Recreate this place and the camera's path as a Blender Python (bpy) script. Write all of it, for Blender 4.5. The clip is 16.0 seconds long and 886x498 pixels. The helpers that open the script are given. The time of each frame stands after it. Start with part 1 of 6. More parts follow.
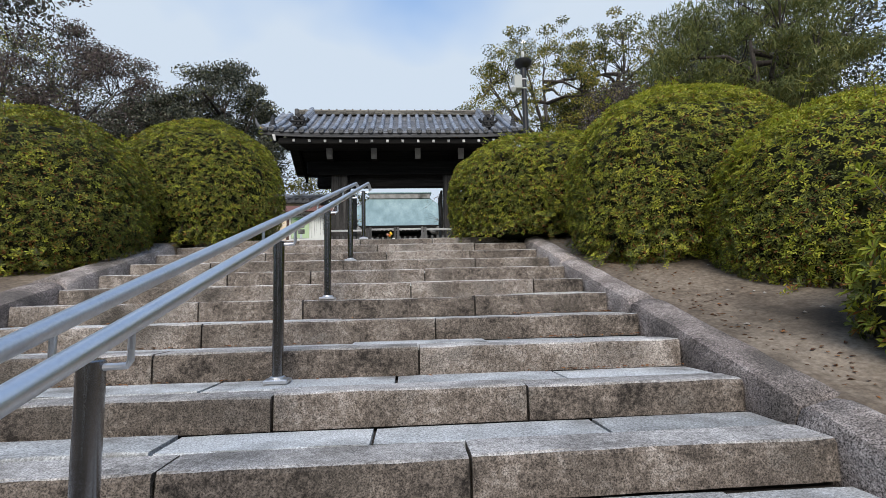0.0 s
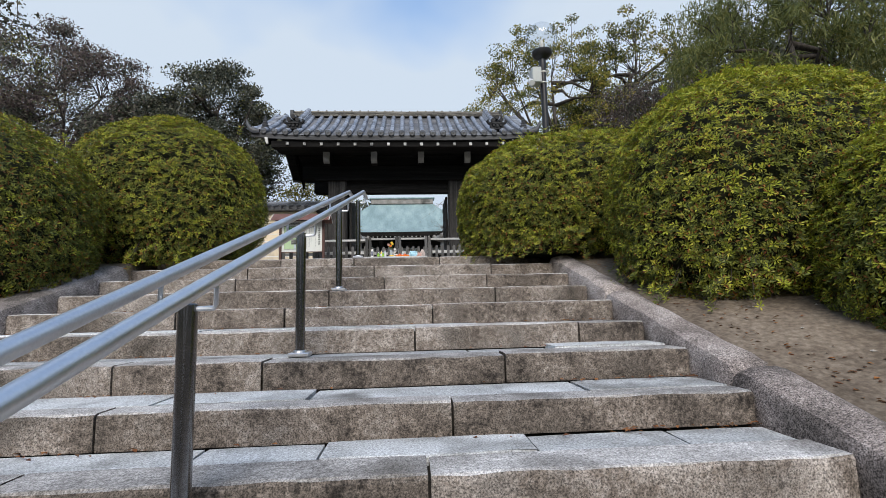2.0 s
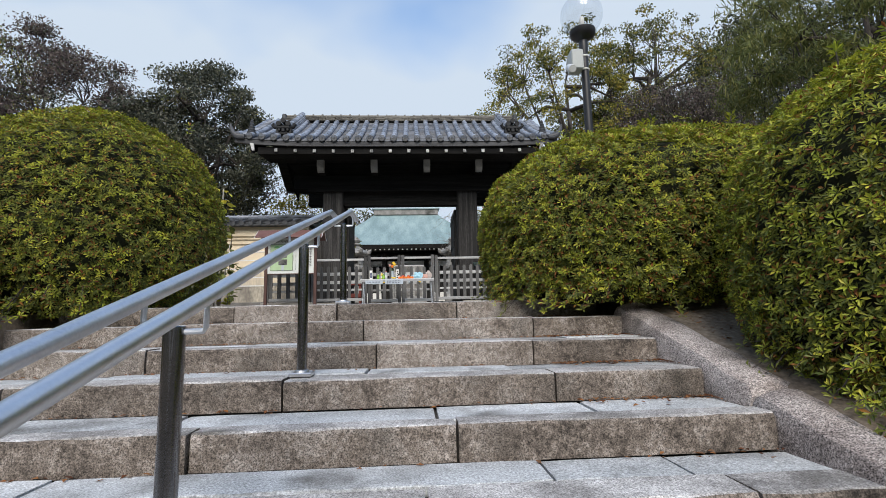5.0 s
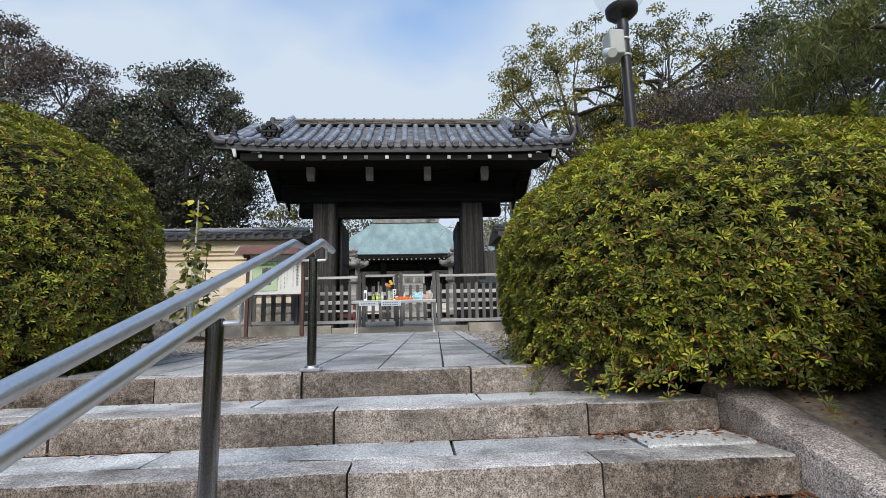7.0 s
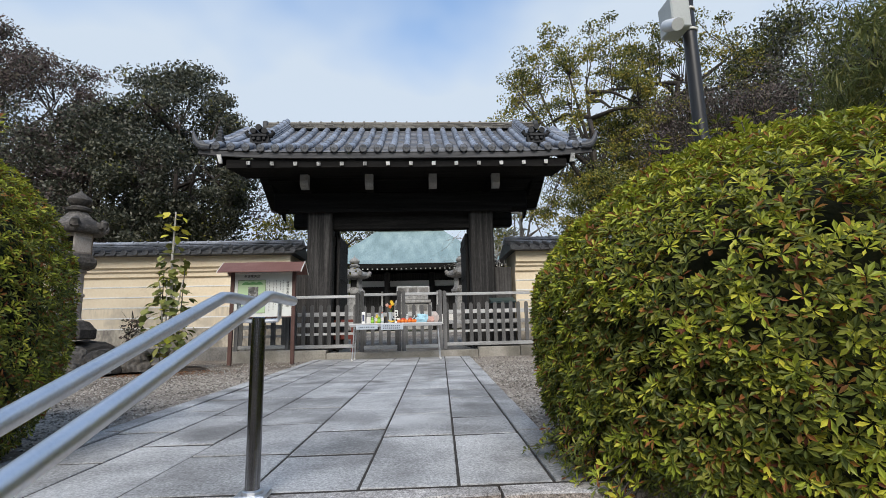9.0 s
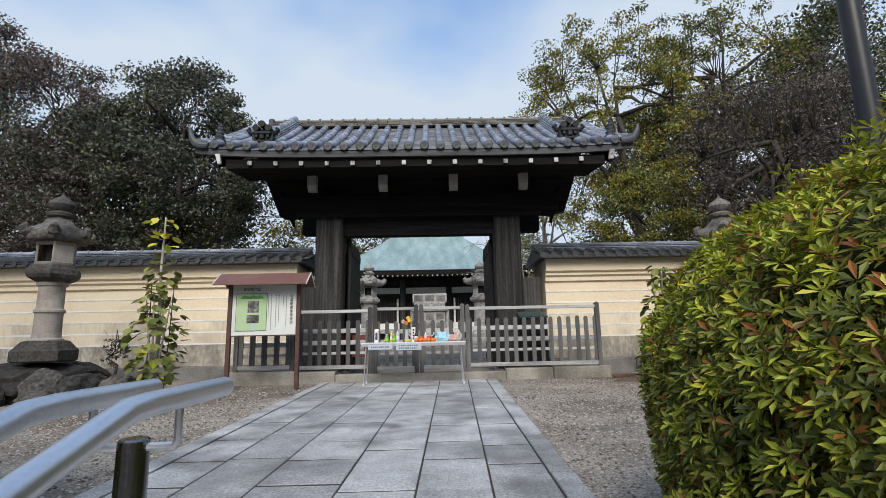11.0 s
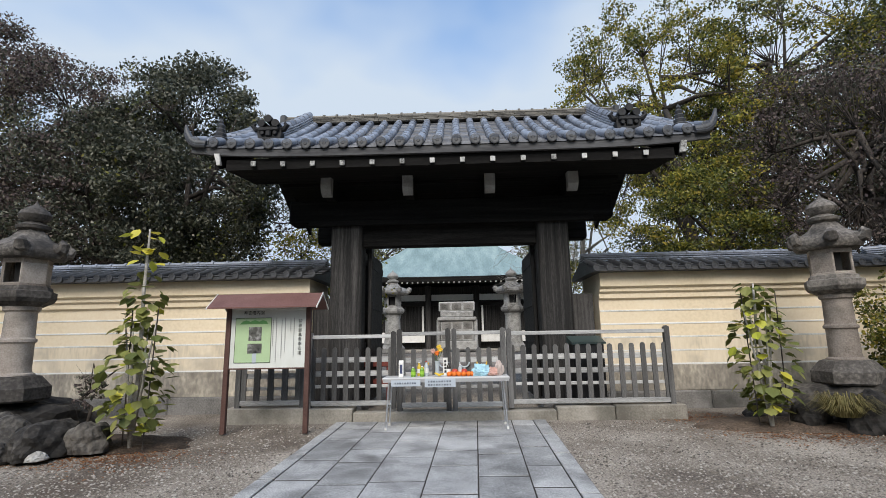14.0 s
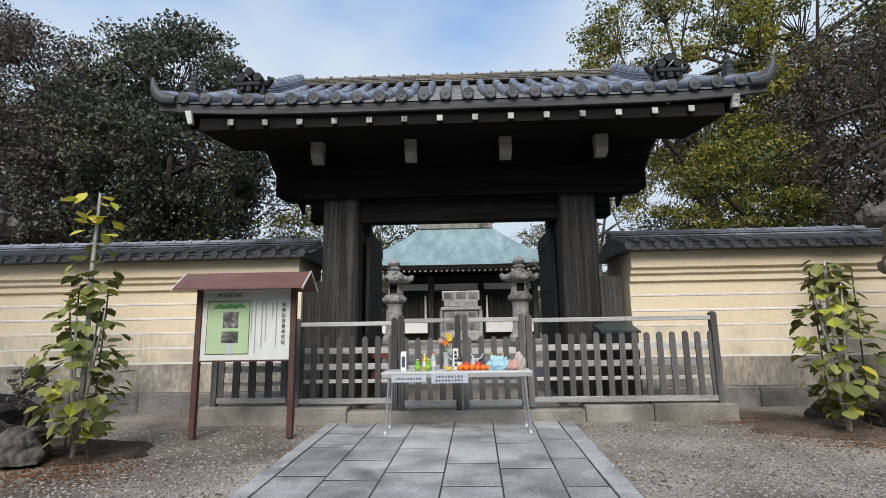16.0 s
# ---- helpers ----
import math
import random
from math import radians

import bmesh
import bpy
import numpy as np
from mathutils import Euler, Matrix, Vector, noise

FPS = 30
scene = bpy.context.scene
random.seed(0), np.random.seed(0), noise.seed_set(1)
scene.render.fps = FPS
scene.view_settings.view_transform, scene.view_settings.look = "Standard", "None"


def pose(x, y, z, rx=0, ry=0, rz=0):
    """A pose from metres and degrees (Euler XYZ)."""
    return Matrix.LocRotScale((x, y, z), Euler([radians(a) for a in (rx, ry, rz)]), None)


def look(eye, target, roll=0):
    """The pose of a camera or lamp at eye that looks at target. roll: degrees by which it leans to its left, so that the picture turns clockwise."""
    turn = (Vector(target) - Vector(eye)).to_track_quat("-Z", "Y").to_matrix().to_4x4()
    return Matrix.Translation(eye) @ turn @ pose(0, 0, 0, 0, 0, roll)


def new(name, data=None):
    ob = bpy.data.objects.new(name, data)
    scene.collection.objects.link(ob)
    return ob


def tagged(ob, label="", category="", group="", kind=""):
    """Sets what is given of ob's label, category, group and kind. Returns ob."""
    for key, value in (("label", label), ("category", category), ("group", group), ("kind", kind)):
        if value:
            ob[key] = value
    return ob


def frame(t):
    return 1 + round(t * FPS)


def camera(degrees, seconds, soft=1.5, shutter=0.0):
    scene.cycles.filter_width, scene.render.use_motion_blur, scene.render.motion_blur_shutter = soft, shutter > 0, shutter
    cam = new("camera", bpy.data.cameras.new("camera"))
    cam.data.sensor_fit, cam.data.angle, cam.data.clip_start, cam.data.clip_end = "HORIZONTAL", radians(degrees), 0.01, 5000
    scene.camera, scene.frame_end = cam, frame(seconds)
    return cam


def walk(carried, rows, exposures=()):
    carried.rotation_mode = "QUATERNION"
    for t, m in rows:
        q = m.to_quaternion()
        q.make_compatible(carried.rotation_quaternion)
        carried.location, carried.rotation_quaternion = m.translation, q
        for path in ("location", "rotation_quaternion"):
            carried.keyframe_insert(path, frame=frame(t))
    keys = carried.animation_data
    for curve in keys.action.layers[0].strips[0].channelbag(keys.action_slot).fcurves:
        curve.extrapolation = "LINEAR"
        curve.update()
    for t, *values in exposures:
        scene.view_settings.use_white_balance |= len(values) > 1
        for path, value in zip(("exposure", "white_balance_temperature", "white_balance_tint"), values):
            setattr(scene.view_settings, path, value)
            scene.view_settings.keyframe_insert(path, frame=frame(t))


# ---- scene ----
cam = camera(85.2, 16.0, 0.55)
METRES, EYE, TILT, LEAN, TURN = 9.2, 1.25, 0.0, 0.0, -4.3
ROWS = [
    (0.0, 0.0, 0.0, 0.0, 0.16, 6.41, 1.45),
    (0.5, -0.0052, 0.033, 0.0095, 0.22, 6.55, 1.41),
    (1.0, -0.0074, 0.0614, 0.0189, 0.1, 6.8, 1.43),
    (1.5, -0.0067, 0.0938, 0.0296, 0.14, 6.81, 1.45),
    (2.0, -0.0089, 0.1207, 0.0361, 0.44, 6.95, 1.41),
    (2.5, -0.0094, 0.1524, 0.0533, 0.55, 7.04, 1.43),
    (3.0, -0.0104, 0.1835, 0.0554, 0.52, 7.3, 1.41),
    (3.5, -0.0103, 0.2158, 0.07, 0.65, 7.39, 1.41),
    (4.0, -0.0152, 0.2454, 0.0764, 0.84, 7.54, 1.36),
    (6.5, -0.0317, 0.3975, 0.1266, 0.9, 8.7, 1.34),
    (7.0, -0.0302, 0.4327, 0.1369, 0.92, 8.81, 1.38),
    (7.5, -0.0325, 0.4589, 0.1439, 0.97, 9.07, 1.32),
    (8.0, -0.0364, 0.4894, 0.1605, 1.01, 9.07, 1.27),
    (8.5, -0.0372, 0.518, 0.1653, 1.05, 9.24, 1.32),
    (9.0, -0.0359, 0.5501, 0.1782, 1.51, 9.55, 1.36),
    (11.5, -0.0573, 0.6948, 0.217, 3.55, 10.35, 1.16),
    (12.0, -0.0602, 0.72, 0.228, 3.67, 10.54, 1.17),
    (12.5, -0.0637, 0.7475, 0.23, 3.95, 10.54, 1.16),
    (13.0, -0.0674, 0.7696, 0.24, 5.06, 10.67, 1.12),
    (13.5, -0.076, 0.7961, 0.2413, 5.98, 10.61, 1.04),
    (14.0, -0.083, 0.8215, 0.2549, 6.19, 10.53, 1.01),
    (14.5, -0.0872, 0.8506, 0.2535, 6.29, 10.44, 1.05),
    (15.0, -0.0915, 0.8808, 0.2555, 6.42, 10.29, 1.03),
    (15.5, -0.1012, 0.913, 0.2543, 6.46, 9.96, 0.88),
    (16.0, -0.1078, 0.9444, 0.2499, 6.38, 9.52, 0.91),
]
walk(cam, [(t, pose(0, 0, EYE, TILT, LEAN, TURN) @ pose(METRES * x, METRES * y, METRES * z, 90 + pitch, roll, yaw)) for t, x, y, z, yaw, pitch, roll in ROWS])

# ---- light ----
world = bpy.data.worlds.new("sky")
scene.world = world
world.use_nodes = True
wn, wl = world.node_tree.nodes, world.node_tree.links
SUN_EL, SUN_ROT = radians(41), radians(184)
sky = wn.new("ShaderNodeTexSky")
sky.sky_type, sky.sun_disc, sky.sun_elevation, sky.sun_rotation = "NISHITA", False, SUN_EL, SUN_ROT
tc = wn.new("ShaderNodeTexCoord")
mp = wn.new("ShaderNodeMapping")
mp.inputs["Scale"].default_value = (1.0, 1.0, 1.7)
cl = wn.new("ShaderNodeTexNoise")
cl.inputs["Scale"].default_value, cl.inputs["Detail"].default_value, cl.inputs["Roughness"].default_value = 1.5, 4, 0.5
cr = wn.new("ShaderNodeValToRGB")
cr.color_ramp.elements[0].color = (0.34, 0.34, 0.34, 1)
cr.color_ramp.elements[0].position, cr.color_ramp.elements[1].position = 0.34, 0.60
mix = wn.new("ShaderNodeMix")
mix.data_type = "RGBA"
mix.inputs["B"].default_value = (5.4, 6.25, 7.3, 1)
wl.new(tc.outputs["Generated"], mp.inputs["Vector"])
wl.new(mp.outputs["Vector"], cl.inputs["Vector"])
sx, hi, thin = wn.new("ShaderNodeSeparateXYZ"), wn.new("ShaderNodeMapRange"), wn.new("ShaderNodeMath")
hi.inputs["From Min"].default_value, hi.inputs["From Max"].default_value, hi.inputs["To Min"].default_value, hi.inputs["To Max"].default_value = 0.44, 0.68, 0.10, -0.12
wl.new(tc.outputs["Generated"], sx.inputs[0])
wl.new(sx.outputs["Z"], hi.inputs["Value"])
wl.new(cl.outputs["Fac"], thin.inputs[0])
wl.new(hi.outputs["Result"], thin.inputs[1])
wl.new(thin.outputs[0], cr.inputs["Fac"])
wl.new(cr.outputs["Color"], mix.inputs["Factor"])
deep = wn.new("ShaderNodeHueSaturation")
deep.inputs["Saturation"].default_value, deep.inputs["Value"].default_value = 1.45, 2.3
wl.new(sky.outputs["Color"], deep.inputs["Color"])
wl.new(deep.outputs["Color"], mix.inputs["A"])
wl.new(mix.outputs["Result"], wn["Background"].inputs["Color"])
wn["Background"].inputs["Strength"].default_value = 0.119
sun = new("sun", bpy.data.lights.new("sun", "SUN"))
sun.data.energy, sun.data.angle, sun.data.color = 3.25, radians(32), (1.0, 0.94, 0.865)
sun.matrix_world = look((0, 0, 0), (-math.sin(SUN_ROT) * math.cos(SUN_EL), -math.cos(SUN_ROT) * math.cos(SUN_EL), -math.sin(SUN_EL)))

# ---- materials ----


def material(name, stops, scale=6.0, rough=0.8, metal=0.0, bump=0.3, grain=60.0, stretch=(1, 1, 1), spread=0.12, by="object", spec=0.3, stain=None, stain_scale=1.2, fleck=0.0, fleck_scale=130.0):
    """stops: colours from low to high of a two-scale noise. by: 'object' adds a random shift per object, 'island' per piece of a mesh."""
    m = bpy.data.materials.new(name)
    m.use_nodes = True
    n, l = m.node_tree.nodes, m.node_tree.links
    b = n["Principled BSDF"]
    b.inputs["Roughness"].default_value, b.inputs["Metallic"].default_value = rough, metal
    b.inputs["Specular IOR Level"].default_value = spec
    t = n.new("ShaderNodeTexCoord")
    mpg = n.new("ShaderNodeMapping")
    mpg.inputs["Scale"].default_value = stretch
    l.new(t.outputs["Object"], mpg.inputs["Vector"])
    big, fine = n.new("ShaderNodeTexNoise"), n.new("ShaderNodeTexNoise")
    for q, s, d in ((big, scale, 4), (fine, grain, 3)):
        q.inputs["Scale"].default_value, q.inputs["Detail"].default_value = s, d
        l.new(mpg.outputs["Vector"], q.inputs["Vector"])
    rnd = n.new("ShaderNodeObjectInfo") if by == "object" else n.new("ShaderNodeNewGeometry")
    shift = n.new("ShaderNodeMath")
    shift.operation = "MULTIPLY_ADD"
    l.new(rnd.outputs["Random" if by == "object" else "Random Per Island"], shift.inputs[0])
    shift.inputs[1].default_value, shift.inputs[2].default_value = spread * 2, -spread
    both = n.new("ShaderNodeMix")
    both.inputs["Factor"].default_value = 0.45
    l.new(big.outputs["Fac"], both.inputs["A"])
    l.new(fine.outputs["Fac"], both.inputs["B"])
    add = n.new("ShaderNodeMath")
    l.new(both.outputs["Result"], add.inputs[0])
    l.new(shift.outputs[0], add.inputs[1])
    ramp = n.new("ShaderNodeValToRGB")
    el = ramp.color_ramp.elements
    while len(el) < len(stops):
        el.new(0.5)
    for i, c in enumerate(stops):
        el[i].position = 0.3 + 0.4 * i / max(1, len(stops) - 1)
        el[i].color = (*c, 1)
    l.new(add.outputs[0], ramp.inputs["Fac"])
    out = ramp.outputs["Color"]
    if stain:
        sn = n.new("ShaderNodeTexNoise")
        sn.inputs["Scale"].default_value, sn.inputs["Detail"].default_value = stain_scale, 6
        l.new(t.outputs["Object"], sn.inputs["Vector"])
        sr = n.new("ShaderNodeValToRGB")
        sr.color_ramp.elements[0].position, sr.color_ramp.elements[1].position = 0.5, 0.72
        l.new(sn.outputs["Fac"], sr.inputs["Fac"])
        sm = n.new("ShaderNodeMix")
        sm.data_type = "RGBA"
        sm.inputs["B"].default_value = (*stain, 1)
        l.new(sr.outputs["Color"], sm.inputs["Factor"])
        l.new(out, sm.inputs["A"])
        out = sm.outputs["Result"]
    if fleck:
        fk = n.new("ShaderNodeTexNoise")
        fk.inputs["Scale"].default_value, fk.inputs["Detail"].default_value, fk.inputs["Roughness"].default_value = fleck_scale, 2, 0.7
        l.new(t.outputs["Object"], fk.inputs["Vector"])
        fr = n.new("ShaderNodeMapRange")
        fr.inputs["From Min"].default_value, fr.inputs["From Max"].default_value = 0.34, 0.66
        fr.inputs["To Min"].default_value, fr.inputs["To Max"].default_value = 1 - fleck, 1 + fleck
        l.new(fk.outputs["Fac"], fr.inputs["Value"])
        fm = n.new("ShaderNodeVectorMath")
        fm.operation = "SCALE"
        l.new(out, fm.inputs[0])
        l.new(fr.outputs["Result"], fm.inputs["Scale"])
        out = fm.outputs["Vector"]
    l.new(out, b.inputs["Base Color"])
    if bump:
        bp = n.new("ShaderNodeBump")
        bp.inputs["Strength"].default_value, bp.inputs["Distance"].default_value = bump, 0.01
        l.new(both.outputs["Result"], bp.inputs["Height"])
        l.new(bp.outputs["Normal"], b.inputs["Normal"])
    return m


def leaf_material(name, stops, rough=0.5):
    """Leaves: a colour for each leaf, a little light let through."""
    m = bpy.data.materials.new(name)
    m.use_nodes = True
    n, l = m.node_tree.nodes, m.node_tree.links
    b = n["Principled BSDF"]
    g = n.new("ShaderNodeNewGeometry")
    ramp = n.new("ShaderNodeValToRGB")
    el = ramp.color_ramp.elements
    while len(el) < len(stops):
        el.new(0.5)
    for i, c in enumerate(stops):
        el[i].position, el[i].color = i / (len(stops) - 1), (*c, 1)
    l.new(g.outputs["Random Per Island"], ramp.inputs["Fac"])
    l.new(ramp.outputs["Color"], b.inputs["Base Color"])
    b.inputs["Roughness"].default_value = rough
    b.inputs["Specular IOR Level"].default_value = 0.35
    tr = n.new("ShaderNodeBsdfTranslucent")
    l.new(ramp.outputs["Color"], tr.inputs["Color"])
    ms = n.new("ShaderNodeMixShader")
    ms.inputs["Fac"].default_value = 0.25
    l.new(b.outputs[0], ms.inputs[1])
    l.new(tr.outputs[0], ms.inputs[2])
    l.new(ms.outputs[0], n["Material Output"].inputs["Surface"])
    return m


def plain(name, c, rough=0.6, metal=0.0, spec=0.4):
    return material(name, [[v * 0.9 for v in c], [min(1, v * 1.08) for v in c]], scale=5, rough=rough, metal=metal, bump=0.05, grain=90, spread=0.03, spec=spec)


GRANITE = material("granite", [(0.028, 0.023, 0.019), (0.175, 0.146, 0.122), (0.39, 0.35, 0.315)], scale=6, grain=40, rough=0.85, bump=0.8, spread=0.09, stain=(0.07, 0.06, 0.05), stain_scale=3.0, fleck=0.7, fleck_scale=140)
WORN_LIT = material("worn_lit_granite_top", [(0.15, 0.142, 0.134), (0.37, 0.355, 0.342), (0.60, 0.585, 0.57)], scale=4, grain=40, rough=0.85, bump=0.6, spread=0.08, stain=(0.14, 0.13, 0.118), stain_scale=2.6, fleck=0.55, fleck_scale=140)
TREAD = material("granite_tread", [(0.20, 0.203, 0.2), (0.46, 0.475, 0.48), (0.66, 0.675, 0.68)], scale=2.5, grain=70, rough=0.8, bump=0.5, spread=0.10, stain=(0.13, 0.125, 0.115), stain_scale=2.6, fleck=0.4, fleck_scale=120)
PAVE = material("path_slab", [(0.16, 0.162, 0.16), (0.34, 0.343, 0.341), (0.54, 0.545, 0.54)], scale=2.4, grain=60, rough=0.75, bump=0.4, spread=0.07, stain=(0.15, 0.15, 0.148), stain_scale=1.9, fleck=0.3, fleck_scale=100)
JOINT = material("joint_mortar", [(0.02, 0.018, 0.016), (0.055, 0.05, 0.045)], scale=8, grain=70, rough=0.95)
CURB = material("curb_granite", [(0.06, 0.05, 0.044), (0.23, 0.197, 0.182), (0.45, 0.405, 0.38)], scale=4, grain=55, rough=0.85, bump=0.8, stain=(0.09, 0.08, 0.072), stain_scale=2.6, fleck=0.9, fleck_scale=150)
SOIL = material("soil", [(0.05, 0.039, 0.029), (0.15, 0.118, 0.088), (0.27, 0.225, 0.175)], scale=1.5, grain=25, rough=0.95, bump=0.9, stain=(0.045, 0.036, 0.027), stain_scale=1.3, fleck=0.18, fleck_scale=45)
GRAVEL = material("gravel_sand", [(0.07, 0.057, 0.046), (0.21, 0.181, 0.149), (0.37, 0.332, 0.28)], scale=1.2, grain=55, rough=0.95, bump=1.0, stain=(0.10, 0.078, 0.06), stain_scale=0.45, fleck=0.55, fleck_scale=60)
PEBBLE = material("pebble", [(0.10, 0.088, 0.075), (0.25, 0.225, 0.19), (0.42, 0.39, 0.345)], scale=4, grain=40, rough=0.9, by="island", spread=0.28)
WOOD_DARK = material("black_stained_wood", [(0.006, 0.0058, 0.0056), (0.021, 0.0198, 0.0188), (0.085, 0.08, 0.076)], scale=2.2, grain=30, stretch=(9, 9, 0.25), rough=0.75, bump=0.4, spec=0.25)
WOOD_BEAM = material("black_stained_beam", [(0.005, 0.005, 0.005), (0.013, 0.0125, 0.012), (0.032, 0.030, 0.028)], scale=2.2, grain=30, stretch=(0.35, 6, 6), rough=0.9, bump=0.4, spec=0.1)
FENCE = material("weathered_grey_wood", [(0.042, 0.041, 0.039), (0.092, 0.09, 0.087), (0.18, 0.177, 0.17)], scale=2.5, grain=35, stretch=(5, 5, 0.5), rough=0.8, bump=0.4)
RAILWOOD = material("weathered_grey_rail", [(0.20, 0.20, 0.195), (0.40, 0.40, 0.39), (0.58, 0.58, 0.565)], scale=2.5, grain=35, stretch=(0.5, 5, 5), rough=0.8, bump=0.4)
# mottled paint, greyed further for the shadow under the eave
WHITE_MOTTLED_SHADED = material("mottled_shaded_white_paint", [(0.10, 0.10, 0.096), (0.42, 0.42, 0.40), (0.62, 0.61, 0.58)], scale=14, grain=45, rough=0.8, bump=0.3)
# white arm ends, darkened to grey for the shadow they stand in
SHADED_PAINT = material("shaded_white_paint", [(0.20, 0.20, 0.195), (0.31, 0.31, 0.30), (0.40, 0.40, 0.385)], scale=5, grain=45, rough=0.8, bump=0.2)
EAVE = material("weathered_eave_board", [(0.025, 0.025, 0.026), (0.055, 0.055, 0.057), (0.10, 0.10, 0.102)], scale=2.2, grain=30, stretch=(0.4, 6, 6), rough=0.85, bump=0.4)
WHITE = material("white_paint", [(0.55, 0.54, 0.5), (0.74, 0.73, 0.69), (0.8, 0.79, 0.76)], scale=6, grain=40, rough=0.7, bump=0.2)
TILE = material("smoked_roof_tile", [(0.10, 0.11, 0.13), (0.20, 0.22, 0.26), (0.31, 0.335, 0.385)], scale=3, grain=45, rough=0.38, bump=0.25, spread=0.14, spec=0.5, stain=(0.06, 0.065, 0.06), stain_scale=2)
# pan tiles, a darker grey than the round tiles beside them
TILE_PAN = material("darker_pan_tile", [(0.035, 0.038, 0.045), (0.085, 0.092, 0.107), (0.16, 0.17, 0.195)], scale=3, grain=45, rough=0.42, bump=0.3, by="island", spread=0.14, spec=0.5)
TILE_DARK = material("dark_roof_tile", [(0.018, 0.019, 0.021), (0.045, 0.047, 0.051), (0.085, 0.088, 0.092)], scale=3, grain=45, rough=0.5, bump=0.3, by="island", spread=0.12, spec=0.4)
RIDGE_TILE = material("old_ridge_tile", [(0.07, 0.065, 0.058), (0.15, 0.14, 0.12), (0.23, 0.215, 0.185)], scale=4, grain=30, rough=0.7, bump=0.3, by="island", spread=0.14)
PLASTER = material("ochre_plaster", [(0.66, 0.545, 0.37), (0.765, 0.645, 0.46), (0.81, 0.705, 0.53)], scale=0.8, grain=20, rough=0.9, bump=0.12, spread=0.02)
PLASTER_OLD = material("stained_plaster", [(0.16, 0.145, 0.125), (0.34, 0.305, 0.25), (0.62, 0.55, 0.43)], scale=1.6, grain=12, rough=0.92, bump=0.35, spread=0.04, stretch=(1.6, 1.6, 0.8), stain=(0.17, 0.155, 0.13), stain_scale=1.8)
PLASTER_WORN = material("rain_streaked_plaster", [(0.44, 0.385, 0.30), (0.70, 0.60, 0.44), (0.79, 0.69, 0.53)], scale=1.1, grain=7, rough=0.92, bump=0.2, spread=0.03, stretch=(3.0, 3.0, 0.6), stain=(0.46, 0.40, 0.31), stain_scale=2.0)
TILE_BLACK = material("black_ornament_tile", [(0.004, 0.004, 0.004), (0.009, 0.009, 0.01), (0.022, 0.023, 0.024)], scale=5, grain=30, rough=0.6, bump=0.6, spec=0.3)
STEM_WHITE = material("whitish_stem", [(0.24, 0.22, 0.19), (0.42, 0.40, 0.36), (0.55, 0.53, 0.48)], scale=8, grain=50, rough=0.85, bump=0.4)
FOOTING = material("footing_stone", [(0.10, 0.095, 0.088), (0.20, 0.19, 0.175), (0.30, 0.285, 0.265)], scale=2, grain=40, rough=0.9, bump=0.5, stain=(0.07, 0.068, 0.06), stain_scale=1.6)
PLINTH = material("concrete_plinth", [(0.17, 0.155, 0.13), (0.29, 0.27, 0.23), (0.38, 0.355, 0.31)], scale=2, grain=40, rough=0.9, bump=0.35, stain=(0.09, 0.085, 0.07), stain_scale=1.1)
LANTERN = material("lantern_stone", [(0.15, 0.125, 0.105), (0.29, 0.25, 0.215), (0.42, 0.375, 0.33)], scale=3, grain=50, rough=0.9, bump=0.5, stain=(0.11, 0.10, 0.085), stain_scale=2.2)
LANTERN_DARK = material("dark_lantern_stone", [(0.03, 0.027, 0.024), (0.10, 0.091, 0.082), (0.28, 0.255, 0.225)], scale=2.2, grain=24, rough=0.9, bump=0.8, stain=(0.03, 0.028, 0.026), stain_scale=2.6)
ROCK = material("garden_rock", [(0.012, 0.0115, 0.011), (0.048, 0.044, 0.040), (0.16, 0.147, 0.128)], scale=3.2, grain=18, rough=0.85, bump=1.0, stain=(0.018, 0.017, 0.016), stain_scale=1.9)
BED = material("leafy_bed_soil", [(0.02, 0.014, 0.01), (0.06, 0.043, 0.031), (0.14, 0.105, 0.078)], scale=3, grain=30, rough=0.95, bump=1.0, fleck=0.6, fleck_scale=50)
# post steel, base colour lowered for the dark surroundings it mirrors
STEEL_POST = material("polished_steel_dark_reflection", [(0.20, 0.20, 0.205), (0.26, 0.26, 0.265), (0.31, 0.31, 0.315)], scale=10, grain=120, rough=0.22, metal=1.0, bump=0.03)
STEEL = material("brushed_steel", [(0.60, 0.61, 0.63), (0.69, 0.70, 0.72), (0.75, 0.76, 0.78)], scale=10, grain=120, rough=0.40, metal=1.0, bump=0.06)
BROWN = material("brown_metal", [(0.055, 0.028, 0.022), (0.085, 0.045, 0.037), (0.11, 0.06, 0.05)], scale=4, grain=40, rough=0.6, bump=0.1)
BROWN_ROOF = material("brown_roof_sheet", [(0.13, 0.065, 0.055), (0.17, 0.09, 0.078), (0.21, 0.12, 0.105)], scale=4, grain=40, rough=0.45, bump=0.08)
COPPER = material("green_copper_roof", [(0.14, 0.205, 0.207), (0.22, 0.305, 0.305), (0.33, 0.415, 0.41)], scale=0.8, grain=6, stretch=(2.2, 0.3, 1), rough=0.7, bump=0.1)
BARK = material("bark", [(0.02, 0.017, 0.014), (0.06, 0.05, 0.042), (0.12, 0.105, 0.09)], scale=5, grain=25, stretch=(3, 3, 0.6), rough=0.95, bump=0.8)
BARK_PALE = material("pale_bark", [(0.08, 0.075, 0.068), (0.19, 0.18, 0.16), (0.30, 0.285, 0.26)], scale=5, grain=25, rough=0.95, bump=0.6)
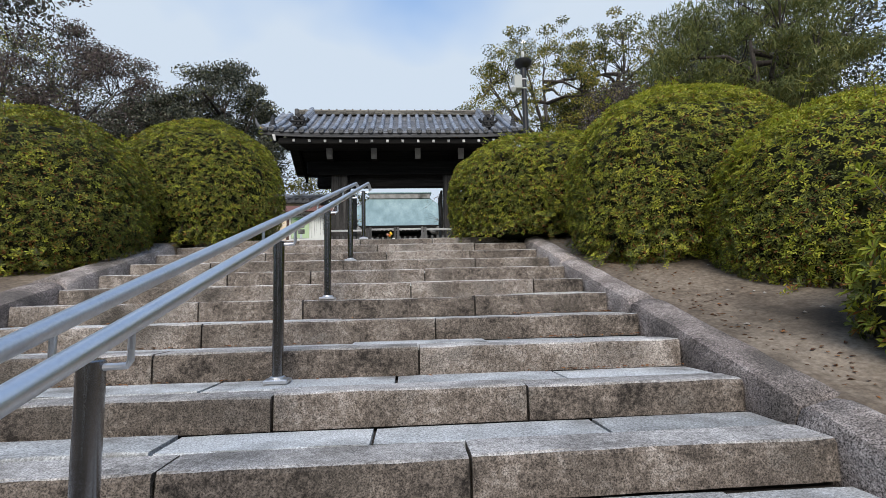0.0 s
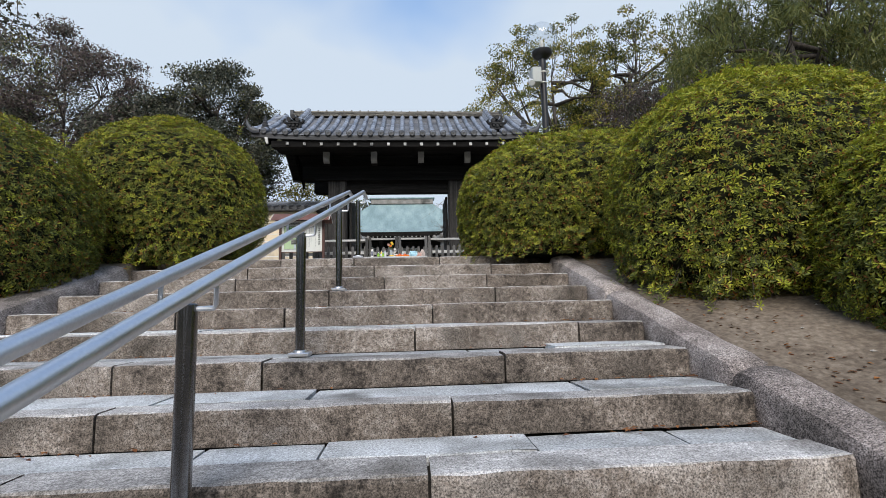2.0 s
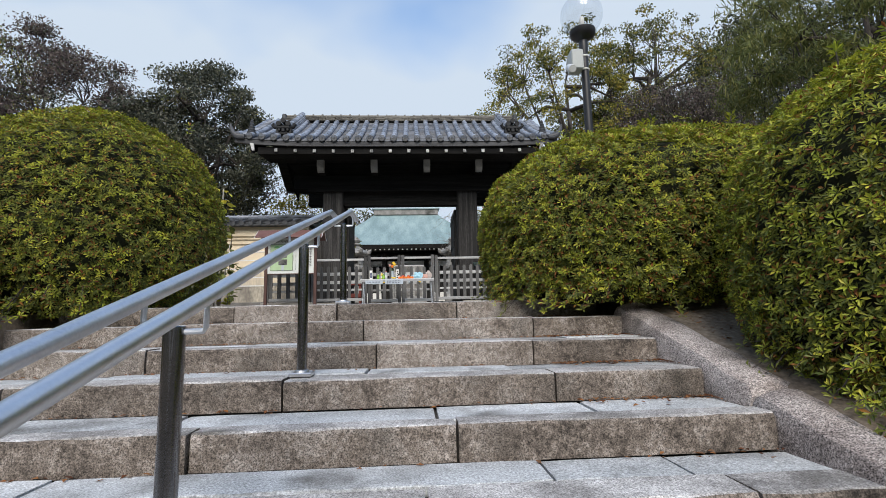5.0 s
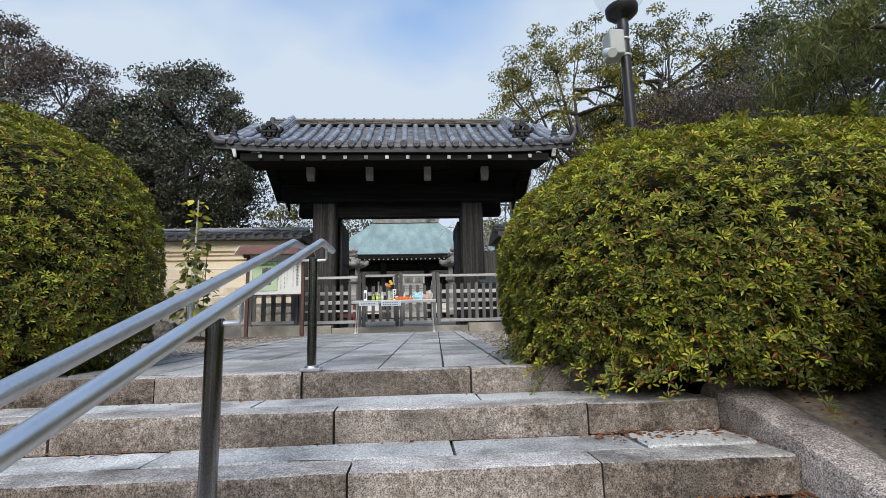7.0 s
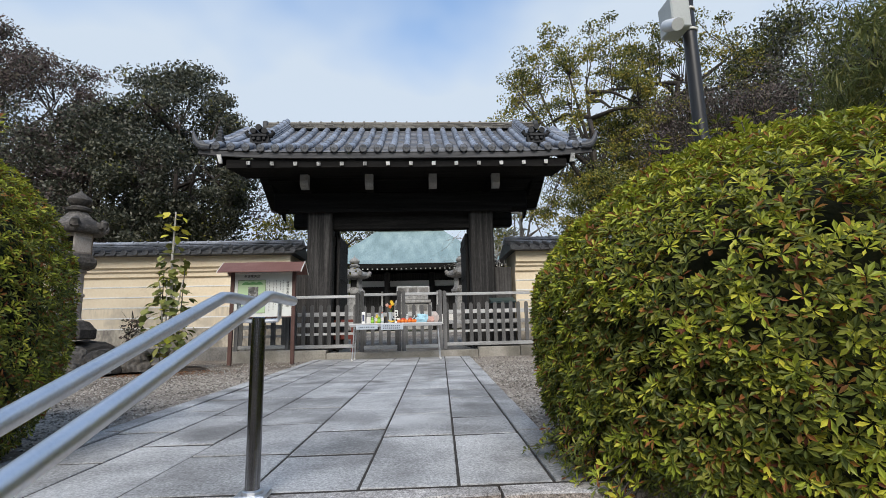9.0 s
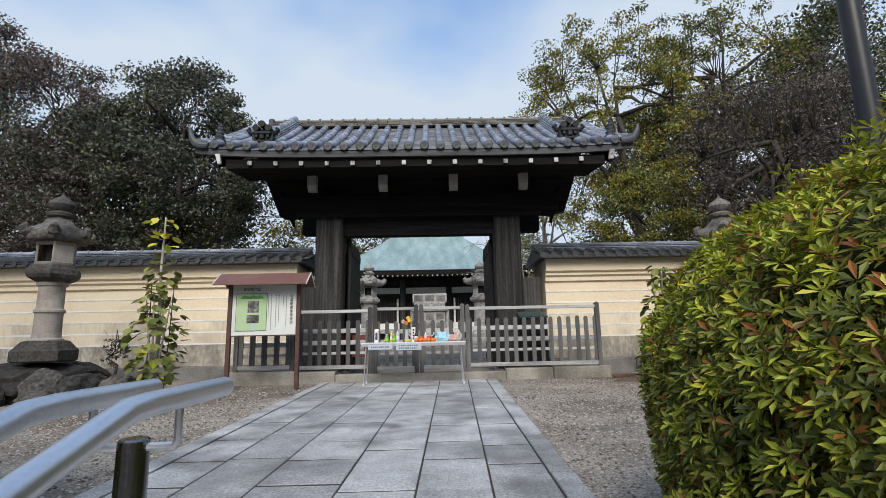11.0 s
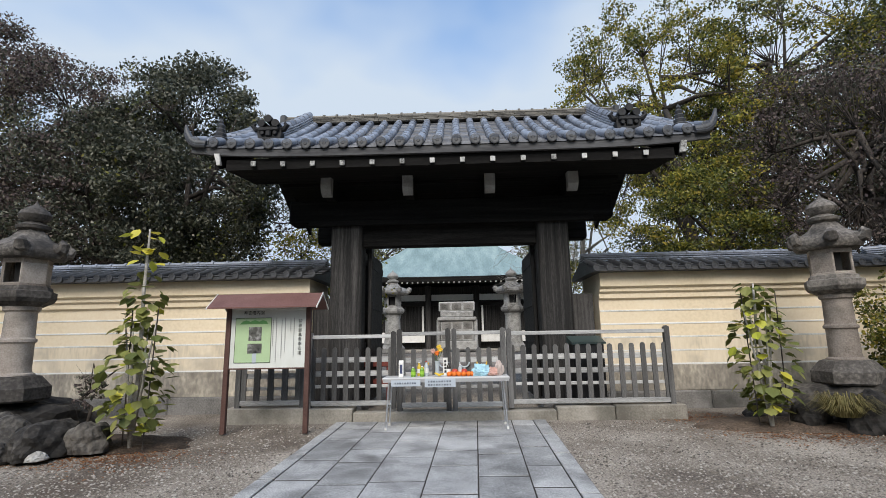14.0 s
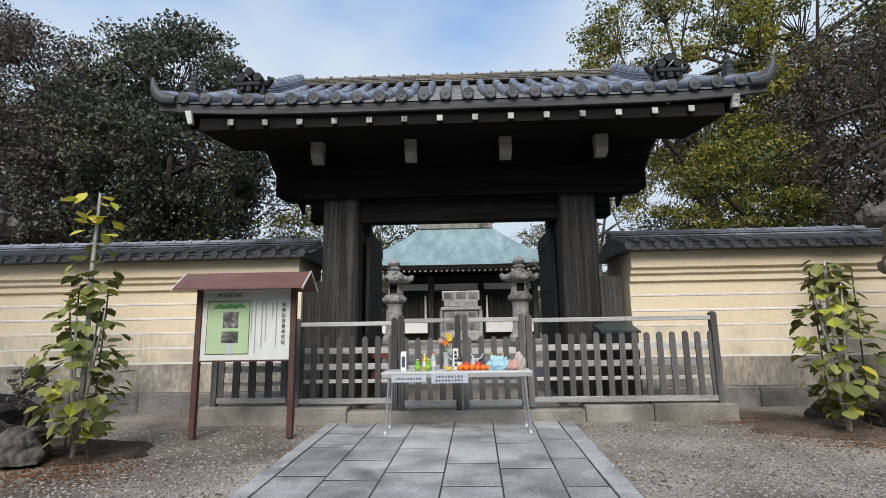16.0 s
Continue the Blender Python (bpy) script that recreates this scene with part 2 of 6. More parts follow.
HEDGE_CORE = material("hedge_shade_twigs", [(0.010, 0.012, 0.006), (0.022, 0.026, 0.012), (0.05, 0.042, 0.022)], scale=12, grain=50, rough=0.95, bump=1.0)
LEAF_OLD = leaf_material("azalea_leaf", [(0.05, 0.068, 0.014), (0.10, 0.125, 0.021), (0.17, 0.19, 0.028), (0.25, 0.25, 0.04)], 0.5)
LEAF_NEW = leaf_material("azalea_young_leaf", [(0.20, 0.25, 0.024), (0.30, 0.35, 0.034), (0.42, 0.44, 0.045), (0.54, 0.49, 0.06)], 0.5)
LEAF_DRY = leaf_material("azalea_dry_leaf", [(0.10, 0.03, 0.012), (0.22, 0.075, 0.02), (0.32, 0.15, 0.03), (0.14, 0.07, 0.03)], 0.65)
CAMPHOR = leaf_material("evergreen_leaf", [(0.022, 0.034, 0.010), (0.06, 0.078, 0.016), (0.13, 0.14, 0.028), (0.22, 0.20, 0.042)], 0.45)
CAMPHOR_LIGHT = leaf_material("evergreen_light_leaf", [(0.07, 0.088, 0.017), (0.18, 0.185, 0.028), (0.32, 0.29, 0.042), (0.40, 0.29, 0.05)], 0.5)
DARK_LEAF = leaf_material("dark_evergreen_leaf", [(0.022, 0.027, 0.019), (0.05, 0.058, 0.038), (0.095, 0.10, 0.066), (0.20, 0.195, 0.14)], 0.42)
RUSSET_LEAF = leaf_material("russet_twig_leaf", [(0.044, 0.032, 0.032), (0.088, 0.065, 0.062), (0.17, 0.13, 0.115), (0.125, 0.108, 0.078)], 0.65)
PINE = leaf_material("pine_needle", [(0.06, 0.08, 0.022), (0.115, 0.135, 0.034), (0.21, 0.205, 0.055)], 0.6)
FALLEN = leaf_material("fallen_leaf", [(0.06, 0.025, 0.014), (0.17, 0.065, 0.028), (0.33, 0.14, 0.045), (0.13, 0.08, 0.05)], 0.8)
PLANT_LEAF = leaf_material("broad_leaf", [(0.085, 0.11, 0.03), (0.18, 0.20, 0.05), (0.32, 0.32, 0.10)], 0.5)
DRY_GRASS = leaf_material("dry_grass_blade", [(0.10, 0.09, 0.03), (0.19, 0.165, 0.06), (0.30, 0.25, 0.11)], 0.7)
PLANT_TOP = leaf_material("yellow_broad_leaf", [(0.38, 0.42, 0.05), (0.52, 0.52, 0.06), (0.6, 0.52, 0.08)], 0.5)

# ---- mesh helpers ----


class Mb:
    """Gathers vertices and faces of one mesh."""

    def __init__(self):
        self.v, self.f, self.mi = [], [], []

    def add(self, v, f, m=None, mi=0):
        k = len(self.v)
        self.v += [tuple(m @ Vector(p)) for p in v] if m is not None else [tuple(p) for p in v]
        self.f += [tuple(i + k for i in q) for q in f]
        self.mi += [mi] * len(f)
        return self

    def box(self, c, s, ch=0.006, m=None, mi=0):
        """A box of centre c and size s with chamfered edges."""
        hx, hy, hz = s[0] / 2, s[1] / 2, s[2] / 2
        ch = min(ch, hx * 0.45, hy * 0.45, hz * 0.45)
        v, f = [], []
        if ch <= 0:
            v = [(a * hx, b * hy, d * hz) for a in (-1, 1) for b in (-1, 1) for d in (-1, 1)]
            f = [(0, 1, 3, 2), (4, 6, 7, 5), (0, 4, 5, 1), (2, 3, 7, 6), (0, 2, 6, 4), (1, 5, 7, 3)]
        else:
            ids = {}
            for a in (-1, 1):
                for b in (-1, 1):
                    for d in (-1, 1):
                        for ax in range(3):
                            p = [a * (hx - ch), b * (hy - ch), d * (hz - ch)]
                            p[ax] = (a * hx, b * hy, d * hz)[ax]
                            ids[(a, b, d, ax)] = len(v)
                            v.append(p)
            for ax in range(3):
                o = [k for k in range(3) if k != ax]
                for sg in (-1, 1):
                    q = []
                    for u, w in ((-1, -1), (1, -1), (1, 1), (-1, 1)):
                        k = [0, 0, 0]
                        k[ax], k[o[0]], k[o[1]] = sg, u, w
                        q.append(ids[(*k, ax)])
                    f.append(tuple(q if (sg > 0) == (ax != 1) else q[::-1]))
            for ax in range(3):
                o = [k for k in range(3) if k != ax]
                for u in (-1, 1):
                    for w in (-1, 1):
                        k0, k1 = [0, 0, 0], [0, 0, 0]
                        k0[ax], k1[ax] = -1, 1
                        for k in (k0, k1):
                            k[o[0]], k[o[1]] = u, w
                        f.append((ids[(*k0, o[0])], ids[(*k1, o[0])], ids[(*k1, o[1])], ids[(*k0, o[1])]))
            for a in (-1, 1):
                for b in (-1, 1):
                    for d in (-1, 1):
                        f.append(tuple(ids[(a, b, d, ax)] for ax in range(3)))
        t = Matrix.Translation(c)
        return self.add(v, f, (m @ t) if m is not None else t, mi)

    def tube(self, pts, radii, n=8, caps=True, mi=0):
        pts = [Vector(p) for p in pts]
        radii = [radii] * len(pts) if isinstance(radii, (int, float)) else radii
        v, f = [], []
        side = None
        for i, p in enumerate(pts):
            d = (pts[min(i + 1, len(pts) - 1)] - pts[max(i - 1, 0)]).normalized()
            if side is None:
                side = d.orthogonal().normalized()
            side = (side - d * side.dot(d)).normalized()
            up = d.cross(side)
            for k in range(n):
                a = 2 * math.pi * k / n
                v.append(p + (side * math.cos(a) + up * math.sin(a)) * radii[i])
        for i in range(len(pts) - 1):
            for k in range(n):
                f.append((i * n + k, i * n + (k + 1) % n, (i + 1) * n + (k + 1) % n, (i + 1) * n + k))
        if caps:
            f += [tuple(range(n))[::-1], tuple(range((len(pts) - 1) * n, len(pts) * n))]
        return self.add(v, f, None, mi)

    def lathe(self, profile, n=24, c=(0, 0, 0), turn=0.0, square=False, mi=0, lobes=0.0):
        """profile: (radius, height) from bottom to top. n=4, 6 or 8 gives a many-sided body."""
        v, f = [], []
        for r, z in profile:
            for k in range(n):
                a = 2 * math.pi * k / n + turn
                v.append((c[0] + r * math.cos(a), c[1] + r * math.sin(a), c[2] + z))
        for i in range(len(profile) - 1):
            for k in range(n):
                f.append((i * n + k, i * n + (k + 1) % n, (i + 1) * n + (k + 1) % n, (i + 1) * n + k))
        f += [tuple(range(n))[::-1], tuple(range((len(profile) - 1) * n, len(profile) * n))]
        return self.add(v, f, None, mi)

    def prism(self, poly, axis, a, b, mi=0):
        """A polygon in the plane across axis ('x': points are y, z; 'y': x, z; 'z': x, y), from a to b along it."""
        n = len(poly)
        put = {"x": lambda p, t: (t, p[0], p[1]), "y": lambda p, t: (p[0], t, p[1]), "z": lambda p, t: (p[0], p[1], t)}[axis]
        v = [put(p, a) for p in poly] + [put(p, b) for p in poly]
        f = [tuple(range(n))[::-1], tuple(range(n, 2 * n))] + [(i, (i + 1) % n, n + (i + 1) % n, n + i) for i in range(n)]
        return self.add(v, f, None, mi)

    def mesh(self, name, mats, smooth=False):
        me = bpy.data.meshes.new(name)
        me.from_pydata(self.v, [], self.f)
        for q in mats if isinstance(mats, (list, tuple)) else [mats]:
            me.materials.append(q)
        if any(self.mi):
            me.polygons.foreach_set("material_index", self.mi)
        bm = bmesh.new()
        bm.from_mesh(me)
        bmesh.ops.recalc_face_normals(bm, faces=bm.faces)
        bm.to_mesh(me)
        bm.free()
        if smooth:
            me.shade_smooth()
            if smooth != "all":
                me.set_sharp_from_angle(angle=radians(40))
        return me


def raw_mesh(name, v, f, mats, mi=None):
    """A mesh from arrays of vertices and faces, for leaves and stones."""
    me = bpy.data.meshes.new(name)
    me.from_pydata(v, [], f)
    for q in mats:
        me.materials.append(q)
    if mi is not None:
        me.polygons.foreach_set("material_index", mi)
    return me


def thing(name, at=(0, 0, 0), label="", category="", group="", kind="", turn=0.0):
    e = new(name)
    e.empty_display_size = 0.1
    e.matrix_world = pose(*at, 0, 0, turn)
    return tagged(e, label, category, group, kind)


def part(name, mb, mat, parent, label="", smooth=False, at=None, turn=(0, 0, 0)):
    me = mb if isinstance(mb, bpy.types.Mesh) else mb.mesh(name, mat, smooth)
    o = new(name, me)
    o.parent = parent
    if at is not None:
        o.matrix_basis = pose(*at, *turn)
    if label:
        tagged(o, label)
    return o


def single(name, mb, mat, label, category, kind="", smooth=False, group=""):
    return tagged(new(name, mb if isinstance(mb, bpy.types.Mesh) else mb.mesh(name, mat, smooth)), label, category, group, kind)


rng = np.random.default_rng(7)
rr = random.Random(11)

# ---- the plan, in metres ----
STAIR_L, STAIR_R = -3.06, 1.67
RISE, GO, STEP0_Y, STEP0_Z = 0.1537, 0.532, 1.82, 0.69
TOP_Y, TOP_Z = STEP0_Y + 10 * GO, STEP0_Z + 10 * RISE
GATE_X = -0.32
FENCE_Y, WALL_Y = 15.6, 16.6


def top_z(y):
    return TOP_Z + max(0.0, min(y, 16.0) - TOP_Y) * 0.0138


def slope_z(y):
    return max(-0.32, STEP0_Z + (y - STEP0_Y) * RISE / GO)


def ground_z(x, y):
    """The yard above, the banks beside the stairs and the level ground below."""
    yard = top_z(y) - 0.03
    if y > TOP_Y + 0.6:
        z = yard
    else:
        z = min(slope_z(y) + 0.02, yard)
    if x > STAIR_R:
        z += min(0.35, max(0.0, x - STAIR_R - 0.3) * 0.16) * max(0.0, min(1.0, (TOP_Y + 1.5 - y) / 1.5))
    if STAIR_L - 0.15 < x < STAIR_R + 0.15 and y < TOP_Y + 0.1:
        z -= 0.45
    if y > 20:
        z += min(0.5, (y - 20) * 0.06)
    far = max(abs(x), abs(y))
    return z + (0.018 * noise.noise((x * 1.3, y * 1.3, 0)) if far < 40 else 0.0)

# ---- ground ----


def build_ground():
    xs = sorted(set([-600, -200, -80, -40] + list(np.arange(-22, 22.1, 0.35).round(3)) + [40, 80, 200, 600] + [STAIR_L - 0.16, STAIR_L - 0.14, STAIR_R + 0.14, STAIR_R + 0.16]))
    ys = sorted(set([-600, -200, -60, -25, -10] + list(np.arange(-6, 26, 0.35).round(3)) + [TOP_Y + 0.09, TOP_Y + 0.11] + [30, 36, 44, 60, 90, 200, 600]))
    v = [(x, y, ground_z(x, y)) for y in ys for x in xs]
    n = len(xs)
    f, mi = [], []
    for j in range(len(ys) - 1):
        for i in range(n - 1):
            f.append((j * n + i, j * n + i + 1, (j + 1) * n + i + 1, (j + 1) * n + i))
            mi.append(0 if ys[j] > TOP_Y + 0.5 else 1)
    me = raw_mesh("ground", v, f, [GRAVEL, SOIL], mi)
    me.shade_smooth()
    single("ground", me, None, "sandy gravel yard with bare soil banks beside the stairs", "ground", "structure")


build_ground()

# ---- stairs ----
stairs = thing("stairs", (0, 0, 0), "broad weathered granite stairs of uneven stone blocks", "stairs", kind="structure")
bed = Mb()
for i in range(-6, 11):
    y, z = STEP0_Y + i * GO, STEP0_Z + i * RISE
    bed.box(((STAIR_L + STAIR_R) / 2, y + 0.385, z - 0.140), (STAIR_R - STAIR_L, 0.63, 0.2), 0)
part("bed", bed, JOINT, stairs, "dark mortar bed in the joints")


def cuts(a, b, lo, hi):
    out, x = [a], a
    while b - x > hi:
        x += rr.uniform(lo, hi)
        if b - x < lo * 0.6:
            break
        out.append(x)
    if len(out) > 1 and b - out[-1] < lo * 0.6:
        out.pop()
    return out + [b]


def stone(name, x0, x1, y0, y1, z0, z1, mat, parent, gap=0.012, ch=0.022):
    """A roughly dressed block: its front arris wavers a little along its length."""
    m = Mb()
    dz, dy, h = rr.uniform(-0.007, 0.006), rr.uniform(-0.008, 0.008), gap / 2
    n = max(2, int((x1 - x0) / 0.13))
    v = []
    for k in range(n + 1):
        x = x0 + h + (x1 - x0 - gap) * k / n
        a, b, c = (rr.uniform(-0.008, 0.008) for _ in range(3))
        end = 0.006 if k in (0, n) else 0.0
        f = y0 + h + dy + end
        v += [(x, f + a * 0.6, z0), (x, f + a, z1 - ch + dz + b), (x, f + ch * 0.35 + a, z1 - ch * 0.3 + dz + b * 0.6), (x, f + ch + b, z1 + dz + c * 0.3 - end * 0.4), (x, y1 - h, z1 + dz - end * 0.4), (x, y1 - h, z0)]
    f = [tuple(range(6)), tuple(range(n * 6, n * 6 + 6))[::-1]]
    f += [(k * 6 + q, k * 6 + (q + 1) % 6, k * 6 + 6 + (q + 1) % 6, k * 6 + 6 + q) for k in range(n) for q in range(6)]
    m.add(v, f)
    # top faces get a paler stone colour for wear and for light from above
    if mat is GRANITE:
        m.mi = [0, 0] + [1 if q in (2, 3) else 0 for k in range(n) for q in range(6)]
        return part(name, m, [GRANITE, WORN_LIT], parent)
    return part(name, m, mat, parent)


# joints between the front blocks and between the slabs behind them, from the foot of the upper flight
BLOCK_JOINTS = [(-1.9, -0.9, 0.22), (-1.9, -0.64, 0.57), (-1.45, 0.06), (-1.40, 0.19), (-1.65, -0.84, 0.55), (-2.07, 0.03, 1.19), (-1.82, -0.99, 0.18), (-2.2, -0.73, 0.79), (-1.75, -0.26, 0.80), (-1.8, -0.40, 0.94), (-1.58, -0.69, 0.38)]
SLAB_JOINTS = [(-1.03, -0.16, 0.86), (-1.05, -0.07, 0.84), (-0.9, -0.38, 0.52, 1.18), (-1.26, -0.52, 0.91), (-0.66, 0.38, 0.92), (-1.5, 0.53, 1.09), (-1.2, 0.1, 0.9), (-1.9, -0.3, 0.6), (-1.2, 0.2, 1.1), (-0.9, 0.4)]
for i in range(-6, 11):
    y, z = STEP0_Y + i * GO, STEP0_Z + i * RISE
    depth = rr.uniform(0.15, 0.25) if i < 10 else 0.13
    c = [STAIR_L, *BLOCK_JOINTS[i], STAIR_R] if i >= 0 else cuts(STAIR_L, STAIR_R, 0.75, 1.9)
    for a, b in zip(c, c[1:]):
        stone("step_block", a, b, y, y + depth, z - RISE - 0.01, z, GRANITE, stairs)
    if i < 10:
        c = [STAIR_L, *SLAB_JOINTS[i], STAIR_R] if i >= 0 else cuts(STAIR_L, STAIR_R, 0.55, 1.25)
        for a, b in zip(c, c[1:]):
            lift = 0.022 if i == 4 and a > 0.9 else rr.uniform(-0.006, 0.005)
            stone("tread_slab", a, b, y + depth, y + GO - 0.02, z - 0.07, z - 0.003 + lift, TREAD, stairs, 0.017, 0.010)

# sloping kerbs on both sides: worn round, their joints opened by age
for side, x0, x1 in (("right", STAIR_R + 0.005, STAIR_R + 0.30), ("left", STAIR_L - 0.36, STAIR_L - 0.005)):
    kerb = thing("stair_kerb", (0, 0, 0), "sloping pinkish granite kerb beside the stairs", "kerb", kind="structure")
    ys = [-1.3, 0.4, 2.05, 3.6, 5.2, 6.8] if side == "right" else [-1.3, 0.35, 1.9, 3.4, 4.6, 6.6]
    for a, b in zip(ys, ys[1:]):
        m = Mb()
        r = 0.075
        sec = [(x0, -0.5), (x1, -0.5), (x1, -r), (x1 - r * 0.3, -r * 0.32), (x1 - r, -0.004), ((x0 + x1) / 2, 0.004), (x0 + r, -0.004), (x0 + r * 0.3, -r * 0.32), (x0, -r)]
        lift = 0.05 + rr.uniform(-0.012, 0.012)
        n = len(sec)
        v = []
        stops = [a + 0.006, a + 0.05] + [a + (b - a) * q / 8 for q in range(1, 8)] + [b - 0.05, b - 0.006]
        for k, y in enumerate(stops):
            worn = 0.035 if k in (0, len(stops) - 1) else 0.0
            zz = min(slope_z(y), TOP_Z - 0.04) + lift - worn
            wob = [0.0, 0.0] + [rr.uniform(-0.006, 0.006) for _ in range(n - 2)]
            v += [(px + w * 0.8, y, zz + pz + w) for (px, pz), w in zip(sec, wob)]
        f = [tuple(range(n))[::-1], tuple(range((len(stops) - 1) * n, len(stops) * n))]
        for k in range(len(stops) - 1):
            f += [(k * n + q, k * n + (q + 1) % n, (k + 1) * n + (q + 1) % n, (k + 1) * n + q) for q in range(n)]
        m.add(v, f)
        part("kerb_stone", m, CURB, kerb, smooth=True)

# ---- path to the gate ----
path = thing("path", (0, 0, 0), "grey stone slab path with narrow dark joints", "path", kind="structure")
PATH_Y0, PATH_Y1 = TOP_Y + 0.135, 15.42


def lean(u, y):
    """x of the path's lengthwise joint u at y: the path widens a little towards the gate."""
    t = (y - 7.0) / 8.5
    return u[0] * (1 - t) + u[1] * t


COLS = [(-2.20, -2.14), (-2.02, -1.98), (-1.66, -1.48), (-1.24, -0.97), (-0.70, -0.44), (-0.23, 0.06), (0.20, 0.58), (0.62, 0.91), (0.77, 1.11)]
m = Mb()
za, zb = top_z(PATH_Y0) - 0.005, top_z(PATH_Y1) - 0.005
q = [(lean(COLS[0], PATH_Y0), PATH_Y0), (lean(COLS[-1], PATH_Y0), PATH_Y0), (lean(COLS[-1], PATH_Y1), PATH_Y1), (lean(COLS[0], PATH_Y1), PATH_Y1)]
m.add([(*p, TOP_Z - 0.25) for p in q] + [(*p, z) for p, z in zip(q, (za, za, zb, zb))], [(3, 2, 1, 0), (4, 5, 6, 7)] + [(k, (k + 1) % 4, 4 + (k + 1) % 4, 4 + k) for k in range(4)])
part("bed", m, JOINT, path, "dark joint bed under the slabs")
for k, (u, w) in enumerate(zip(COLS, COLS[1:])):
    edge = k in (0, len(COLS) - 2)
    c = cuts(PATH_Y0, PATH_Y1, *((0.9, 1.5) if edge else (0.55, 1.0)))
    for a, b in zip(c, c[1:]):
        g = 0.007
        q = [(lean(u, a) + g, a + 0.017), (lean(w, a) - g, a + 0.017), (lean(w, b) - g, b - 0.017), (lean(u, b) + g, b - 0.017)]
        cx, cy = sum(p[0] for p in q) / 4, sum(p[1] for p in q) / 4
        zt = [top_z(p[1]) + (0.006 if edge else 0) + rr.uniform(-0.003, 0.003) for p in q]
        sh = [(cx + (p[0] - cx) * 0.975, cy + (p[1] - cy) * 0.985) for p in q]
        s = Mb()
        s.add([(*p, TOP_Z - 0.08) for p in q] + [(*p, z - 0.003) for p, z in zip(q, zt)] + [(*p, z) for p, z in zip(sh, zt)],
              [(3, 2, 1, 0)] + [(j + i, j + (i + 1) % 4, j + 4 + (i + 1) % 4, j + 4 + i) for j in (0, 4) for i in range(4)] + [(8, 9, 10, 11)])
        part("path_slab", s, PAVE, path)

# wide top step stones left of the path
for a, b in zip([STAIR_L, -2.62], [-2.62, -2.22]):
    if b > a:
        stone("path_slab", a, b, TOP_Y + 0.13, TOP_Y + 0.75, TOP_Z - 0.1, TOP_Z - 0.006, PAVE, path)

# ---- boundary walls ----


def build_wall(name, xa, xb, gate_end):
    """A thick plastered wall with a small tiled roof, from xa to xb (xa < xb); its front stands at WALL_Y."""
    w = thing(name, (0, 0, 0), "ochre plastered temple wall with white lines and tiled coping", "wall", kind="structure")
    thick = 0.95
    mid = WALL_Y + thick / 2
    old, face = Mb(), Mb()
    c = cuts(xa, xb, 1.1, 1.9)
    for a, b in zip(c, c[1:]):
        f = Mb()
        f.box(((a + b) / 2, mid, 2.44), (b - a - 0.008, thick + 0.16, 0.36), 0.02)
        part("footing_stone", f, FOOTING, w)
    prof = [(0.0, 2.62), (0.0, 3.06), (0.012, 3.07), (0.012, 4.24), (-0.04, 4.27), (-0.04, 4.35), (-0.09, 4.39), (-0.09, 4.44), (-0.15, 4.48), (-0.15, 4.74)]
    old.box(((xa + xb) / 2, mid, 2.84), (xb - xa, thick, 0.45), 0.012)
    part("weathered_base", old, PLASTER_OLD, w, "grey stained foot of the plaster")
    pf = [(WALL_Y + o, z) for o, z in prof[2:]] + [(WALL_Y + thick - o, z) for o, z in reversed(prof[2:])]
    face.prism(pf, "x", xa, xb)
    part("plaster", face, PLASTER, w)
    for z0, z1, mt in ((3.095, 3.305, PLASTER_WORN), (3.335, 3.545, PLASTER_WORN)):
        worn = Mb()
        worn.box(((xa + xb) / 2, WALL_Y + 0.012, (z0 + z1) / 2), (xb - xa - 0.004, 0.008, z1 - z0), 0.002)
        part("plaster_field", worn, mt, w, "rain-streaked plaster field")
    for z in (3.08, 3.32, 3.56, 3.80, 4.04):
        s = Mb()
        s.box(((xa + xb) / 2, WALL_Y + 0.012, z), (xb - xa - 0.01, 0.016, 0.03), 0.003)
        part("white_line", s, WHITE, w)
    # coping: boards, pan tiles, round tiles, ridge
    ra, rb = xa - (0.16 if gate_end == "a" else 0), xb + (0.16 if gate_end == "b" else 0)
    core = Mb()
    e0, e1, ez, rz = WALL_Y - 0.36, mid, 4.76, 5.02
    core.prism([(e0, ez - 0.03), (e0, ez + 0.02), (e1, rz), (2 * mid - e0, ez + 0.02), (2 * mid - e0, ez - 0.03)], "x", ra, rb)
    part("roof_bed", core, TILE_DARK, w)
    tile, cap = Mb(), Mb()
    L = math.hypot(e1 - e0, rz - ez)
    ang = math.degrees(math.atan2(rz - ez, e1 - e0))
    for s in range(2):
        tile.tube([(0, s * L / 2, 0.012 * (1 - s)), (0, s * L / 2 + L / 2 + 0.02, 0.012 * (1 - s))], [0.058, 0.052], 10)
    me = tile.mesh("round_tile", TILE_DARK, True)
    cap.lathe([(0.0, -0.012), (0.064, -0.012), (0.064, 0.012), (0.05, 0.014), (0.046, 0.006), (0.016, 0.006), (0.014, 0.012), (0.0, 0.012)], 14)
    cm = cap.mesh("end_tile", TILE_DARK)
    n = int((rb - ra) / 0.235)
    back = Mb()
    pans = Mb()
    for k in range(n + 1):
        x = ra + 0.06 + k * (rb - ra - 0.12) / n
        part("round_tile", me, None, w, at=(x, e0 - 0.01, ez + 0.035), turn=(ang, 0, 0))
        part("end_tile", cm, None, w, at=(x, e0 - 0.015, ez + 0.037), turn=(90, 0, 0))
        back.tube([(x, 2 * mid - e0, ez + 0.035), (x, mid, rz + 0.035)], 0.055, 6)
